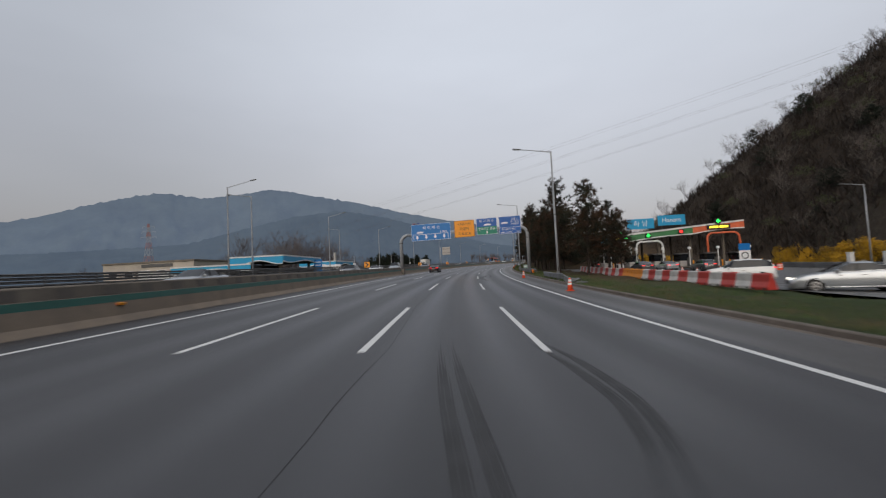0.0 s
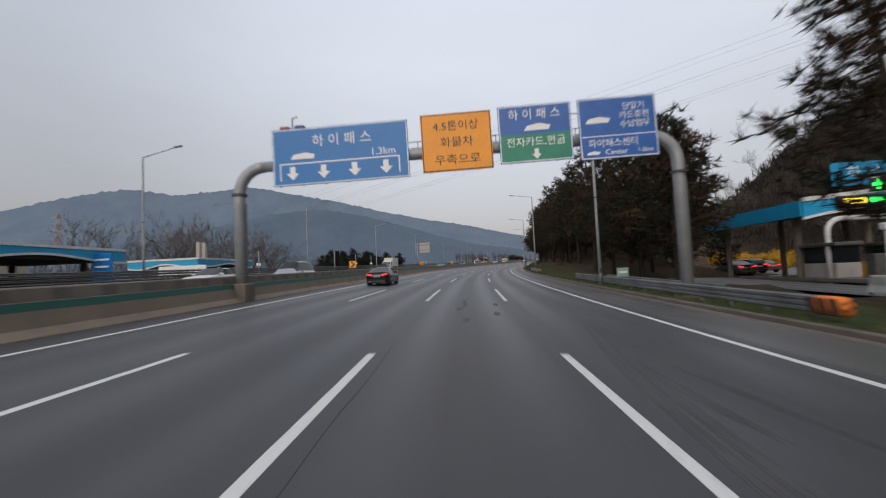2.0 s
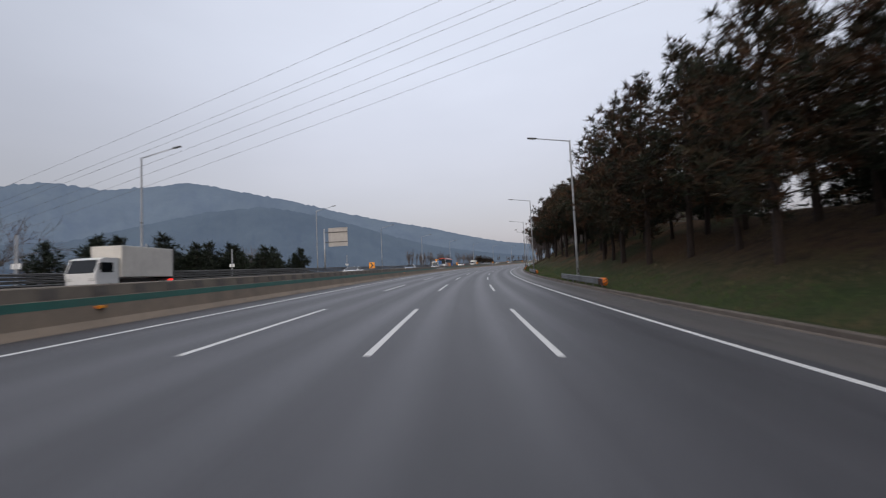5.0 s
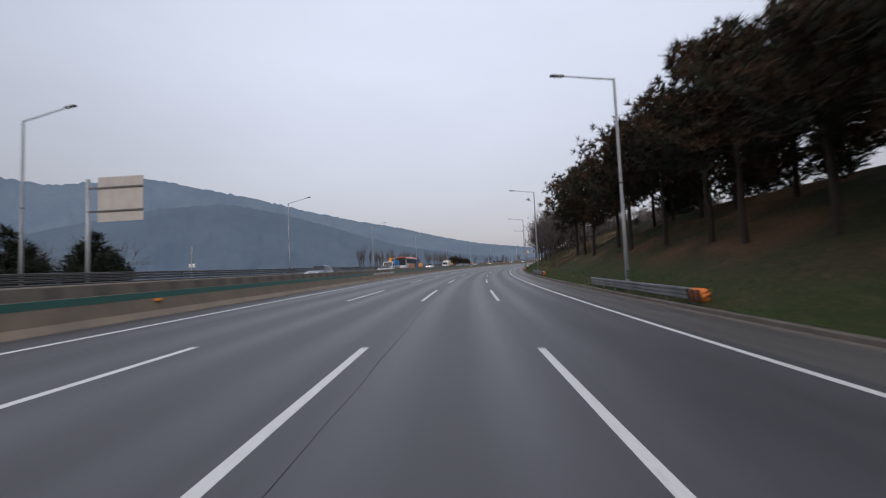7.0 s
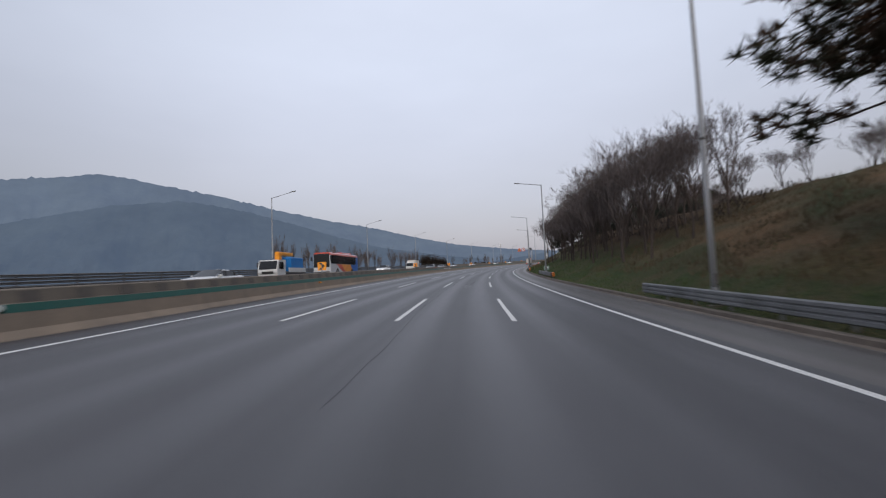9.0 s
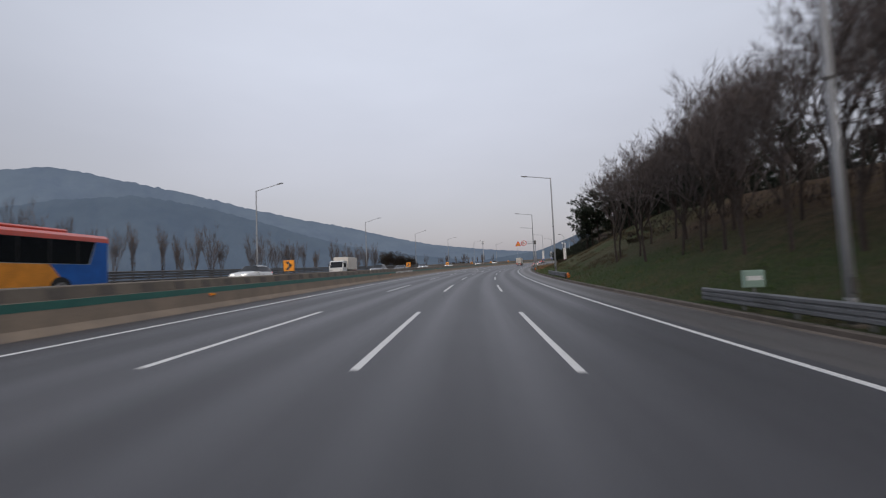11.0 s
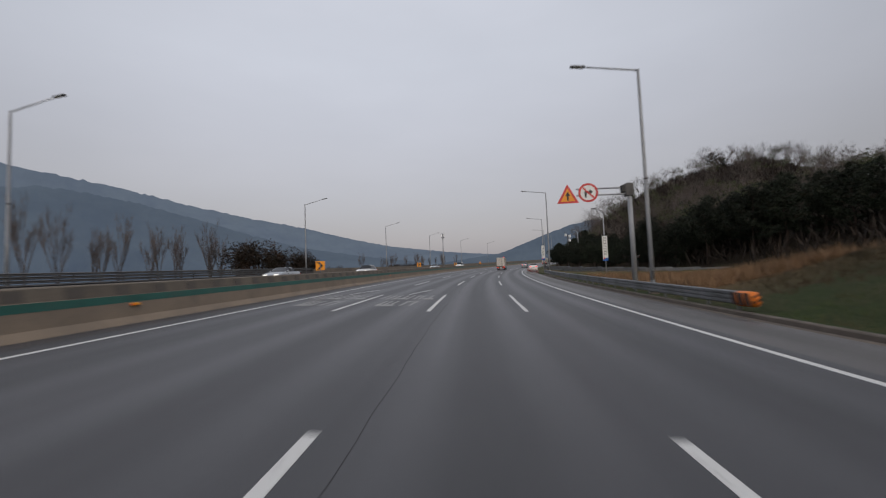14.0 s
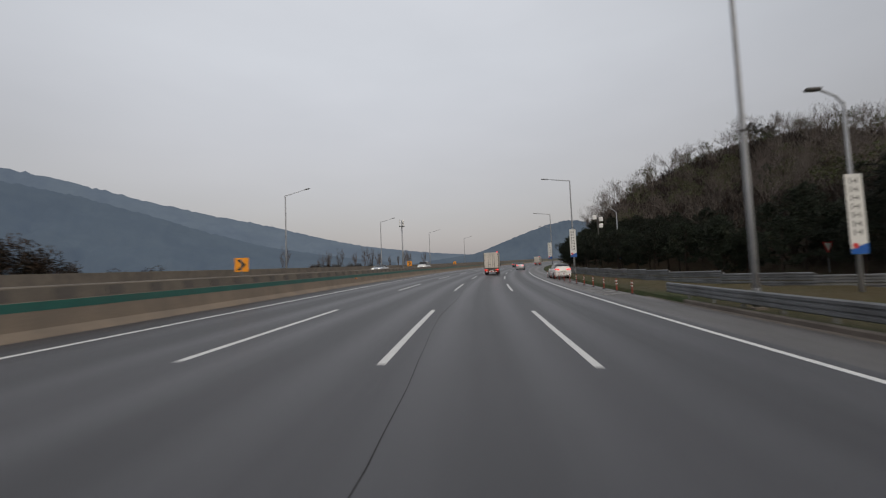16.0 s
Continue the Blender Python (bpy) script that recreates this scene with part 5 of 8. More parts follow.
marks = (13.0, 53.0, 92.5, 132.0, 182.3, 210.3, 245.0, 278.0, 311.0, 344.8, 380.2, 415.0)
reflector.matrix_world = stand(marks[0], -10.51, 0.54)
for s in marks[1:]:
    copy_thing(reflector, stand(s, -10.51, 0.54))

# traffic cones
cone = thing("traffic_cone", "orange traffic cone with two white bands", "traffic cone", "traffic cones")
part("base", new_box(-0.22, 0.22, -0.22, 0.22, 0.0, 0.04, 0.015), CONE_ORANGE, cone)
part("body", new_tube(((0, 0, 0.035), (0, 0, 0.78)), (0.185, 0.055), 16), CONE_ORANGE, cone, smooth=True)
for z, r0, r1 in ((0.36, 0.133, 0.110), (0.56, 0.097, 0.076)):
    part("band", new_tube(((0, 0, z), (0, 0, z + 0.13)), (r0, r1), 16), SIGN_WHITE, cone, "white reflective band")
cone.matrix_world = stand(49.2, 7.0, 0.0)
for s, d, h in ((26.1, 6.9, 0),):
    copy_thing(cone, stand(s, d, h))
for s, d in ((45, 24), (47, 30), (55, 27), (58, 33), (62, 38), (66, 40), (68, 31), (30, 40), (24, 38)):
    copy_thing(cone, stand(s, d, 0.25))

# red and white water-filled barriers between verge and toll apron
WB_RED = surface("red_barrier_plastic", (0.42, 0.035, 0.025), (0.34, 0.03, 0.02), 2.0, rough=0.5)
WB_ORANGE = surface("orange_barrier_plastic", (0.62, 0.22, 0.02), (0.5, 0.17, 0.02), 2.0, rough=0.5)
WB_WHITE = surface("white_barrier_plastic", (0.50, 0.49, 0.47), (0.40, 0.39, 0.38), 2.0, rough=0.5, dirt=(0.2, 0.18, 0.16))
wb = {}
for key, mat in (("red", WB_RED), ("orange", WB_ORANGE), ("white", WB_WHITE)):
    bm = prism(((-0.26, 0.0), (0.26, 0.0), (0.26, 0.16), (0.12, 0.42), (0.10, 0.80), (0.05, 0.86), (-0.05, 0.86), (-0.10, 0.80), (-0.12, 0.42), (-0.26, 0.16)), 0.02, 1.34, "y")
    bmesh.ops.bevel(bm, geom=list(bm.edges), offset=0.02, segments=1, affect="EDGES")
    ob = thing("water_barrier", key + " plastic water-filled barrier in a curved row", "barrier", "water-filled barriers")
    part("shell", bm, mat, ob)
    part("cap", new_tube(((0, 0.35, 0.855), (0, 0.35, 0.89)), 0.07, 10), mat, ob)
    for y in (0.25, 1.1):
        part("slot", new_box(-0.27, -0.255, y - 0.1, y + 0.1, 0.03, 0.12), SIGN_BLACK, ob)
    wb[key] = ob
used = set()
for i in range(34):
    s = 22.0 + i * 1.36
    d = 16.0 + 1.6 * (i / 33) ** 2
    key = "orange" if 12 <= i <= 15 else ("red", "white")[i % 2]
    m = stand(s, d, 0.22, -math.degrees(math.atan2(3.2 * i / 33 / 33 * 1.0, 1.36)))
    if key in used:
        copy_thing(wb[key], m)
    else:
        used.add(key)
        wb[key].matrix_world = m
# ---------------------------------------------------------------- toll gate beside the expressway
TOLL = 79.0
gate = thing("toll_gate", "toll gate canopy with blue, green and orange fascia over the booths", "toll gate", m=stand(TOLL, 36, 0))


def gate_top(x):
    return 7.05 + 0.075 * (x - 3.2) + 0.36


def fascia(x0, x1, y0, y1, mat, name, label):
    """A front panel with a shallow arched lower edge."""
    n = 8
    xs = [x0 + (x1 - x0) * i / n for i in range(n + 1)]
    top = [(x, gate_top(x)) for x in xs]
    low = [(x, gate_top(x) - 1.05 + 0.22 * math.sin(math.pi * (x - x0) / (x1 - x0))) for x in xs]
    part(name, prism(top + low[::-1], y0, y1, "y"), mat, gate, label)
    trim = [(x, z + 0.02) for x, z in low] + [(x, z - 0.16) for x, z in low[::-1]]
    part("trim", prism(trim, y0 - 0.06, y1 + 0.06, "y"), WHITE_TRIM, gate)
    lip = [(x, z + 0.02) for x, z in top] + [(x, z + 0.30) for x, z in top[::-1]]
    part("roof_edge", prism(lip, y0 - 0.10, y1 + 0.10, "y"), WHITE_TRIM, gate)


for x0, x1, mat, label in ((-13.2, -8.0, CYAN_FASCIA, "cyan fascia panel"), (-8.0, 3.2, GREEN_FASCIA, "green fascia panel"), (3.2, 11.6, ORANGE_FASCIA, "orange fascia panel")):
    fascia(x0, x1 - 0.01, -0.12, 0.0, mat, "fascia", label)
    part("soffit", prism(((x0, gate_top(x0) - 0.75), (x1, gate_top(x1) - 0.75), (x1, gate_top(x1) - 0.15), (x0, gate_top(x0) - 0.15)), 0.05, 13.0, "y"), SOFFIT_SHADE, gate, "dark soffit")
part("side_fascia", prism(((0.0, gate_top(-13.2) - 0.95), (13.0, gate_top(-13.2) - 0.95), (13.0, gate_top(-13.2) + 0.1), (0.0, gate_top(-13.2) + 0.1)), -13.32, -13.2, "x"), CYAN_FASCIA, gate, "cyan side panel")
for x in (-12.2, -7.5, -2.0, 3.5, 9.0):
    for y in (2.0, 10.5):
        part("column", new_tube(((x, y, 0.0), (x, y, gate_top(x) - 0.7)), 0.22, 12), CONCRETE, gate)
for x0, x1, mat, label in ((-12.2, -7.6, WHITE_TRIM, "white bent portal"), (-6.6, -2.2, WHITE_TRIM, "white bent portal"), (5.2, 10.4, ORANGE_FASCIA, "orange bent portal")):
    z = gate_top(x0) - 1.35
    pts = [(x0, -0.6, 0.1), (x0, -0.6, z - 0.9)] + [(x0 + 0.9 - 0.9 * math.cos(a), -0.6, z - 0.9 + 0.9 * math.sin(a)) for a in (0.4, 0.8, 1.2, 1.57)]
    pts += [(x1 - 0.9 + 0.9 * math.sin(a), -0.6, z - 0.9 + 0.9 * math.cos(a)) for a in (0.0, 0.4, 0.8, 1.2)] + [(x1, -0.6, z - 0.9), (x1 + 0.25, -0.6, 0.1)]
    part("portal", new_tube(pts, 0.17, 10), mat, gate, label, smooth=True)
for x, mat in ((-8.6, LED_GREEN), (-4.4, LED_GREEN), (1.1, LED_RED), (7.3, LED_GREEN)):
    z = gate_top(x) + (0.55 if mat is LED_GREEN and x != -4.4 else -0.45)
    sig = part("lane_signal", new_box(x - 0.45, x + 0.45, -0.42, -0.20, z - 0.42, z + 0.42, 0.04), SIGN_BLACK, gate, "lane signal with a lit mark")
    if mat is LED_GREEN:
        part("cross", new_box(x - 0.34, x + 0.34, -0.44, -0.42, z - 0.10, z + 0.10), mat, sig)
        part("stem", new_box(x - 0.10, x + 0.10, -0.446, -0.42, z - 0.34, z + 0.34), mat, sig)
    else:
        part("lamp", disc(x, -0.44, z, 0.28, 0.02), mat, sig)
for x in (-9.3, 7.3):
    z = gate_top(x) - 0.45
    panel = part("matrix_board", new_box(x - 1.9, x + 1.9, -0.46, -0.22, z - 0.38, z + 0.38, 0.03), SIGN_BLACK, gate, "black matrix board with lit bars")
    part("lit_bar", new_box(x - 1.5, x - 0.1, -0.47, -0.46, z - 0.18, z + 0.2), LED_YELLOW, panel)
    part("lit_bar", new_box(x + 0.1, x + 1.5, -0.47, -0.46, z - 0.18, z + 0.2), LED_GREEN if x < 0 else LED_YELLOW, panel)
for x, body in ((-3.1, "하 남"), (2.6, "Hanam")):
    z = gate_top(x) + 1.25
    name_board = part("name_board", new_box(x - 2.5, x + 2.5, 6.9, 7.0, z, z + 1.95, 0.02), CYAN_FASCIA, gate, "blue name board with white lettering")
    part("lettering", moved(letters(body, 1.25), x, 6.89, z + 0.98), SIGN_WHITE, name_board)
    for dx in (-1.8, 1.8):
        part("strut", new_tube(((x + dx, 7.05, gate_top(x)), (x + dx, 7.05, z + 0.2)), 0.06, 6), STEEL, name_board)

booth = thing("toll_booth", "toll booth with dark windows on a raised island", "toll booth", "toll booths")
island = part("island", new_box(-0.9, 0.9, -7.0, 9.0, 0.0, 0.28, 0.04), CONCRETE, booth, "raised concrete island")
nose = part("nose", prism(((-0.85, -7.0), (0.85, -7.0), (0.3, -8.2), (-0.3, -8.2)), 0.0, 0.95, "z"), WHITE_PAINT, booth, "white nose with black stripes")
for i in range(3):
    part("stripe", new_box(-0.7 + i * 0.5, -0.45 + i * 0.5, -7.98, -7.93, 0.1, 0.8, 0, pose(0, 0, 0, 0, 0, 0)), BLACK_PAINT, nose)
part("cabin", new_box(-0.75, 0.75, -1.2, 1.6, 0.28, 1.25, 0.03), SIGN_BACK, booth)
part("glazing", new_box(-0.72, 0.72, -1.17, 1.57, 1.25, 2.35, 0.02), DARK_GLASS, booth, "dark glazing")
# roof and machine toned dark, the canopy's shade put into their colour
part("roof", new_box(-0.9, 0.9, -1.4, 1.8, 2.35, 2.6, 0.05), STEEL_DARK, booth, "dark roof slab")
part("machine", new_box(-0.35, 0.35, -3.4, -2.8, 0.28, 1.75, 0.04), STEEL_DARK, booth, "dark ticket machine")
part("bollard", new_tube(((0.55, -5.6, 0.25), (0.55, -5.6, 1.25)), 0.1, 10), YELLOW, booth)
part("bollard", new_tube(((-0.55, -5.6, 0.25), (-0.55, -5.6, 1.25)), 0.1, 10), YELLOW, booth)
part("barrier_post", new_box(0.3, 0.65, 3.2, 3.6, 0.28, 1.3, 0.03), YELLOW, booth)
part("camera_post", new_tube(((-0.5, -4.4, 0.25), (-0.5, -4.4, 3.2)), 0.07, 8), WHITE_TRIM, booth)
part("camera", new_box(-0.68, -0.32, -4.6, -4.2, 3.1, 3.5, 0.03), SIGN_WHITE, booth)
booth.matrix_world = stand(79, 24.5, 0.28)
for d in (28.6, 32.8, 37.0, 41.4, 46.2):
    copy_thing(booth, stand(79, d, 0.28 + (d - 24) * 0.015))
lane_sign = thing("lane_sign", "blue and white lane sign with a black ring on a post", "traffic sign", m=stand(66, 40.5, 0.3))
part("post", new_tube(((0, 0, 0), (0, 0, 3.4)), 0.06, 8), STEEL, lane_sign)
part("upper_panel", new_box(-0.8, 0.8, -0.08, -0.04, 2.9, 3.9, 0.01), SIGN_BLUE, lane_sign)
lp = part("lower_panel", new_box(-0.8, 0.8, -0.08, -0.04, 1.45, 2.88, 0.01), SIGN_WHITE, lane_sign)
part("ring", ring(0.5, 0.38, 0, 2.15, -0.09, -0.08), SIGN_BLACK, lp)
for i, d in enumerate((38.5, 42.5, 44.5)):
    tank = thing("crash_barrel", "orange crash drum with white bands before a toll island", "crash drum", "crash drums", m=stand(62 + i * 1.5, d, 0.35))
    part("drum", new_tube(((0, 0, 0), (0, 0, 0.9)), (0.36, 0.33), 14), CONE_ORANGE, tank)
    for z in (0.3, 0.6):
        part("band", new_tube(((0, 0, z), (0, 0, z + 0.12)), 0.365, 14), SIGN_WHITE, tank)
for i, s in enumerate((40.0, 52.0, 58.0)):
    marker = thing("marker_pillar", "white concrete pillar at the rim of the toll apron", "pillar", "marker pillars", m=stand(s, 47.5 + i * 0.6, 0.35))
    part("pillar", new_box(-0.28, 0.28, -0.28, 0.28, 0, 2.2, 0.05), WHITE_PAINT, marker)
    part("cap", new_box(-0.32, 0.32, -0.32, 0.32, 2.2, 2.3, 0.03), WHITE_TRIM, marker)
guard_rail(14, 74, 50.5, False, "guard rail round the rim of the toll apron", 0.75, 2)
apron_lamp = thing("apron_lamp", "tall lamp pole at the rim of the toll apron", "street lamp", m=stand(63, 55, 1.0))
part("pole", new_tube(((0, 0, -0.5), (0, 0, 11)), (0.12, 0.08), 10), POLE, apron_lamp, smooth=True)
part("arm", new_tube(((0, 0, 10.9), (-2.6, 0, 11.2)), 0.05, 8), POLE, apron_lamp)
part("lamp_head", new_box(-3.2, -2.5, -0.12, 0.12, 11.12, 11.28, 0.04), STEEL_DARK, apron_lamp)

# ---------------------------------------------------------------- toll plaza beyond the oncoming lanes
plaza = thing("toll_canopy", "sky-blue toll canopy with white wavy trim and dark soffit", "toll canopy", m=stand(69, -31, 0))


def wavy_panel(x0, x1, y, z_top, deep, root, name="fascia", along="x"):
    """A blue fascia whose lower edge swings in a long wave, white trim along both edges."""
    n = 20
    us = [x0 + (x1 - x0) * i / n for i in range(n + 1)]

    def low(u):
        f = (u - x0) / (x1 - x0)
        return z_top - deep * (0.75 + 0.5 * math.sin(f * 2 * math.pi * 1.25 + 0.4) * 0.55)
    top = [(u, z_top) for u in us]
    bottom = [(u, low(u)) for u in us]
    ax = "y" if along == "x" else "x"
    part(name, prism(top + bottom[::-1], y - 0.06, y + 0.06, ax), CYAN_FASCIA, root, "sky-blue fascia with a wavy lower edge")
    part("trim", prism([(u, z + 0.02) for u, z in bottom] + [(u, z - 0.14) for u, z in bottom[::-1]], y - 0.12, y + 0.12, ax), WHITE_TRIM, root)
    part("roof_edge", prism([(x0, z_top - 0.02), (x1, z_top - 0.02), (x1, z_top + 0.2), (x0, z_top + 0.2)], y - 0.12, y + 0.12, ax), WHITE_TRIM, root)


wavy_panel(-9.5, 0.0, 0.0, 3.35, 1.2, plaza)
wavy_panel(0.0, 16.5, 0.06, 3.35, 0.95, plaza, "fascia", "y")
part("soffit", new_box(-9.4, -0.1, 0.1, 16.3, 2.45, 3.3), SOFFIT_SHADE, plaza, "dark soffit")
# added block, no real wall: fills the space below with painted shade
part("inner_wall", new_box(-16, -1.2, 9.0, 15.8, -2.6, 1.25), SOFFIT_SHADE, plaza, "dark block added as the shade under the canopy")
wavy_panel(-18.0, -4.0, -3.0, 2.0, 0.8, plaza)
part("soffit", new_box(-18, -4.0, -2.9, 7.5, 1.15, 1.95), SOFFIT_SHADE, plaza, "dark soffit of the lower wing")
for x, y, z in ((-1.5, 2.0, 2.6), (-1.5, 14.0, 2.6), (-8.0, 8.2, 2.6), (-8.0, 14.0, 2.6), (-6.5, -1.0, 1.3), (-16.5, -1.0, 1.3), (-16.5, 6.5, 1.3)):
    part("column", new_tube(((x, y, -2.6), (x, y, z)), 0.25, 12), CONCRETE, plaza)
for x in (-4.5, -11.5, -18.5):
    bt = thing("toll_booth", "small dim toll booth under the blue canopy", "toll booth", "booths under the blue canopy", m=stand(76, -31 + x, -2.5))
    part("cabin", new_box(-0.8, 0.8, -1.3, 1.3, 0, 1.1, 0.03), BEIGE_WALL, bt)
    part("glazing", new_box(-0.77, 0.77, -1.27, 1.27, 1.1, 2.2, 0.02), DARK_GLASS, bt)
    part("roof", new_box(-0.95, 0.95, -1.5, 1.5, 2.2, 2.45, 0.04), CYAN_FASCIA, bt)
plaza2 = thing("toll_canopy", "smaller sky-blue canopy with white trim farther along", "toll canopy", m=stand(97, -33, 0))
wavy_panel(-9, 0, 0, 2.5, 0.9, plaza2)
wavy_panel(0, 12, 0.06, 2.5, 0.8, plaza2, "fascia", "y")
part("soffit", new_box(-9, -0.1, 0.1, 11.8, 1.75, 2.45), SOFFIT_SHADE, plaza2, "dark soffit")
for x in (-1.2, -7.5):
    part("column", new_tube(((x, 6, -2.8), (x, 6, 1.9)), 0.3, 12), WHITE_TRIM, plaza2)
office = thing("office_building", "low beige office building with white porch and dark windows", "building", m=stand(97, -80, -4.3))
part("wall", new_box(-9, 15, -6, 8, 0, 8.2, 0.05), BEIGE_WALL, office)
part("parapet", new_box(-9.2, 15.2, -6.2, 8.2, 8.2, 8.6, 0.03), CONCRETE, office, "flat roof parapet")
for i in range(5):
    win = part("window", new_box(-7.5 + i * 4.3, -5.1 + i * 4.3, -6.04, -5.9, 4.9, 6.5, 0.02), WHITE_TRIM, office)
    part("pane", new_box(-7.35 + i * 4.3, -5.25 + i * 4.3, -6.06, -6.04, 5.05, 6.35), DARK_GLASS, win)
porch = part("porch", new_box(3, 13, -9, -6, 4.0, 6.0, 0.05), WHITE_TRIM, office, "white porch")
part("sign_band", new_box(1.5, 9.5, -6.2, -6.0, 7.2, 7.9), STEEL_DARK, office, "dark sign band on the wall")
hut = thing("white_board", "white roadside board with grey bars near the plaza", "sign", m=stand(96.5, -34.5, -2.0))
part("panel", new_box(-3.0, 3.0, -0.08, 0.08, 2.6, 3.7, 0.02), SIGN_WHITE, hut)
for i in range(7):
    part("bar", new_box(-2.6 + i * 0.75, -2.1 + i * 0.75, -0.09, -0.08, 2.95, 3.3), SIGN_BACK, hut)
for x in (-2.2, 2.2):
    part("post", new_tube(((x, 0.1, -0.8), (x, 0.1, 2.8)), 0.07, 8), POLE, hut)
for s, d in ((60, -33.5), (62.0, -34.2)):
    slim = thing("concrete_pillar", "pale slender concrete pillar beside the oncoming lanes", "pillar", "pale pillars", m=stand(s + 38, d, -2.4))
    part("shaft", new_box(-0.22, 0.22, -0.22, 0.22, 0, 7.0, 0.03), SIGN_BACK, slim)
    part("cap", new_box(-0.27, 0.27, -0.27, 0.27, 7.0, 7.15, 0.02), STEEL, slim)

# ---------------------------------------------------------------- lattice towers and power lines
PYLON_RED = surface("pylon_red", (0.34, 0.10, 0.07), rough=0.6)
PYLON_GREY = surface("pylon_grey", (0.36, 0.36, 0.38), rough=0.6)


def pylon(height, label, m):
    ob = thing("power_pylon", label, "pylon", m=m)
    levels = [0, 0.18, 0.34, 0.48, 0.60, 0.70, 0.79, 0.87, 0.94, 1.0]

    def half(f):
        return 3.2 * (1 - f) ** 1.3 + 0.45
    for i, (a, b) in enumerate(zip(levels, levels[1:])):
        bm = bmesh.new()
        corners = ((-1, -1), (1, -1), (1, 1), (-1, 1))
        for j in range(4):
            (x0, y0), (x1, y1) = corners[j], corners[(j + 1) % 4]
            wa, wb_ = half(a), half(b)
            tube(bm, ((x0 * wa, y0 * wa, a * height), (x0 * wb_, y0 * wb_, b * height)), 0.10, 4)
            tube(bm, ((x0 * wa, y0 * wa, a * height), (x1 * wb_, y1 * wb_, b * height)), 0.06, 4)
            tube(bm, ((x1 * wa, y1 * wa, a * height), (x0 * wb_, y0 * wb_, b * height)), 0.06, 4)
            tube(bm, ((x0 * wb_, y0 * wb_, b * height), (x1 * wb_, y1 * wb_, b * height)), 0.06, 4)
        part("lattice_stage", bm, (PYLON_RED, PYLON_GREY)[i % 2], ob, ("red lattice stage", "grey lattice stage")[i % 2])
    for f, reach in ((0.79, 5.2), (0.88, 4.6), (0.96, 4.0)):
        bm = bmesh.new()
        for sx in (-1, 1):
            tube(bm, ((0, -0.4, f * height - 0.6), (sx * reach, 0, f * height)), 0.09, 4)
            tube(bm, ((0, 0.4, f * height + 0.7), (sx * reach, 0, f * height)), 0.07, 4)
            tube(bm, ((sx * reach, 0, f * height), (sx * reach, 0, f * height - 1.3)), 0.12, 6)
        part("cross_arm", bm, PYLON_GREY, ob)
    return ob


pylon(44.0, "red and grey lattice power pylon beyond the plaza", stand(226, -253, -4, 20))
pylon(26.0, "lattice power pylon on the wooded hilltop", pose(172, 104, 52, 0, 0, 60))
WIRE = surface("power_cable", (0.10, 0.10, 0.11), rough=0.6)
wires = thing("power_lines", "six power cables crossing high over the expressway", "power lines", m=pose(0, 190, 38))
for i, (up, side) in enumerate(((0, 0), (0.6, 7), (5.0, 0.5), (5.6, 7.5), (10.0, 1.0), (10.4, 8.0))):
    pts = []
    for j in range(25):
        x = -330 + 510 * j / 24
        f = (x + 330) / 510
        sag = 9.0 * 4 * (f - 0.5) ** 2 - 6.5
        pts.append((x, -0.521 * x + side, 0.144 * x + up + sag))
    part("cable", new_tube(pts, 0.024, 4), WIRE, wires)
mast = thing("antenna_mast", "tall antenna mast with panel aerials beyond the road", "antenna mast", m=stand(489.4, -27.6, 0))
part("pole", new_tube(((0, 0, -2), (0, 0, 13)), (0.22, 0.14), 10), POLE, mast, smooth=True)
for a in (0, 120, 240):
    part("aerial", new_box(-0.15, 0.15, 0.5, 0.65, 11.6, 13.2, 0.02, pose(0, 0, 0, 0, 0, a)), SIGN_WHITE, mast)
part("platform", new_tube(((0, 0, 11.4), (0, 0, 11.5)), 0.75, 12), STEEL, mast)
cctv = thing("camera_mast", "dark mast with white camera boxes by the wooded hill", "camera mast", m=stand(458, 17.5, 2.0))
part("pole", new_tube(((0, 0, -2), (0, 0, 7.5)), 0.12, 10), STEEL_DARK, cctv)
for x, z in ((-0.5, 7.1), (0.55, 6.7), (0.5, 5.6)):
    part("camera", new_box(x - 0.3, x + 0.3, -0.3, 0.2, z, z + 0.7, 0.05), SIGN_WHITE, cctv)
# ---------------------------------------------------------------- vehicles
PLATE = surface("plate_white", (0.62, 0.62, 0.60), rough=0.5, relief=0)


def loft(stations, mat, glass_rows=None):
    """A car body through cross sections: each station is (y, half-outline of (x, z) from sill to crown). Returns body and glass meshes."""
    body, glass = bmesh.new(), bmesh.new()
    for bm, want in ((body, False), (glass, True)):
        rings = []
        for y, outline in stations:
            pts = [(x, z) for x, z in outline] + [(-x, z) for x, z in outline[::-1]]
            rings.append([bm.verts.new((x, y, z)) for x, z in pts])
        n = len(rings[0])
        for i in range(len(rings) - 1):
            for j in range(n):
                k = (j + 1) % n
                row = min(j, n - 2 - j)
                is_glass = glass_rows(i, row) if j != n - 1 else False
                if is_glass == want:
                    bm.faces.new((rings[i][j], rings[i][k], rings[i + 1][k], rings[i + 1][j]))
        if not want:
            bm.faces.new(rings[0][::-1])
            bm.faces.new(rings[-1])
        loose = [v for v in bm.verts if not v.link_faces]
        bmesh.ops.delete(bm, geom=loose, context="VERTS")
    return body, glass


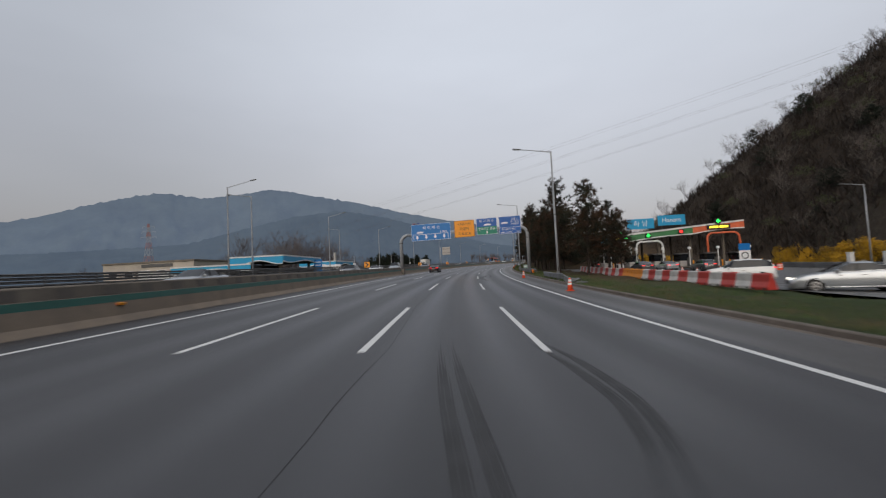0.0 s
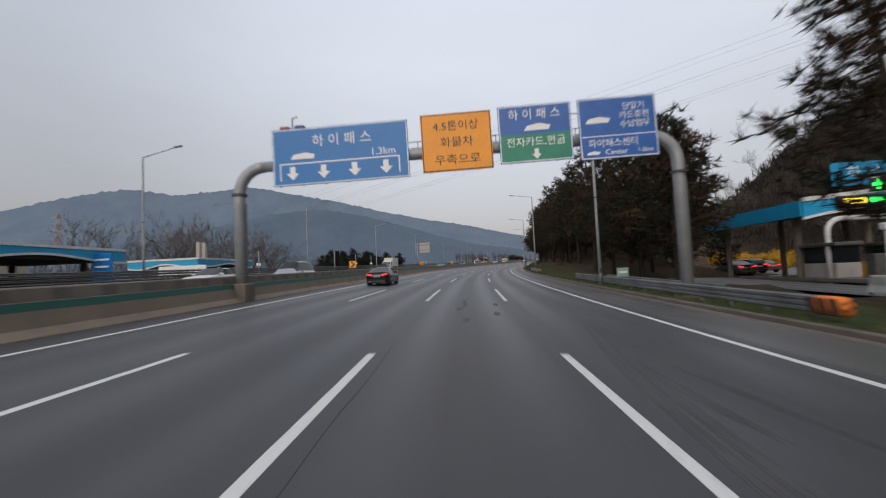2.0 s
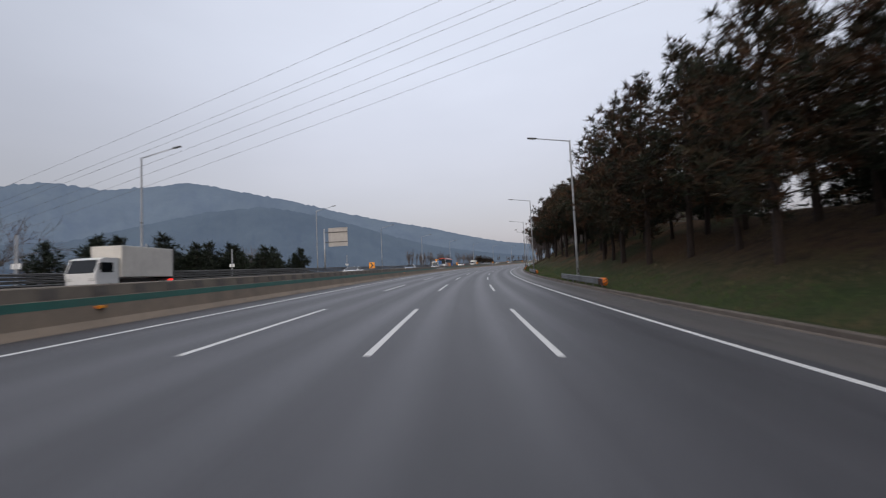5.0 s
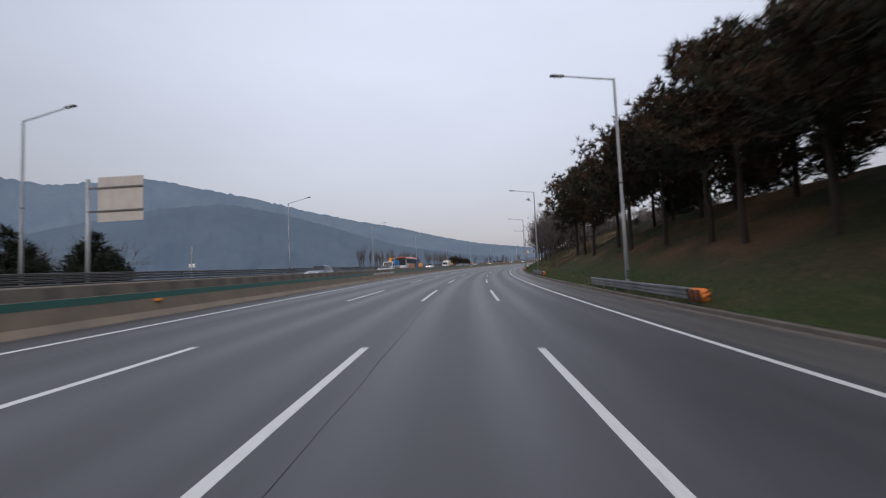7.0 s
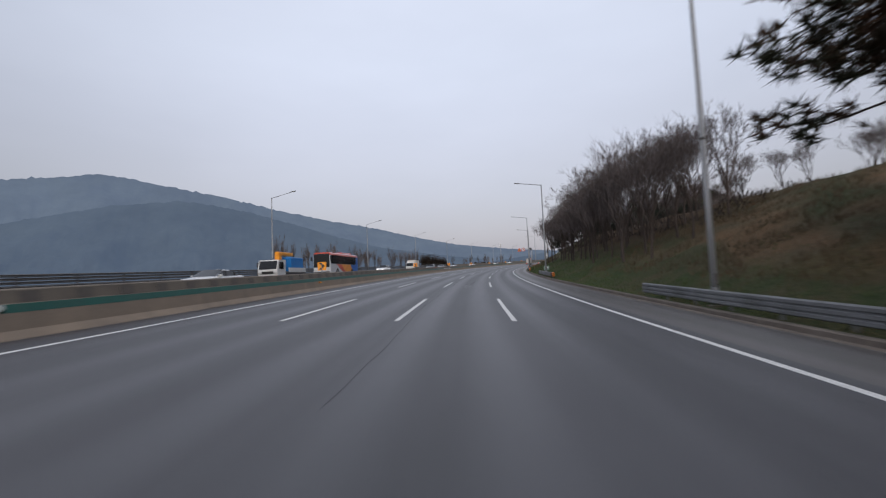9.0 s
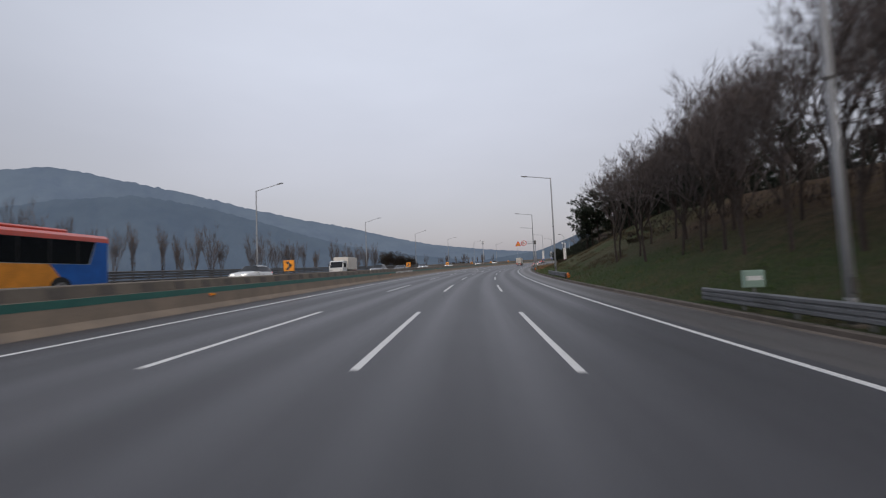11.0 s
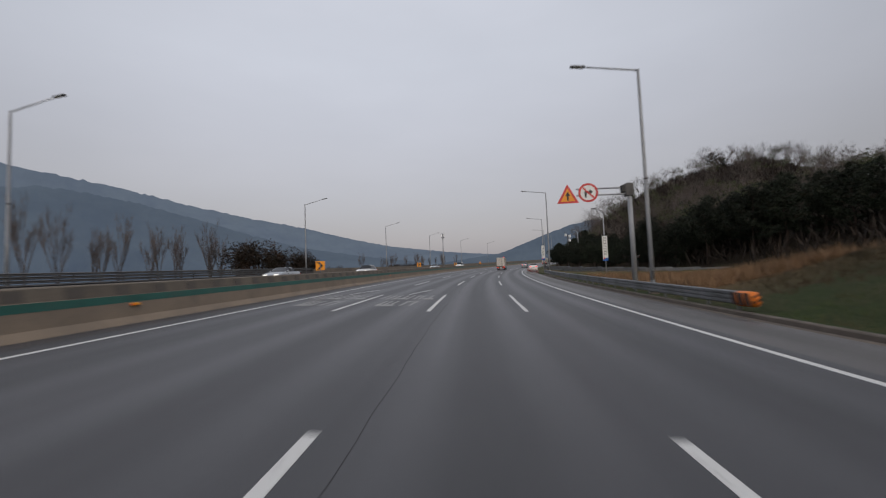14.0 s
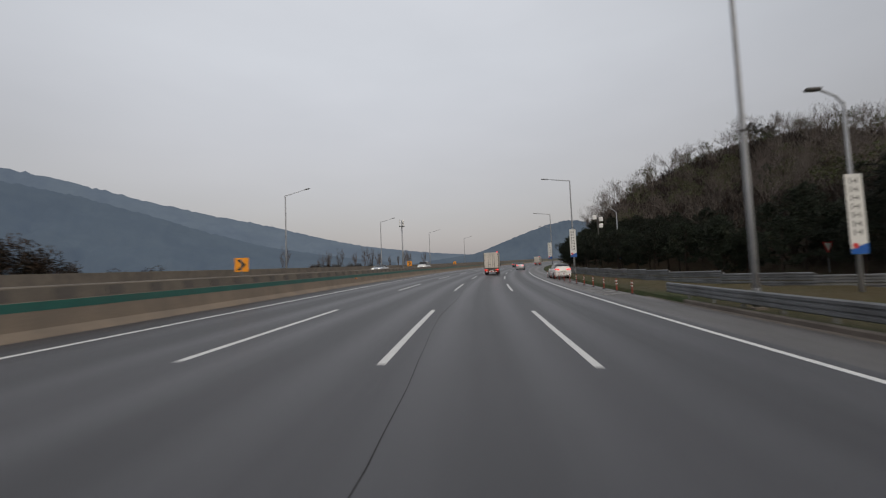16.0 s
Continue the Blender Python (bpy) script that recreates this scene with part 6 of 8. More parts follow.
def wheel(root, x, y, r, name="wheel"):
    side = 1 if x > 0 else -1
    w = part(name, new_tube(((x - side * 0.2, y, r), (x - side * 0.02, y, r), (x + side * 0.012, y, r)), (r, r, r * 0.93), 22), TYRE, root, "black tyre with alloy rim")
    part("rim", new_tube(((x - side * 0.05, y, r), (x + side * 0.016, y, r), (x + side * 0.02, y, r)), (r * 0.66, r * 0.66, r * 0.5), 18), RIM, w)
    for i in range(5):
        a = 2 * math.pi * i / 5
        part("spoke_gap", new_box(-0.004, 0.004, -0.05, 0.05, r * 0.25, r * 0.55, 0, pose(x + side * 0.021, y, r, math.degrees(a), 0, 0)), TYRE, w)


def passenger_car(kind, paint, label, group, m, lights=True):
    """y runs forward; the rear is at y = 0."""
    if kind == "sedan":
        ln, w, keys_y = 4.85, 0.93, (0, 0.12, 0.42, 0.72, 1.65, 2.45, 3.45, 4.2, 4.7, 4.85)
        deck = (0.84, 1.02, 1.06, 1.06, 1.02, 1.00, 0.98, 0.88, 0.72, 0.60)
        roof = (0.84, 1.02, 1.075, 1.10, 1.45, 1.47, 1.01, 0.90, 0.72, 0.60)
        span = (0.68, 3.5)
    elif kind == "suv":
        ln, w, keys_y = 4.5, 0.93, (0, 0.10, 0.30, 0.75, 1.6, 2.4, 3.1, 3.9, 4.35, 4.5)
        deck = (0.90, 1.06, 1.08, 1.09, 1.08, 1.07, 1.06, 1.00, 0.86, 0.70)
        roof = (0.95, 1.20, 1.45, 1.62, 1.66, 1.63, 1.14, 1.02, 0.86, 0.70)
        span = (0.2, 3.1)
    else:
        ln, w, keys_y = 5.1, 0.96, (0, 0.08, 0.25, 0.7, 2.0, 3.4, 4.15, 4.65, 4.95, 5.1)
        deck = (0.95, 1.05, 1.08, 1.10, 1.10, 1.09, 1.06, 0.98, 0.86, 0.72)
        roof = (1.10, 1.60, 1.85, 1.92, 1.95, 1.90, 1.40, 1.02, 0.86, 0.72)
        span = (0.15, 4.3)
    ys = sorted(set([*keys_y, *np.linspace(0.2, ln - 0.2, 16).round(3)]))
    stations = []
    for y in ys:
        zd, zr = float(np.interp(y, keys_y, deck)), float(np.interp(y, keys_y, roof))
        e = min(y, ln - y)
        hw = w * float(np.interp(e, (0, 0.15, 0.5, 1.2), (0.86, 0.94, 0.985, 1.0)))
        inset = (0.17 if kind == "sedan" else 0.22) * min(1, max(0, zr - zd) / 0.4)
        stations.append((y, [(hw * 0.90, 0.20), (hw * 0.985, 0.34), (hw, 0.62), (hw * 0.975, zd - 0.04), (hw * 0.93, zd), (hw * 0.93 - inset * 0.86, max(zd + 0.002, zr - 0.07)), (hw * 0.86 - inset, max(zd + 0.004, zr - 0.015)), (hw * 0.4, zr + 0.004)]))

    def is_glass(i, row):
        ya, yb = ys[i], ys[i + 1]
        zr, zd = np.interp((ya + yb) / 2, keys_y, roof), np.interp((ya + yb) / 2, keys_y, deck)
        if not span[0] <= (ya + yb) / 2 <= span[1]:
            return False
        if row == 4:
            return bool(zr - zd > 0.10)
        steep = abs(np.interp(yb, keys_y, roof) - np.interp(ya, keys_y, roof)) / (yb - ya)
        return bool(row in (5, 6, 7) and steep > 0.26 and zr - zd > 0.05)
    car = thing("car", label, "car", group)
    body, glass = loft(stations, paint, is_glass)
    part("body", body, paint, car, smooth=True)
    part("glazing", glass, DARK_GLASS, car, "dark tinted windows")
    for y in (0.34 * ln / 1.66 - 0.05, ln * 0.80):
        for x in (w - 0.03, -w + 0.03):
            side = 1 if x > 0 else -1
            part("wheel_arch", new_tube(((x - side * 0.25, y, 0.34), (x + side * 0.022, y, 0.34)), 0.385, 20), TYRE, car, "black wheel arch")
            wheel(car, x + side * 0.02, y, 0.335)
    zl = 0.86 if kind == "sedan" else 0.98
    for side in (-1, 1):
        tl = part("tail_lamp", new_box(-0.24, 0.24, -0.03, 0.16, -0.06, 0.06, 0.03, pose(side * (w * 0.66), 0.02, zl, 0, side * -5, side * 14)), TAIL_RED, car, "lit red tail lamp")
        part("head_lamp", new_box(-0.22, 0.22, -0.12, 0.03, -0.07, 0.07, 0.03, pose(side * (w * 0.64), ln - 0.12, 0.68 if kind == "sedan" else 0.80, 0, 0, side * -18)), HEAD_WHITE if lights else LAMP_GLASS, car, "head lamp")
        part("mirror", new_box(side * (w + 0.02) - 0.1, side * (w + 0.02) + 0.1, ln * 0.62 - 0.08, ln * 0.62 + 0.06, 0.98, 1.13, 0.03), paint, car)
        for yy in (0.42, 0.60):
            part("door_handle", new_box(side * (w + 0.0) - 0.012, side * (w + 0.0) + 0.012, ln * yy - 0.1, ln * yy + 0.1, 0.83, 0.86), CHROME, car)
    part("rear_bumper", new_box(-w * 0.88, w * 0.88, -0.045, 0.2, 0.26, 0.56, 0.06), paint, car)
    part("diffuser", new_box(-w * 0.72, w * 0.72, -0.055, 0.1, 0.22, 0.34, 0.03), TYRE, car, "black lower bumper")
    part("bumper_trim", new_box(-w * 0.6, w * 0.6, -0.06, -0.04, 0.36, 0.385), CHROME, car)
    pl = part("number_plate", new_box(-0.27, 0.27, -0.055, 0.02, 0.68 if kind == "sedan" else 0.74, 0.81 if kind == "sedan" else 0.87, 0.006), PLATE, car, "white plate with dark bars")
    zp = 0.745 if kind == "sedan" else 0.805
    for i in range(5):
        part("bar", new_box(-0.2 + i * 0.085, -0.15 + i * 0.085, -0.059, -0.055, zp - 0.03, zp + 0.03), SIGN_BLACK, pl)
    part("grille", new_box(-w * 0.5, w * 0.5, ln - 0.1, ln + 0.015, 0.42, 0.62, 0.03), TYRE, car, "black grille")
    if kind == "sedan":
        def rim_at(y, side, up):
            """A place on the side window's lower (up = 0) or upper (up = 1) edge."""
            zd, zr = float(np.interp(y, keys_y, deck)), float(np.interp(y, keys_y, roof))
            hw = w * float(np.interp(min(y, ln - y), (0, 0.15, 0.5, 1.2), (0.86, 0.94, 0.985, 1.0)))
            lean = 0.17 * min(1, max(0, zr - zd) / 0.4)
            return (side * (hw * 0.93 - up * lean * 0.86 + 0.006), y, zd + 0.012 + up * max(0.0, zr - 0.085 - zd))
        for side in (-1, 1):
            low = [rim_at(y, side, 0) for y in (0.95, 1.6, 2.2, 2.8, 3.3)]
            high = [rim_at(y, side, 1) for y in (3.3, 3.0, 2.45, 2.0, 1.65, 1.3, 1.05)]
            part("window_trim", new_tube(low, 0.013, 5), CHROME, car)
            part("window_trim", new_tube(high + [rim_at(0.95, side, 0)], 0.013, 5), CHROME, car)
            for y in (1.25, 2.25):
                part("pillar", new_tube((rim_at(y, side, 0), rim_at(y, side, 1)), 0.035, 6), TYRE, car, "black window pillar")
            part("sill_trim", new_tube(((side * w * 0.99, 1.3, 0.27), (side * w * 0.99, 3.5, 0.27)), 0.014, 5), CHROME, car)
        part("boot_lip", new_box(-w * 0.72, w * 0.72, 0.10, 0.20, 1.035, 1.065, 0.012), paint, car, "boot lid lip")
        part("aerial_fin", prism(((1.72, 1.46), (1.95, 1.46), (1.78, 1.54), (1.74, 1.54)), -0.02, 0.02, "x"), paint, car)
        for side in (-1, 1):
            part("exhaust", new_box(side * 0.55 - 0.09, side * 0.55 + 0.09, -0.07, 0.05, 0.27, 0.33, 0.02), CHROME, car)
    car.matrix_world = m
    return car


P_BLACK, P_WHITE = car_paint("black_car_paint", (0.006, 0.007, 0.011), 0.0, 0.02), car_paint("white_car_paint", (0.66, 0.66, 0.65), 0.0)
P_SILVER, P_GREY = car_paint("silver_car_paint", (0.36, 0.38, 0.40), 0.6), car_paint("grey_car_paint", (0.09, 0.095, 0.10), 0.5)
P_RED, P_BLUE = car_paint("dark_red_car_paint", (0.14, 0.03, 0.03), 0.3), car_paint("blue_grey_car_paint", (0.10, 0.15, 0.21), 0.5)

passenger_car("sedan", P_BLACK, "black saloon car with lit red tail lamps in the fast lane", "cars ahead", stand(81.5, -7.15, 0.004))
passenger_car("suv", P_SILVER, "silver estate car with lit tail lamps ahead", "cars ahead", stand(478, 3.5, 0.004))
passenger_car("sedan", P_GREY, "dark grey car farther down the road", "cars ahead", stand(512, -0.3, 0.004))
passenger_car("suv", P_WHITE, "white car with lit tail lamps on the merging ramp", "cars ahead", stand(428, 8.0, 0.035, 3))
passenger_car("suv", P_WHITE, "white estate car waiting before the toll gate", "cars at the toll gate", stand(31.4, 22.6, 0.26, 62))
passenger_car("sedan", P_SILVER, "silver saloon driving across the toll apron", "cars at the toll gate", stand(20.9, 21.9, 0.26, 62))
for i, (s, d, kind, paint, label) in enumerate(((62, 25.5, "sedan", P_GREY, "dark car queueing at a toll booth"), (66, 30.5, "sedan", P_SILVER, "silver car braking at a toll booth"), (64, 34.8, "suv", P_GREY, "dark estate car queueing at a toll booth"),
                                               (92, 26.5, "sedan", P_GREY, "dark car leaving the toll gate"), (98, 31, "suv", P_BLACK, "black car leaving the toll gate"), (104, 36, "sedan", P_RED, "dark red car leaving the toll gate"), (112, 28.5, "sedan", P_SILVER, "silver car leaving the toll gate"))):
    passenger_car(kind, paint, label, "cars at the toll gate", stand(s, d, 0.3))
for s, d, kind, paint, label in ((28.5, -16.4, "sedan", P_SILVER, "silver oncoming car behind the median barrier"), (78.5, -17, "sedan", P_WHITE, "white oncoming car behind the median barrier"), (88, -15.5, "van", P_SILVER, "silver oncoming van with bright head lamps"), (62, -16.4, "suv", P_GREY, "dark oncoming car behind the median barrier"),
                                 (122.5, -16.2, "suv", P_BLUE, "blue-grey oncoming car behind the median barrier"), (178.5, -16.2, "sedan", P_WHITE, "white oncoming car behind the median barrier"), (215.5, -16.4, "suv", P_BLUE, "blue-grey oncoming car behind the median barrier"), (244, -16.4, "sedan", P_WHITE, "white oncoming car behind the median barrier"),
                                 (300, -20, "suv", P_WHITE, "white oncoming car behind the median barrier"), (328, -16.2, "suv", P_GREY, "dark oncoming car behind the median barrier"), (342.5, -16.3, "sedan", P_GREY, "grey oncoming car behind the median barrier"), (376, -20, "sedan", P_SILVER, "silver oncoming car behind the median barrier"),
                                 (392, -16.3, "suv", P_WHITE, "white oncoming car behind the median barrier"), (472, -16.3, "van", P_WHITE, "white oncoming van behind the median barrier"), (455, -20, "sedan", P_SILVER, "silver oncoming car behind the median barrier")):
    passenger_car(kind, paint, label, "oncoming cars", stand(s, d, 0.002, 180))

# box lorry ahead in our lane
LORRY_BOX = surface("off_white_box_body", (0.60, 0.57, 0.52), (0.52, 0.49, 0.45), 1.2, rough=0.5, dirt=(0.25, 0.22, 0.19))


def box_lorry(label, m, group, length=5.2, high=2.25, paint=None):
    """y runs forward, the rear doors at y = 0."""
    ob = thing("box_lorry", label, "lorry", group)
    w, z0 = 1.05, 0.95
    part("cargo_box", new_box(-w, w, 0, length, z0, z0 + high, 0.03), LORRY_BOX, ob, "off-white box body")
    for side in (-1, 1):
        door = part("rear_door", new_box(min(side * 0.02, side * (w - 0.06)), max(side * 0.02, side * (w - 0.06)), -0.05, 0.0, z0 + 0.08, z0 + high - 0.08, 0.015), LORRY_BOX, ob, "rear door with lock bars")
        for x in (0.16, 0.42):
            part("lock_bar", new_tube(((side * x, -0.08, z0 + 0.06), (side * x, -0.08, z0 + high - 0.08)), 0.022, 6), STEEL, door)
        part("handle", new_box(side * 0.3 - 0.12, side * 0.3 + 0.12, -0.1, -0.06, z0 + 0.55, z0 + 0.62), STEEL_DARK, door)
        for z in (0.3, 1.1, 1.9):
            part("hinge", new_box(side * (w - 0.12) - 0.06, side * (w - 0.12) + 0.06, -0.07, -0.04, z0 + z, z0 + z + 0.08), STEEL_DARK, door)
        part("corner_post", new_box(min(side * (w - 0.05), side * (w + 0.015)), max(side * (w - 0.05), side * (w + 0.015)), -0.06, 0.05, z0, z0 + high, 0.01), STEEL_DARK, ob)
        lampb = part("tail_lamp", new_box(side * 0.82 - 0.17, side * 0.82 + 0.17, -0.06, 0.0, 0.66, 0.80, 0.02), TAIL_RED, ob, "lit red tail lamp")
        part("side_marker", new_box(side * 0.55 - 0.1, side * 0.55 + 0.1, -0.05, 0.0, 0.66, 0.78, 0.02), ORANGE, ob)
        part("mudflap", new_box(side * 0.78 - 0.24, side * 0.78 + 0.24, 0.5, 0.53, 0.12, 0.7, 0.01), TYRE, ob)
        for y in (1.1, length + 0.75):
            wheel(ob, side * 0.93, y, 0.40)
        part("side_guard", new_box(side * 0.98 - 0.03, side * 0.98 + 0.03, 1.8, length - 0.3, 0.45, 0.62, 0.01), STEEL, ob)
    part("sill", new_box(-w, w, -0.07, 0.05, z0 - 0.12, z0 + 0.06, 0.015), STEEL_DARK, ob, "dark rear sill")
    part("roof_marker", new_box(w - 0.28, w - 0.06, -0.09, -0.02, z0 + high - 0.02, z0 + high + 0.1, 0.02), TAIL_RED, ob, "red roof marker")
    part("chassis", new_box(-0.55, 0.55, 0.1, length + 1.2, 0.55, 0.86, 0.02), STEEL_DARK, ob)
    part("bumper_bar", new_box(-0.98, 0.98, 0.0, 0.08, 0.42, 0.54, 0.02), WB_RED, ob, "red and white rear bumper bar")
    for i in range(4):
        part("bumper_stripe", new_box(-0.8 + i * 0.45, -0.6 + i * 0.45, -0.006, 0.0, 0.425, 0.535), SIGN_WHITE, ob)
    part("plate", new_box(-0.26, 0.26, -0.02, 0.02, 0.58, 0.70, 0.005), PLATE, ob, "blank plate")
    cab = part("cab", prism(((length + 0.12, 0.5), (length + 1.72, 0.5), (length + 1.80, 1.15), (length + 1.45, 2.05), (length + 1.1, 2.15), (length + 0.12, 2.15)), -0.95, 0.95, "x"), paint or P_WHITE, ob, "white cab")
    part("windscreen", prism(((length + 1.80, 1.22), (length + 1.815, 1.22), (length + 1.50, 2.0), (length + 1.47, 2.0)), -0.85, 0.85, "x"), DARK_GLASS, cab)
    for side in (-1, 1):
        part("side_window", new_box(side * 0.953 - 0.006, side * 0.953 + 0.006, length + 0.55, length + 1.4, 1.25, 1.85), DARK_GLASS, cab)
        part("head_lamp", new_box(side * 0.7 - 0.18, side * 0.7 + 0.18, length + 1.72, length + 1.80, 0.75, 0.95, 0.02), LAMP_GLASS, cab)
        part("mirror", new_box(side * 1.08 - 0.07, side * 1.08 + 0.07, length + 1.55, length + 1.62, 1.4, 1.8, 0.02), TYRE, cab)
    ob.matrix_world = m
    return ob


box_lorry("off-white box lorry with closed rear doors in the middle lane", stand(442.5, -0.1, 0.004), "lorries")
box_lorry("white oncoming box lorry behind the median", stand(322.5, -19.5, 0.002, 180), "lorries", 3.8, 1.75)
box_lorry("white oncoming box lorry behind the median", stand(150.0, -22.5, 0.002, 180), "lorries", 4.6, 2.0)
box_lorry("pale box lorry far down the slow lane", stand(545, 3.5, 0.004), "lorries")

# crane lorry in the oncoming lanes
crane = thing("crane_lorry", "white oncoming flatbed lorry with blue load and yellow crane", "lorry", "lorries", m=stand(261, -19.6, 0.002, 180))
cab = part("cab", prism(((4.6, 0.5), (6.25, 0.5), (6.35, 1.2), (6.05, 2.2), (4.6, 2.25)), -1.0, 1.0, "x"), P_WHITE, crane, "white cab")
part("windscreen", prism(((6.35, 1.28), (6.37, 1.28), (6.10, 2.1), (6.06, 2.1)), -0.9, 0.9, "x"), DARK_GLASS, cab)
part("flatbed", new_box(-1.05, 1.05, 0, 4.5, 0.85, 1.05, 0.02), STEEL_DARK, crane)
for side in (-1, 1):
    part("drop_side", new_box(side * 1.05 - 0.03, side * 1.05 + 0.03, 0, 4.0, 1.0, 1.45, 0.01), P_WHITE, crane)
    for y in (1.0, 5.5):
        wheel(crane, side * 0.95, y, 0.42)
part("load", new_box(-0.95, 0.95, 0.3, 3.3, 1.05, 2.55, 0.06), SIGN_BLUE, crane, "blue crate load")
part("bumper", new_box(-1.0, 1.0, 6.25, 6.42, 0.42, 0.68, 0.04), STEEL_DARK, crane, "dark bumper")
part("grille", new_box(-0.6, 0.6, 6.30, 6.38, 0.82, 1.08, 0.02), TYRE, cab)
for side in (-1, 1):
    part("side_window", new_box(side * 1.004 - 0.006, side * 1.004 + 0.006, 5.0, 5.95, 1.3, 2.0), DARK_GLASS, cab)
    part("head_lamp", new_box(side * 0.8 - 0.16, side * 0.8 + 0.16, 6.30, 6.40, 0.82, 1.02, 0.02), LAMP_GLASS, cab)
    part("mirror", new_box(side * 1.16 - 0.07, side * 1.16 + 0.07, 6.0, 6.1, 1.5, 1.95, 0.02), TYRE, cab)
part("crane_mast", new_box(-0.25, 0.25, 3.9, 4.4, 1.05, 2.9, 0.04), YELLOW, crane, "yellow crane mast")
part("crane_boom", new_box(-0.2, 0.2, 1.2, 4.5, 2.75, 3.1, 0.05), YELLOW, crane, "folded yellow boom")

# coach in the oncoming lanes
COACH_RED = car_paint("coach_red", (0.55, 0.06, 0.03), 0.0)
COACH_ORANGE = surface("coach_orange", (0.75, 0.28, 0.03), rough=0.4, relief=0)
coach = thing("coach", "red, white and orange oncoming coach with dark windows", "coach", m=stand(283.5, -21.3, 0.002, 180))
COACH_WHITE = car_paint("coach_white", (0.55, 0.56, 0.58), 0.0)
part("body", new_box(-1.24, 1.24, 0, 11.6, 0.35, 2.98, 0.12), COACH_WHITE, coach, "off-white lower body")
part("roof", prism(((-1.22, 2.9), (1.22, 2.9), (1.20, 3.18), (1.02, 3.34), (-1.02, 3.34), (-1.20, 3.18)), 0.05, 11.45, "y"), COACH_RED, coach, "red roof")
for side in (-1, 1):
    x0, x1 = sorted((side * 1.242, side * 1.252))
    part("window_band", prism(((0.9, 2.95), (11.3, 2.95), (11.3, 1.75), (1.3, 1.75)), x0, x1, "x"), DARK_GLASS, coach, "long dark window band")
    part("red_stripe", prism(((5.6, 0.55), (6.6, 0.55), (9.4, 1.72), (7.6, 1.72)), x0, x1, "x"), COACH_RED, coach)
    part("orange_swoosh", prism(((2.4, 0.55), (5.58, 0.55), (7.58, 1.72), (3.4, 1.72)), x0, x1, "x"), COACH_ORANGE, coach)
    part("blue_tail", prism(((0.15, 0.55), (2.38, 0.55), (3.38, 1.72), (1.25, 1.73), (0.85, 2.95), (0.15, 2.95)), x0 - 0.001, x1 + 0.001, "x"), SIGN_BLUE_DARK, coach, "dark blue tail")
    for i in range(6):
        part("window_post", new_box(x0 - 0.003, x1 + 0.003, 1.9 + i * 1.45, 1.96 + i * 1.45, 1.75, 2.93), TYRE, coach)
    part("mirror", new_box(side * 1.42 - 0.1, side * 1.42 + 0.1, 11.6, 11.8, 2.2, 2.8, 0.04), TYRE, coach)
    part("head_lamp", new_box(side * 0.9 - 0.2, side * 0.9 + 0.2, 11.56, 11.64, 0.75, 0.95, 0.02), LAMP_GLASS, coach)
    for y in (2.8, 8.9):
        part("wheel_arch", new_tube(((side * 1.0, y, 0.52), (side * 1.256, y, 0.52)), 0.58, 20), TYRE, coach, "black wheel arch")
        wheel(coach, side * 1.25, y, 0.50)
part("windscreen", prism(((11.60, 1.25), (11.66, 1.25), (11.60, 3.0), (11.40, 3.2), (11.38, 3.0)), -1.14, 1.14, "x"), DARK_GLASS, coach, "tall dark windscreen")
part("bumper", new_box(-1.2, 1.2, 11.5, 11.68, 0.32, 0.68, 0.06), STEEL_DARK, coach, "dark bumper")
part("roof_pod", new_box(-0.8, 0.8, 2.0, 6.0, 3.33, 3.55, 0.08), COACH_RED, coach)
# ---------------------------------------------------------------- trees and shrubs


def raw_mesh(name, verts, faces, mat, smooth=False):
    me = bpy.data.meshes.new(name)
    me.from_pydata([tuple(v) for v in verts], [], faces)
    me.materials.append(mat)
    if smooth:
        me.polygons.foreach_set("use_smooth", [True] * len(me.polygons))
    return me


def limb(verts, faces, pts, radii, sides):
    """Adds a tapered branch to plain lists."""
    base = len(verts)
    side = None
    for i, p in enumerate(pts):
        way = (pts[min(i + 1, len(pts) - 1)] - pts[max(i - 1, 0)]).normalized()
        if side is None:
            side = way.orthogonal().normalized()
        side = (side - way * side.dot(way)).normalized()
        up = way.cross(side)
        for j in range(sides):
            a = 2 * math.pi * j / sides
            verts.append(p + (side * math.cos(a) + up * math.sin(a)) * radii[i])
    for i in range(len(pts) - 1):
        for j in range(sides):
            k = (j + 1) % sides
            faces.append((base + i * sides + j, base + i * sides + k, base + (i + 1) * sides + k, base + (i + 1) * sides + j))


def spray(verts, faces, rnd, p, way, size, blades, needle=False):
    """A tuft of needles or leaves: narrow blades fanning round a twig."""
    for _ in range(blades):
        v = (way * rnd.uniform(0.2, 1.0) + Vector((rnd.gauss(0, 1), rnd.gauss(0, 1), rnd.gauss(0.15, 0.8)))).normalized()
        side = v.orthogonal().normalized()
        side.rotate(Matrix.Rotation(rnd.uniform(0, 6.28), 3, v))
        tip = p + v * size * rnd.uniform(0.6, 1.15)
        b = len(verts)
        if needle:
            w = size * rnd.uniform(0.05, 0.085)
            verts.extend((p - side * w, p + side * w, tip))
            faces.append((b, b + 1, b + 2))
        else:
            w = size * rnd.uniform(0.12, 0.22)
            verts.extend((p, p.lerp(tip, 0.55) - side * w, tip, p.lerp(tip, 0.55) + side * w))
            faces.append((b, b + 1, b + 2, b + 3))


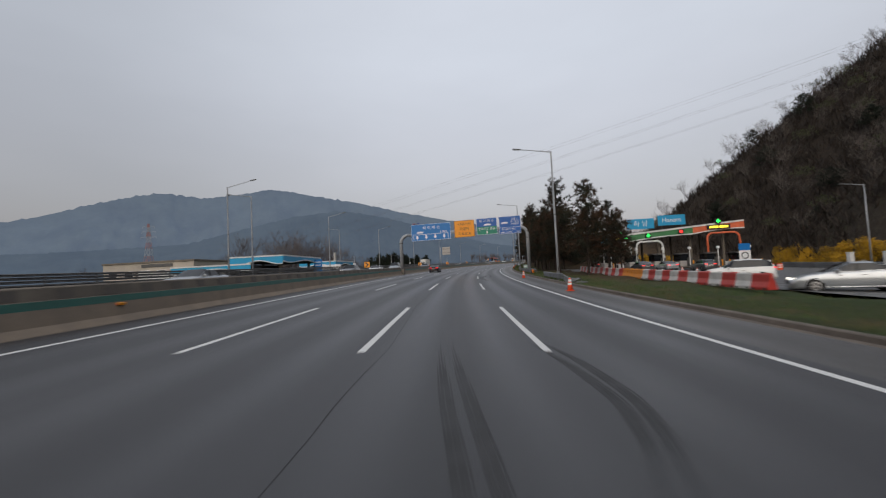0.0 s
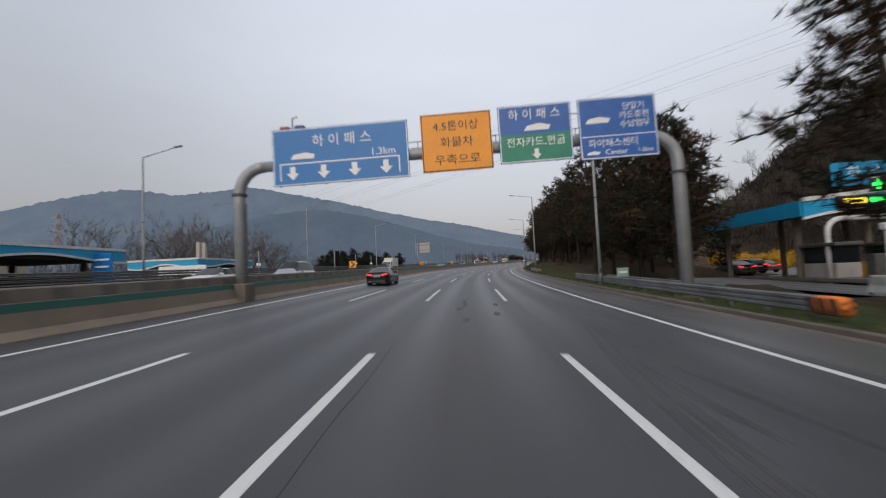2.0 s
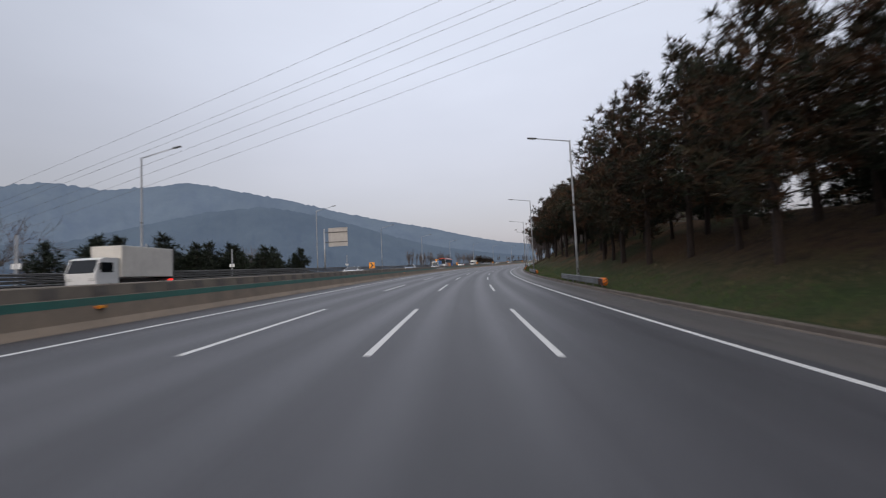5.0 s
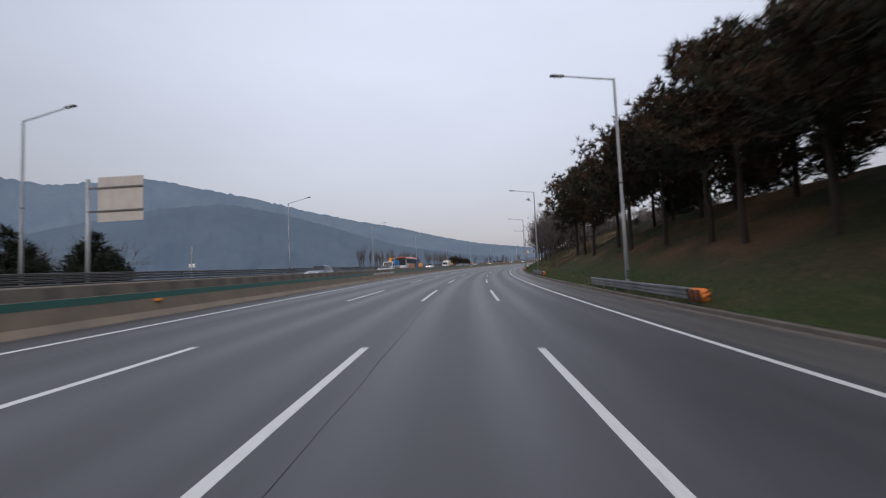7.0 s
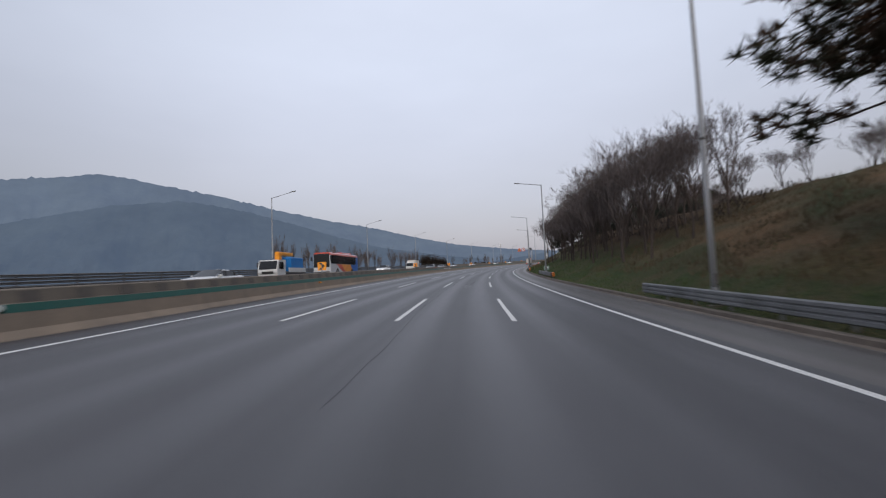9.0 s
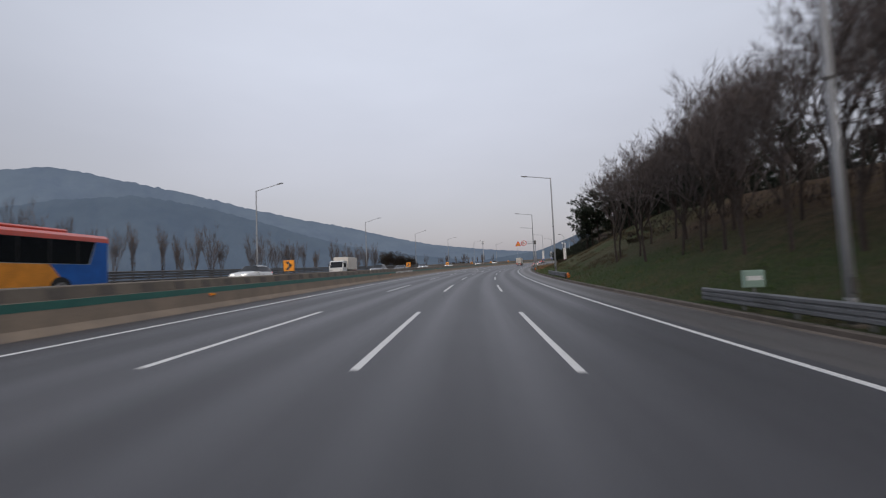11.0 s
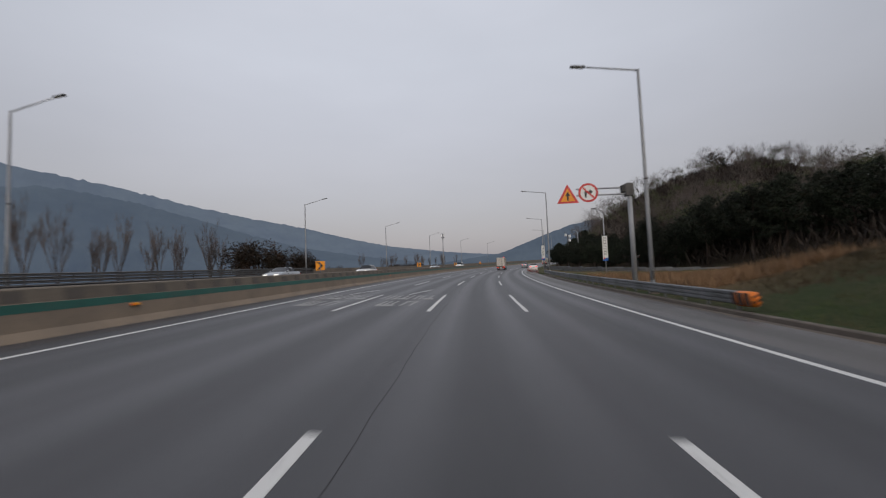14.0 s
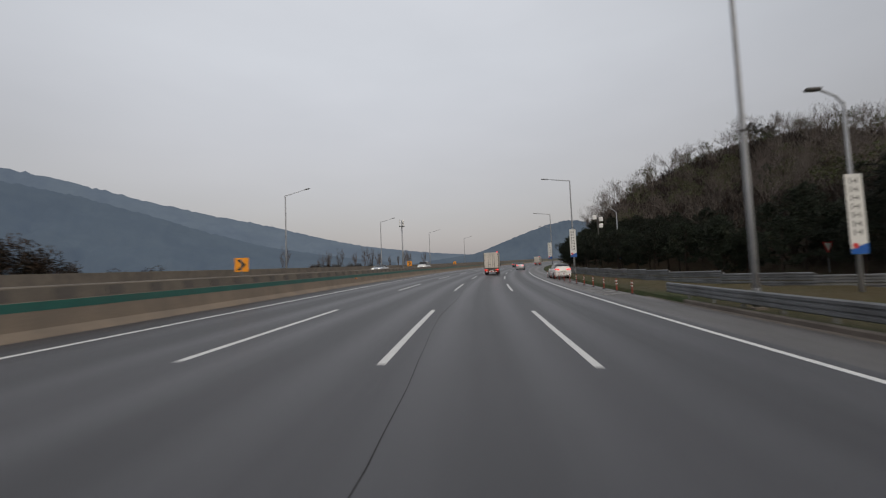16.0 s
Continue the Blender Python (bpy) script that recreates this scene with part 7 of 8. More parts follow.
def twig(verts, faces, rnd, p, end, w):
    """A thin twig as a narrow blade."""
    side = (end - p).orthogonal().normalized()
    side.rotate(Matrix.Rotation(rnd.uniform(0, 6.28), 3, (end - p).normalized()))
    b = len(verts)
    verts.extend((p - side * w, p + side * w, end))
    faces.append((b, b + 1, b + 2))


def pine(seed, high, crown_from, spread, leaf, label, tufts=14, layered=False, cone=False):
    rnd = random.Random(seed)
    ob = thing("pine_tree", label, "tree", "roadside pines")
    tv, tf, lv, lf = [], [], [], []
    lean_x, lean_y = rnd.uniform(-0.6, 0.6), rnd.uniform(-0.5, 0.5)
    spine = [Vector((lean_x * (i / 8) ** 1.6 + rnd.gauss(0, 0.05), lean_y * (i / 8) ** 1.6 + rnd.gauss(0, 0.05), high * i / 8)) for i in range(9)]
    spine[0] = Vector((0, 0, -0.5))
    limb(tv, tf, spine, [0.17 * high / 11 * (1 - 0.86 * i / 8) + 0.015 for i in range(9)], 7)
    n = 34 if not layered else 24
    for i in range(n):
        f = crown_from + (0.99 - crown_from) * (i / (n - 1)) ** 0.9
        z = f * high
        k = min(int(f * 8), 7)
        root = spine[k].lerp(spine[k + 1], f * 8 - k)
        g = (f - crown_from) / (1 - crown_from)
        if cone:
            reach = spread * (0.22 + 0.95 * min(1, g * 5 + 0.45) * (1 - g) ** 0.85) * rnd.uniform(0.6, 1.2)
        else:
            reach = spread * (0.55 + 0.75 * math.sin(math.pi * min(1, g * 0.8 + 0.22))) * (1 - g ** 2.2 * 0.85) * rnd.uniform(0.6, 1.15)
        a = i * 2.4 + rnd.uniform(-0.5, 0.5)
        rise = rnd.uniform(-0.10, 0.30) + 0.55 * g
        way = Vector((math.cos(a), math.sin(a), rise)).normalized()
        pts = [root, root + way * reach * 0.5 + Vector((0, 0, -0.05 * reach)), root + way * reach + Vector((0, 0, 0.12 * reach))]
        limb(tv, tf, pts, (0.05 * high / 11, 0.032, 0.012), 3)
        count = max(5, int(reach * 8.5))
        for c in range(count):
            u = 0.28 + 0.74 * (c + rnd.random()) / count
            base = pts[0].lerp(pts[1], u * 2) if u < 0.5 else pts[1].lerp(pts[2], min(1.1, u * 2 - 1))
            off = Vector((rnd.gauss(0, 0.30), rnd.gauss(0, 0.30), rnd.gauss(0.05, 0.13 if layered else 0.22))) * (0.6 + 0.25 * reach)
            tip_p = base + off
            if c % 4 == 0:
                limb(tv, tf, [base, tip_p], (0.014, 0.006), 3)
            spray(lv, lf, rnd, tip_p, (way + Vector((0, 0, 0.35))).normalized(), rnd.uniform(0.42, 0.72), tufts, True)
    trunk = new("trunk", raw_mesh("trunk", tv, tf, BARK_PINE, True))
    crown = new("crown", raw_mesh("crown", lv, lf, leaf))
    trunk.parent = crown.parent = ob
    return ob


def bare_tree(seed, high, label, group, upright=0.55, depth=5, forks=3, leaf=None, bark=None, trunk=0.36, thick_twig=1.5, stout=0.0095, twigs=None):
    """A leafless tree: trunk forking into limbs and fine twigs."""
    rnd = random.Random(seed)
    ob = thing("bare_tree", label, "tree", group)
    tv, tf, wv, wf, lv, lf = [], [], [], [], [], []

    def grow(p, way, length, radius, level):
        mid = p + way * length * 0.5 + Vector((rnd.gauss(0, 1), rnd.gauss(0, 1), 0)) * length * (0.012 if level < 2 else 0.03)
        end = p + way * length + Vector((rnd.gauss(0, 1), rnd.gauss(0, 1), 0)) * length * 0.035
        thick = level <= 1
        if level >= 4:
            twig(wv, wf, rnd, p, end, max(0.009, radius * thick_twig))
        else:
            limb(tv if thick else wv, tf if thick else wf, [p, mid, end] if level < 3 else [p, end], (radius, radius * 0.8, radius * 0.6) if level < 3 else (radius, radius * 0.45), 5 if thick else 3)
        if leaf and level >= depth - 1:
            spray(lv, lf, rnd, end, way, 0.30, 5)
        if level >= depth:
            return
        for i in range(forks + (2 if level >= 5 else 1 if level == 4 else 0) if level else forks + 2):
            a = rnd.uniform(0, 6.28)
            open_ = rnd.uniform(0.35, 0.85) * (1.15 - upright * 0.5)
            side = way.orthogonal().normalized()
            side.rotate(Matrix.Rotation(a, 3, way))
            v = (way * math.cos(open_) + side * math.sin(open_) + Vector((0, 0, upright * 0.35))).normalized()
            start = p.lerp(end, rnd.uniform(0.55, 1.0) if level else rnd.uniform(0.6, 1.0))
            grow(start, v, length * rnd.uniform(0.58, 0.86), radius * 0.54, level + 1)
    grow(Vector((0, 0, -0.3)), Vector((rnd.gauss(0, 0.05), rnd.gauss(0, 0.05), 1)).normalized(), high * trunk, high * stout, 0)
    bark = bark or BARK_GREY
    for name, v, f, mat in (("trunk", tv, tf, bark), ("twig_crown", wv, wf, twigs or TWIG), ("leaf_crown", lv, lf, leaf)):
        if f:
            o = new(name, raw_mesh(name, v, f, mat, name == "trunk"))
            o.parent = ob
    return ob


def bush(seed, wide, high, leaf, label, group, count=1500, size=0.16, stems=14):
    rnd = random.Random(seed)
    ob = thing("bush", label, "bush", group)
    sv, sf, lv, lf = [], [], [], []
    lobes = [(rnd.uniform(-0.55, 0.55) * wide, rnd.uniform(-0.4, 0.4) * wide, rnd.uniform(0.35, 0.7) * high, rnd.uniform(0.3, 0.5)) for _ in range(7)]
    for i in range(stems):
        a = rnd.uniform(0, 6.28)
        x, y, z, r = rnd.choice(lobes)
        limb(sv, sf, [Vector((rnd.gauss(0, 0.15), rnd.gauss(0, 0.15), -0.2)), Vector((x * 0.5, y * 0.5, z * 0.6)), Vector((x + rnd.gauss(0, 0.3), y + rnd.gauss(0, 0.3), z + 0.3 * high))], (0.035, 0.022, 0.008), 4)
    for i in range(count):
        x, y, z, r = lobes[i % len(lobes)]
        v = Vector((rnd.gauss(0, 1), rnd.gauss(0, 1), rnd.gauss(0, 1))).normalized() * (rnd.random() ** 0.4)
        p = Vector((x + v.x * r * wide, y + v.y * r * wide, max(0.05, z + v.z * r * high)))
        spray(lv, lf, rnd, p, v.normalized() if v.length else Vector((0, 0, 1)), size, 2)
    for name, v, f, mat in (("stem", sv, sf, BARK_GREY), ("foliage", lv, lf, leaf)):
        o = new(name, raw_mesh(name, v, f, mat))
        o.parent = ob
    return ob


def ground_at(s, d):
    return float(land(s, d))


def plant(models, places, rnd, low=0.85, high=1.15, sink=0.1):
    """Sets trees out: the models themselves take the first places, copies the rest."""
    fresh = list(models)
    for s, d in places:
        m = stand(s, d, ground_at(s, d) - sink, rnd.uniform(0, 360), rnd.uniform(low, high))
        if fresh:
            fresh.pop(0).matrix_world = m
        else:
            copy_thing(rnd.choice(models), m)


rnd = random.Random(11)
pines = [pine(i, h, c, w, PINE_LEAF, "tall dark pine with browning needles on the roadside bank", 14, False, True) for i, (h, c, w) in enumerate(((12.6, 0.17, 3.7), (13.4, 0.22, 3.5), (11.6, 0.20, 3.6), (12.4, 0.26, 3.3)))]
edge_pines = [pine(10 + i, h, c, w, PINE_LEAF, "dark pine with a flat umbrella crown on the bank", 19) for i, (h, c, w) in enumerate(((11.6, 0.36, 3.7), (12.4, 0.31, 3.9), (11.0, 0.33, 3.6)))]
places = [(60.5, 17.5), (62, 13.4), (76, 13.0), (78.5, 14.2), (80.5, 15.6), (82.5, 13.4), (84.5, 16.8), (86.5, 14.6), (88.5, 18.4), (90, 13.4), (91.5, 17.5), (95, 13.2), (97, 19.5), (101, 15.5)]
for row, (d0, step, s_from, s_to) in enumerate(((13.4, 4.6, 105, 204), (17.4, 4.8, 104, 226), (22.0, 7.0, 106, 222))):
    s = s_from
    while s < s_to:
        places.append((s + rnd.uniform(-1.2, 1.2), d0 + rnd.uniform(-0.9, 0.9) + (1.6 if row == 0 and s > 165 else 0)))
        s += step
edge_places = [(229.2, 14.5), (224.0, 14.5), (218.2, 14.2), (212.2, 15.2), (206.5, 14.5), (200.5, 15.0), (220.5, 18.5), (214, 19.5)]
edge_places += [(s + rnd.uniform(-0.8, 0.8), 14.8 + rnd.uniform(-0.6, 0.8)) for s in np.arange(168, 198, 4.4)] + [(s + rnd.uniform(-0.8, 0.8), 19.0 + rnd.uniform(-0.8, 1.2)) for s in np.arange(170, 212, 5.0)]
places = [p for p in places if p[0] < 166]
plant(edge_pines, edge_places, rnd, 0.86, 1.02)
plant(pines, places, rnd, 0.83, 1.04)
for s, d, big in ((52.5, 17.5, 0.85), (55.5, 15.8, 0.82), (50.9, 14.7, 0.80), (57.5, 20.5, 0.76), (63.5, 21.5, 0.78)):
    copy_thing(pines[2], stand(s, d, ground_at(s, d) - 0.1, s * 7, big))
young_pine = [pine(15, 5.0, 0.06, 1.9, DARK_PINE_LEAF, "young dark pine under the taller trees", 10, False, True)]
plant(young_pine, [(s + rnd.uniform(-2, 2), 24.0 + rnd.uniform(-2, 3)) for s in np.arange(97, 222, 3.2)], rnd, 0.8, 1.3)

spread_pines = [pine(20 + i, h, c, w, DARK_PINE_LEAF, "spreading dark pine with layered boughs on the bank", 16, True) for i, (h, c, w) in enumerate(((8.6, 0.26, 3.3), (7.8, 0.22, 3.0), (9.2, 0.32, 3.4)))]
places = [(318, 24.5), (322, 22.8), (326, 25.5), (313, 26.5), (309, 24.5), (330, 22.5), (339, 18.5), (335, 21), (341, 25), (330, 25), (345, 29), (336, 29), (325, 29), (331, 33), (321, 34), (343, 36), (327, 39), (316, 39), (336, 41), (311, 33), (306, 38), (320, 45), (330, 48), (342, 46)]
WOOD_EDGE = ((384, 392, 400, 408, 418, 430, 445, 470, 510), (56, 46, 36, 28, 21.5, 16.5, 15.0, 14.0, 13.5))
low_places = []
for s in np.arange(386, 512, 3.4):
    for row in (0.0, 4.0, 8.5):
        low_places.append((s + rnd.uniform(-1.5, 1.5), float(np.interp(s, *WOOD_EDGE)) + row + rnd.uniform(0, 2.5)))
plant(spread_pines, places + [(341, 18.0), (336.5, 19.2)], rnd, 0.85, 1.14)
for s, d in low_places:
    copy_thing(rnd.choice(spread_pines), stand(s, d, ground_at(s, d) - 0.2, rnd.uniform(0, 360), rnd.uniform(0.55, 0.78) * (1.0 if s > 412 else 1.6)))

upright_bare = [bare_tree(40 + i, h, "leafless upright tree with fine brown twigs on the bank", "bare trees on the bank", 0.6, 6, 3, trunk=0.29, thick_twig=2.0, stout=0.0095) for i, h in enumerate((12.0, 11.2, 12.8))]
places = []
for d0, step in ((13.2, 2.8), (15.8, 3.0), (19.0, 3.4)):
    s = 242.0 + d0 * 0.3
    while s < 302:
        places.append((s + rnd.uniform(-0.9, 0.9), d0 + rnd.uniform(-0.8, 0.8)))
        s += step
places = [p for p in places if p[0] > 244]
plant(upright_bare, places, rnd, 0.88, 1.08)
for s in np.arange(206, 312, 2.6):
    d = 26.5 + rnd.uniform(-2, 3)
    copy_thing(rnd.choice(upright_bare), stand(s + rnd.uniform(-2, 2), d, ground_at(s, d) - 0.3, rnd.uniform(0, 360), rnd.uniform(0.26, 0.42) * (1.35 if s > 244 else 1.0)))

def woodland(name, models, places, label, low, high):
    """Far trees that nobody could count, joined into one mesh a material."""
    packs = {}
    for s, d in places:
        model = rnd.choice(models)
        m = np.array(stand(s, d, ground_at(s, d) - 0.2, rnd.uniform(0, 360), rnd.uniform(low, high)))
        for child in model.children:
            me = child.data
            co = np.empty(len(me.vertices) * 3)
            me.vertices.foreach_get("co", co)
            co = co.reshape(-1, 3) @ m[:3, :3].T + m[:3, 3]
            packs.setdefault(me.materials[0], []).append((co, me))
    root = thing(name, label, "woodland", "", "stuff")
    for mat, items in packs.items():
        verts, faces, base = [], [], 0
        for co, me in items:
            verts.append(co)
            faces.extend(tuple(v + base for v in p.vertices) for p in me.polygons)
            base += len(co)
        o = new("woodland_trees", raw_mesh("woodland_trees", np.concatenate(verts).tolist(), faces, mat))
        o.parent = root
        tagged(o, "", "", "", "stuff")
    for model in models:
        for child in list(model.children):
            bpy.data.objects.remove(child)
        bpy.data.objects.remove(model)


# lighter copy of the twig colour, with aerial haze mixed in
HAZED_TWIG = surface("hazed_hillside_twigs", (0.125, 0.104, 0.092), (0.085, 0.070, 0.062), 6.0, rough=0.95, relief=0)
hill_bare = [bare_tree(60 + i, h, "leafless tree", "", 0.45, 5, 3, thick_twig=2.6, twigs=HAZED_TWIG) for i, h in enumerate((8.5, 9.5, 7.6))]
hill_bare += [bare_tree(70, 7.5, "tree in first leaf", "", 0.3, 4, 3, SPRING_LEAF, twigs=HAZED_TWIG)]
places = []
while len(places) < 230:
    s, d = rnd.uniform(76, 250), rnd.uniform(50, 160)
    if d > np.interp(s, KEY_S, HILL_FOOT) + 3:
        places.append((s, d))
while len(places) < 640:
    s, d = rnd.uniform(362, 610), rnd.uniform(22, 108)
    if d > np.interp(s, KEY_S, HILL_FOOT) + 7 and d > np.interp(s, *WOOD_EDGE) + 8:
        places.append((s, d))
woodland("hillside_woodland", hill_bare, places, "leafless grey-brown woodland covering the hillsides", 0.8, 1.3)
places = [(rnd.uniform(100, 190), rnd.uniform(70, 110)) for _ in range(8)] + [(rnd.uniform(400, 560), rnd.uniform(50, 90)) for _ in range(5)]
for s, d in places:
    copy_thing(rnd.choice(spread_pines), stand(s, d, ground_at(s, d) - 0.2, rnd.uniform(0, 360), rnd.uniform(0.7, 1.0)))

# brushwood that covers the hillsides
bv, bf = [], []
for _ in range(17000):
    if rnd.random() < 0.5:
        s, d = rnd.uniform(74, 255), rnd.uniform(50, 150)
    else:
        s, d = rnd.uniform(355, 600), rnd.uniform(20, 108)
    if d < np.interp(s, KEY_S, HILL_FOOT) + 1:
        continue
    p = spot(s, d, ground_at(s, d) - 0.1)
    for _ in range(6):
        way = Vector((rnd.gauss(0, 0.5), rnd.gauss(0, 0.5), 1)).normalized()
        hgt = rnd.uniform(1.2, 3.4)
        q = p + Vector((rnd.gauss(0, 0.5), rnd.gauss(0, 0.5), 0))
        w = Vector((rnd.gauss(0, 1), rnd.gauss(0, 1), 0)).normalized() * 0.055
        b = len(bv)
        bv.extend((q, q + way * hgt * 0.6 + w * 2.2, q + way * hgt, q + way * hgt * 0.6 - w * 2.2))
        bf.append((b, b + 1, b + 2, b + 3))
for _ in range(800):
    s, d = rnd.uniform(246, 316), 17.5 + abs(rnd.gauss(0, 4.5))
    if d > 30 or noise.noise(Vector((s * 0.2, d * 0.3, 4))) < -0.2:
        continue
    p = spot(s, d, ground_at(s, d) - 0.1)
    for _ in range(7):
        way = Vector((rnd.gauss(0, 0.5), rnd.gauss(0, 0.5), 1)).normalized()
        hgt = rnd.uniform(0.2, 0.9)
        q = p + Vector((rnd.gauss(0, 0.35), rnd.gauss(0, 0.35), 0))
        w = Vector((rnd.gauss(0, 1), rnd.gauss(0, 1), 0)).normalized() * 0.03
        b = len(bv)
        bv.extend((q, q + way * hgt * 0.6 + w, q + way * hgt, q + way * hgt * 0.6 - w))
        bf.append((b, b + 1, b + 2, b + 3))
BRUSH = leaf_material("winter_brushwood", (0.023, 0.018, 0.015), (0.050, 0.039, 0.032), (0.044, 0.030, 0.022), 0.4)
tagged(new("brushwood", raw_mesh("brushwood", bv, bf, BRUSH)), "brown leafless brushwood covering the hillsides", "brushwood", "", "stuff")

# trees and shrubs beyond the oncoming lanes
valley_bare = [bare_tree(80 + i, h, "leafless dark tree in the valley beyond the road", "bare trees in the valley", 0.4, 5, 3, thick_twig=2.4, stout=0.0125) for i, h in enumerate((11.0, 10.0))]
places = [(149, -69), (154, -71), (160, -70), (164, -71.5), (170, -69), (141, -72), (134, -70), (126, -74), (245, -76), (118, -70), (122, -66), (130, -66), (137, -67), (145, -66), (151, -65), (157, -66), (128, -62), (166, -66), (174, -70), (140, -63)]
plant(valley_bare, places, rnd, 1.15, 1.4)
places = [(rnd.uniform(108, 235), -rnd.uniform(56, 84)) for _ in range(52)] + [(rnd.uniform(130, 190), -rnd.uniform(95, 150)) for _ in range(16)]
for s, d in places:
    copy_thing(rnd.choice(valley_bare), stand(s, d, ground_at(s, d) - 0.1, rnd.uniform(0, 360), rnd.uniform(0.6, 0.85)))
poplars = [bare_tree(90 + i, h, "slender leafless poplar with a narrow crown", "poplars in the valley", 1.5, 5, 3, thick_twig=3.0) for i, h in enumerate((10.5, 9.5))]
places = [(s + rnd.uniform(-1.5, 1.5), -rnd.uniform(38, 48)) for s in np.arange(297, 402, 2.6)] + [(s + rnd.uniform(-2, 2), -rnd.uniform(40, 60)) for s in np.arange(484, 560, 5.0)]
plant(poplars, places, rnd, 0.78, 1.05)
valley_pine = [pine(95, 6.5, 0.12, 1.9, DARK_PINE_LEAF, "small dark conifer beyond the oncoming lanes", 12)]
places = [(rnd.uniform(160, 214), -rnd.uniform(40, 56)) for _ in range(38)] + [(225 + i * 2.6, -58 - i) for i in range(5)]
plant(valley_pine, places, rnd, 0.75, 1.3)
dark_bush = [bush(100 + i, 2.4, 3.4, BUSH_LEAF, "dark reddish-brown evergreen bush beyond the parapet", "dark bushes", 1900, 0.24) for i in range(2)]
places = [(399.5, -35), (402.0, -36.5), (397, -36.5), (404.5, -34.5), (394.5, -38.5), (407.5, -35), (410.0, -34), (412.5, -34.5), (416.5, -33.5), (421, -34)] + [(s + rnd.uniform(-1.5, 1.5), -rnd.uniform(33, 37)) for s in np.arange(456, 486, 4)]
for i, (s, d) in enumerate(places):
    m = stand(s, d, -0.2 if s < 412 else -0.9, rnd.uniform(0, 360), float(np.interp(s, (400, 404, 408, 412, 417, 440), (1.3, 1.12, 0.95, 0.7, 0.5, 0.6))) * rnd.uniform(0.92, 1.08))
    if i < 2:
        dark_bush[i].matrix_world = m
    else:
        copy_thing(rnd.choice(dark_bush), m)
forsythia = [bush(110 + i, 2.2, 2.7, FORSYTHIA, "blooming yellow forsythia hedge at the foot of the hill", "forsythia bushes", 1000, 0.26) for i in range(2)]
places = [(64 + i * 1.35 + rnd.uniform(-0.5, 0.5), float(np.interp(64 + i * 1.35, KEY_S, HILL_FOOT)) + 0.6 + rnd.uniform(-1.0, 1.4)) for i in range(32)] + [(134 + i * 1.5 + rnd.uniform(-0.6, 0.6), 49.0 + rnd.uniform(-2, 2)) for i in range(9)] + [(124 + i * 1.7, 50.0 + rnd.uniform(-2, 2)) for i in range(4)]
plant(forsythia, places, rnd, 0.8, 1.3, 0.2)

# low scrub on the grassy slope
scrub = [bush(120 + i, 1.3, 0.8, SCRUB_LEAF, "low brownish scrub on the grassy slope", "scrub on the slope", 420, 0.20, 8) for i in range(2)]
places = [(s + rnd.uniform(-2, 2), 12.5 + rnd.uniform(0, 7.5)) for s in np.arange(304, 347, 2.1)] + [(s + rnd.uniform(-1, 1), 16 + rnd.uniform(-1.5, 2)) for s in np.arange(330, 350, 1.8)]
plant(scrub, places, rnd, 0.4, 1.0, 0.1)

# grass on the verge and dry reeds before the ramp
GRASS = leaf_material("verge_grass", (0.031, 0.058, 0.018), (0.076, 0.110, 0.036), (0.11, 0.088, 0.046), 0.4)
REED = leaf_material("dry_reeds", (0.20, 0.115, 0.06), (0.33, 0.21, 0.12), (0.13, 0.085, 0.05), 0.3)


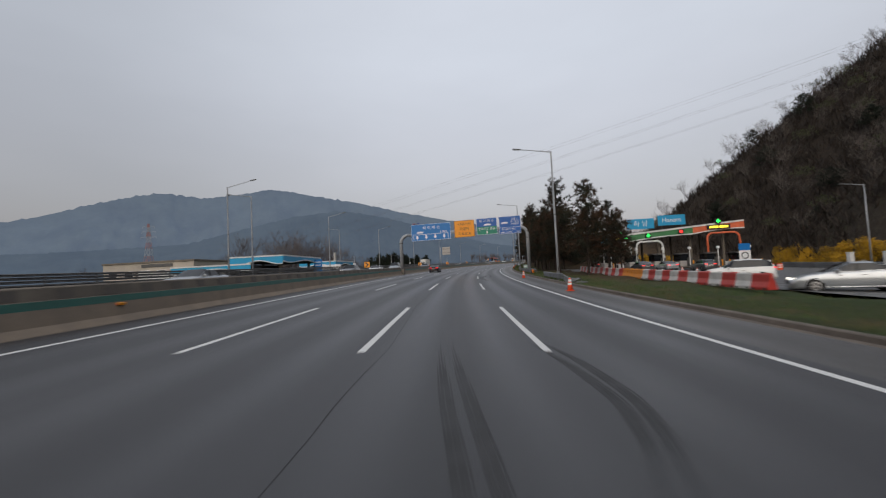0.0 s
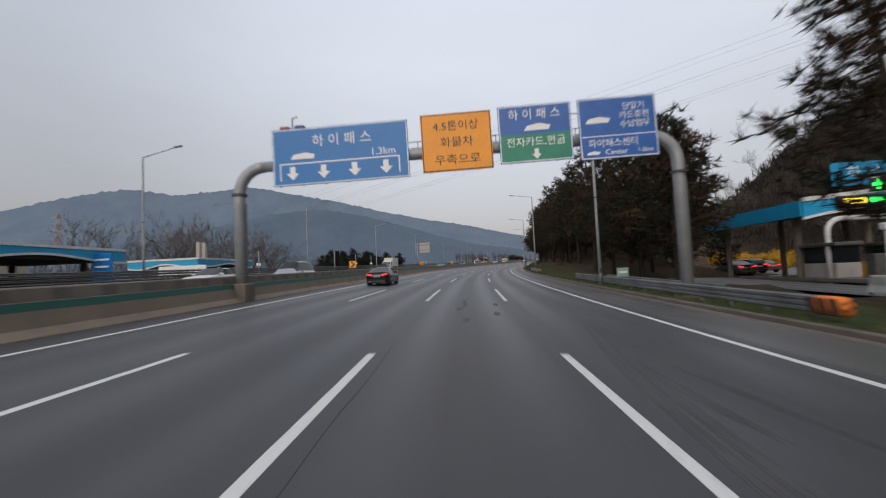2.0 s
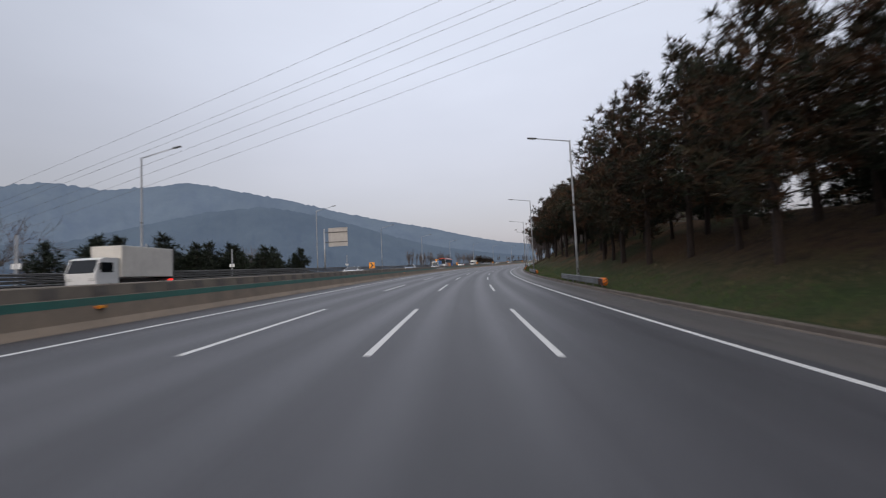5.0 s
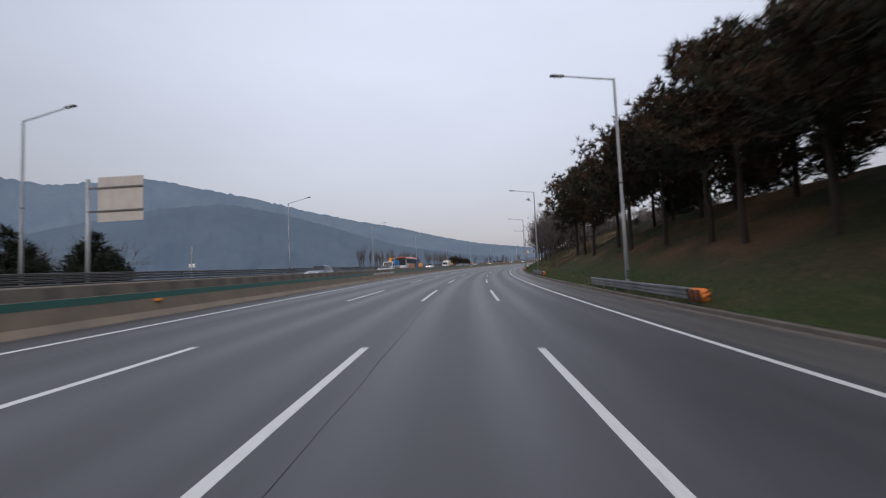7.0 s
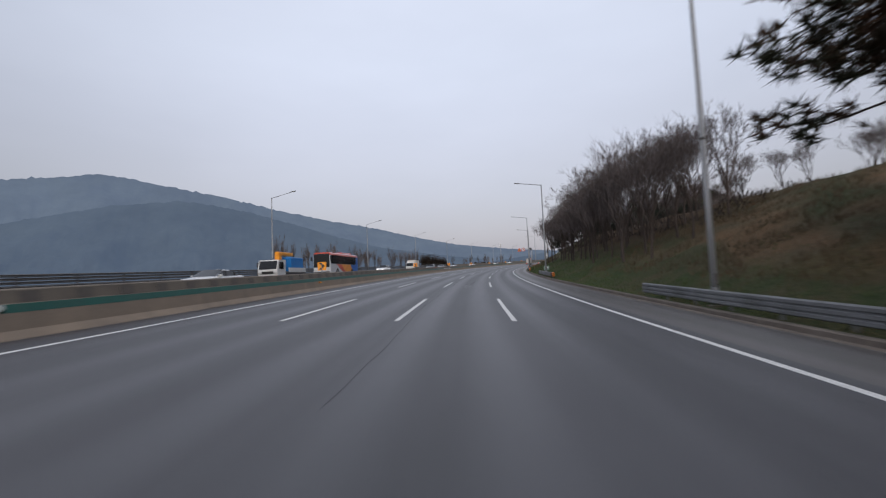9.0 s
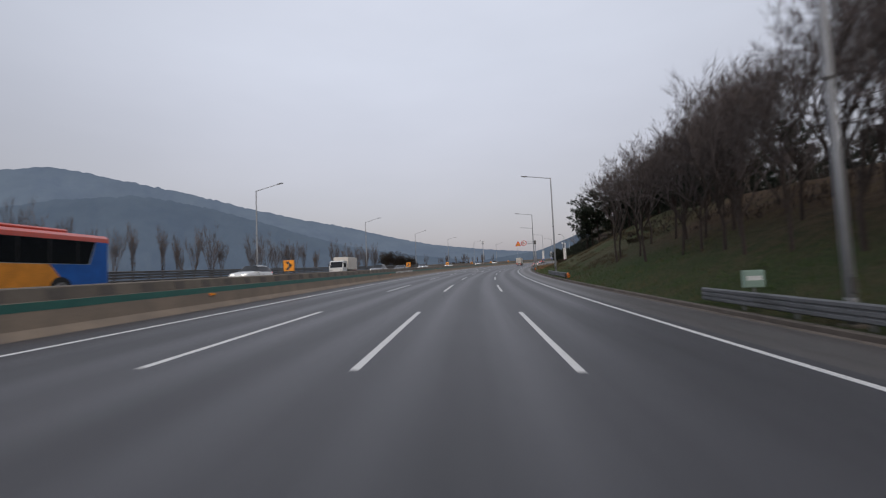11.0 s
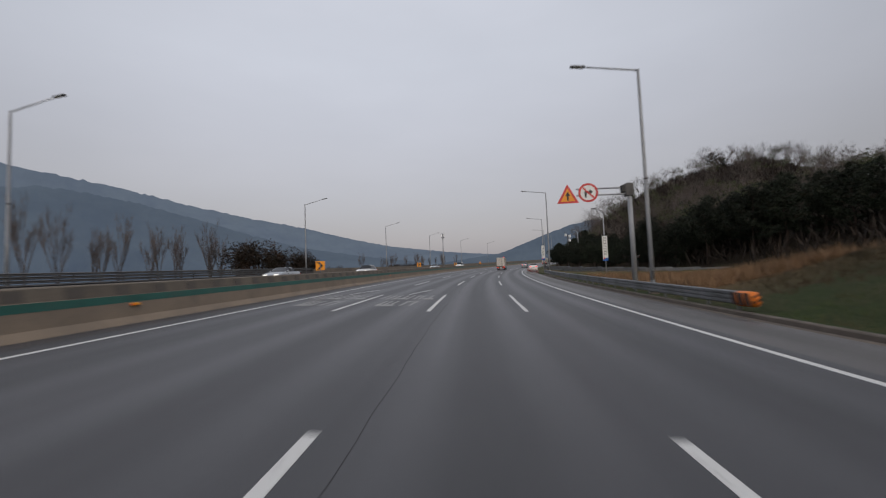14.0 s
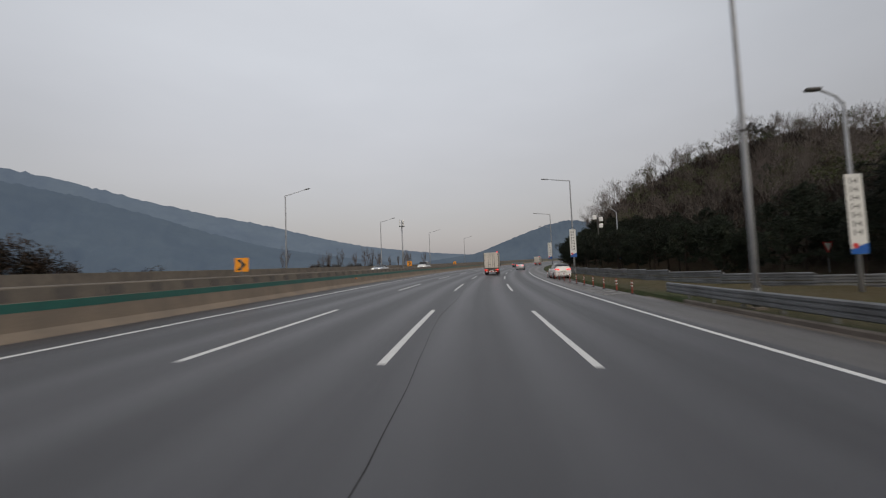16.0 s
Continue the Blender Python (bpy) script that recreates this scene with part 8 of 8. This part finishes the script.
def blades(name, count, area, tall, mat, label, keep=None):
    v, f = [], []
    r = random.Random(count)
    while len(f) < count:
        s, d = area(r)
        if keep and not keep(s, d):
            continue
        p = spot(s, d, ground_at(s, d) - 0.03)
        for _ in range(3):
            h = r.uniform(*tall)
            way = Vector((r.gauss(0, 0.35), r.gauss(0, 0.35), 1)).normalized()
            w = Vector((r.gauss(0, 1), r.gauss(0, 1), 0)).normalized() * (0.012 + 0.02 * h)
            q = p + Vector((r.gauss(0, 0.07), r.gauss(0, 0.07), 0))
            b = len(v)
            v.extend((q - w, q + w, q + way * h))
            f.append((b, b + 1, b + 2))
    tagged(new(name, raw_mesh(name, v, f, mat)), label, "grass", "", "stuff")


blades("verge_grass", 66000, lambda r: (r.uniform(-2, 346), 8.8 + abs(r.gauss(0, 3.2))), (0.08, 0.26), GRASS, "short green spring grass on the verge", lambda s, d: d < 22 and not (s < 90 and d > 15.6) and not (96 < s < 205 and d > 10.5 + abs(math.sin(s * 0.9)) * 0.9) and not (s > 298 and d > 11.5 and (s * 7.3) % 1 > 0.25) and not (205 < s < 252 and d > 10.8 and (s * 5.7) % 1 > 0.2))
blades("dry_reeds", 30000, lambda r: (r.uniform(353, 377), r.uniform(10.2, 26)), (0.35, 0.95), REED, "tall dry tan reeds beside the guard rail", lambda s, d: d < 26 - max(0, s - 384) * 1.2)
DEAD_GRASS = leaf_material("dead_grass", (0.060, 0.050, 0.028), (0.15, 0.12, 0.072), (0.10, 0.062, 0.036), 0.4)
blades("dead_grass", 15000, lambda r: (r.uniform(222, 256), r.uniform(11.0, 23)), (0.12, 0.42), DEAD_GRASS, "dead straw-coloured grass on the upper bank", lambda s, d: noise.noise(Vector((s * 0.35, d * 0.35, 2))) > -0.15)
blades("dead_grass", 21000, lambda r: (r.uniform(300, 352), r.uniform(10.6, 24)), (0.10, 0.36), DEAD_GRASS, "dead straw-coloured grass among green on the slope", lambda s, d: noise.noise(Vector((s * 0.25, d * 0.35, 5))) > 0.0)
blades("verge_grass", 9000, lambda r: (r.uniform(374, 404), r.uniform(9.6, 24)), (0.12, 0.35), GRASS, "rough green grass beside the merging ramp", lambda s, d: d < 24 - max(0, s - 384) * 0.8)
blades("dead_grass", 12000, lambda r: (r.uniform(100, 215), r.uniform(11.2, 20)), (0.08, 0.26), DEAD_GRASS, "dead grass under the roadside pines", lambda s, d: noise.noise(Vector((s * 0.3, d * 0.4, 8))) > 0.05)
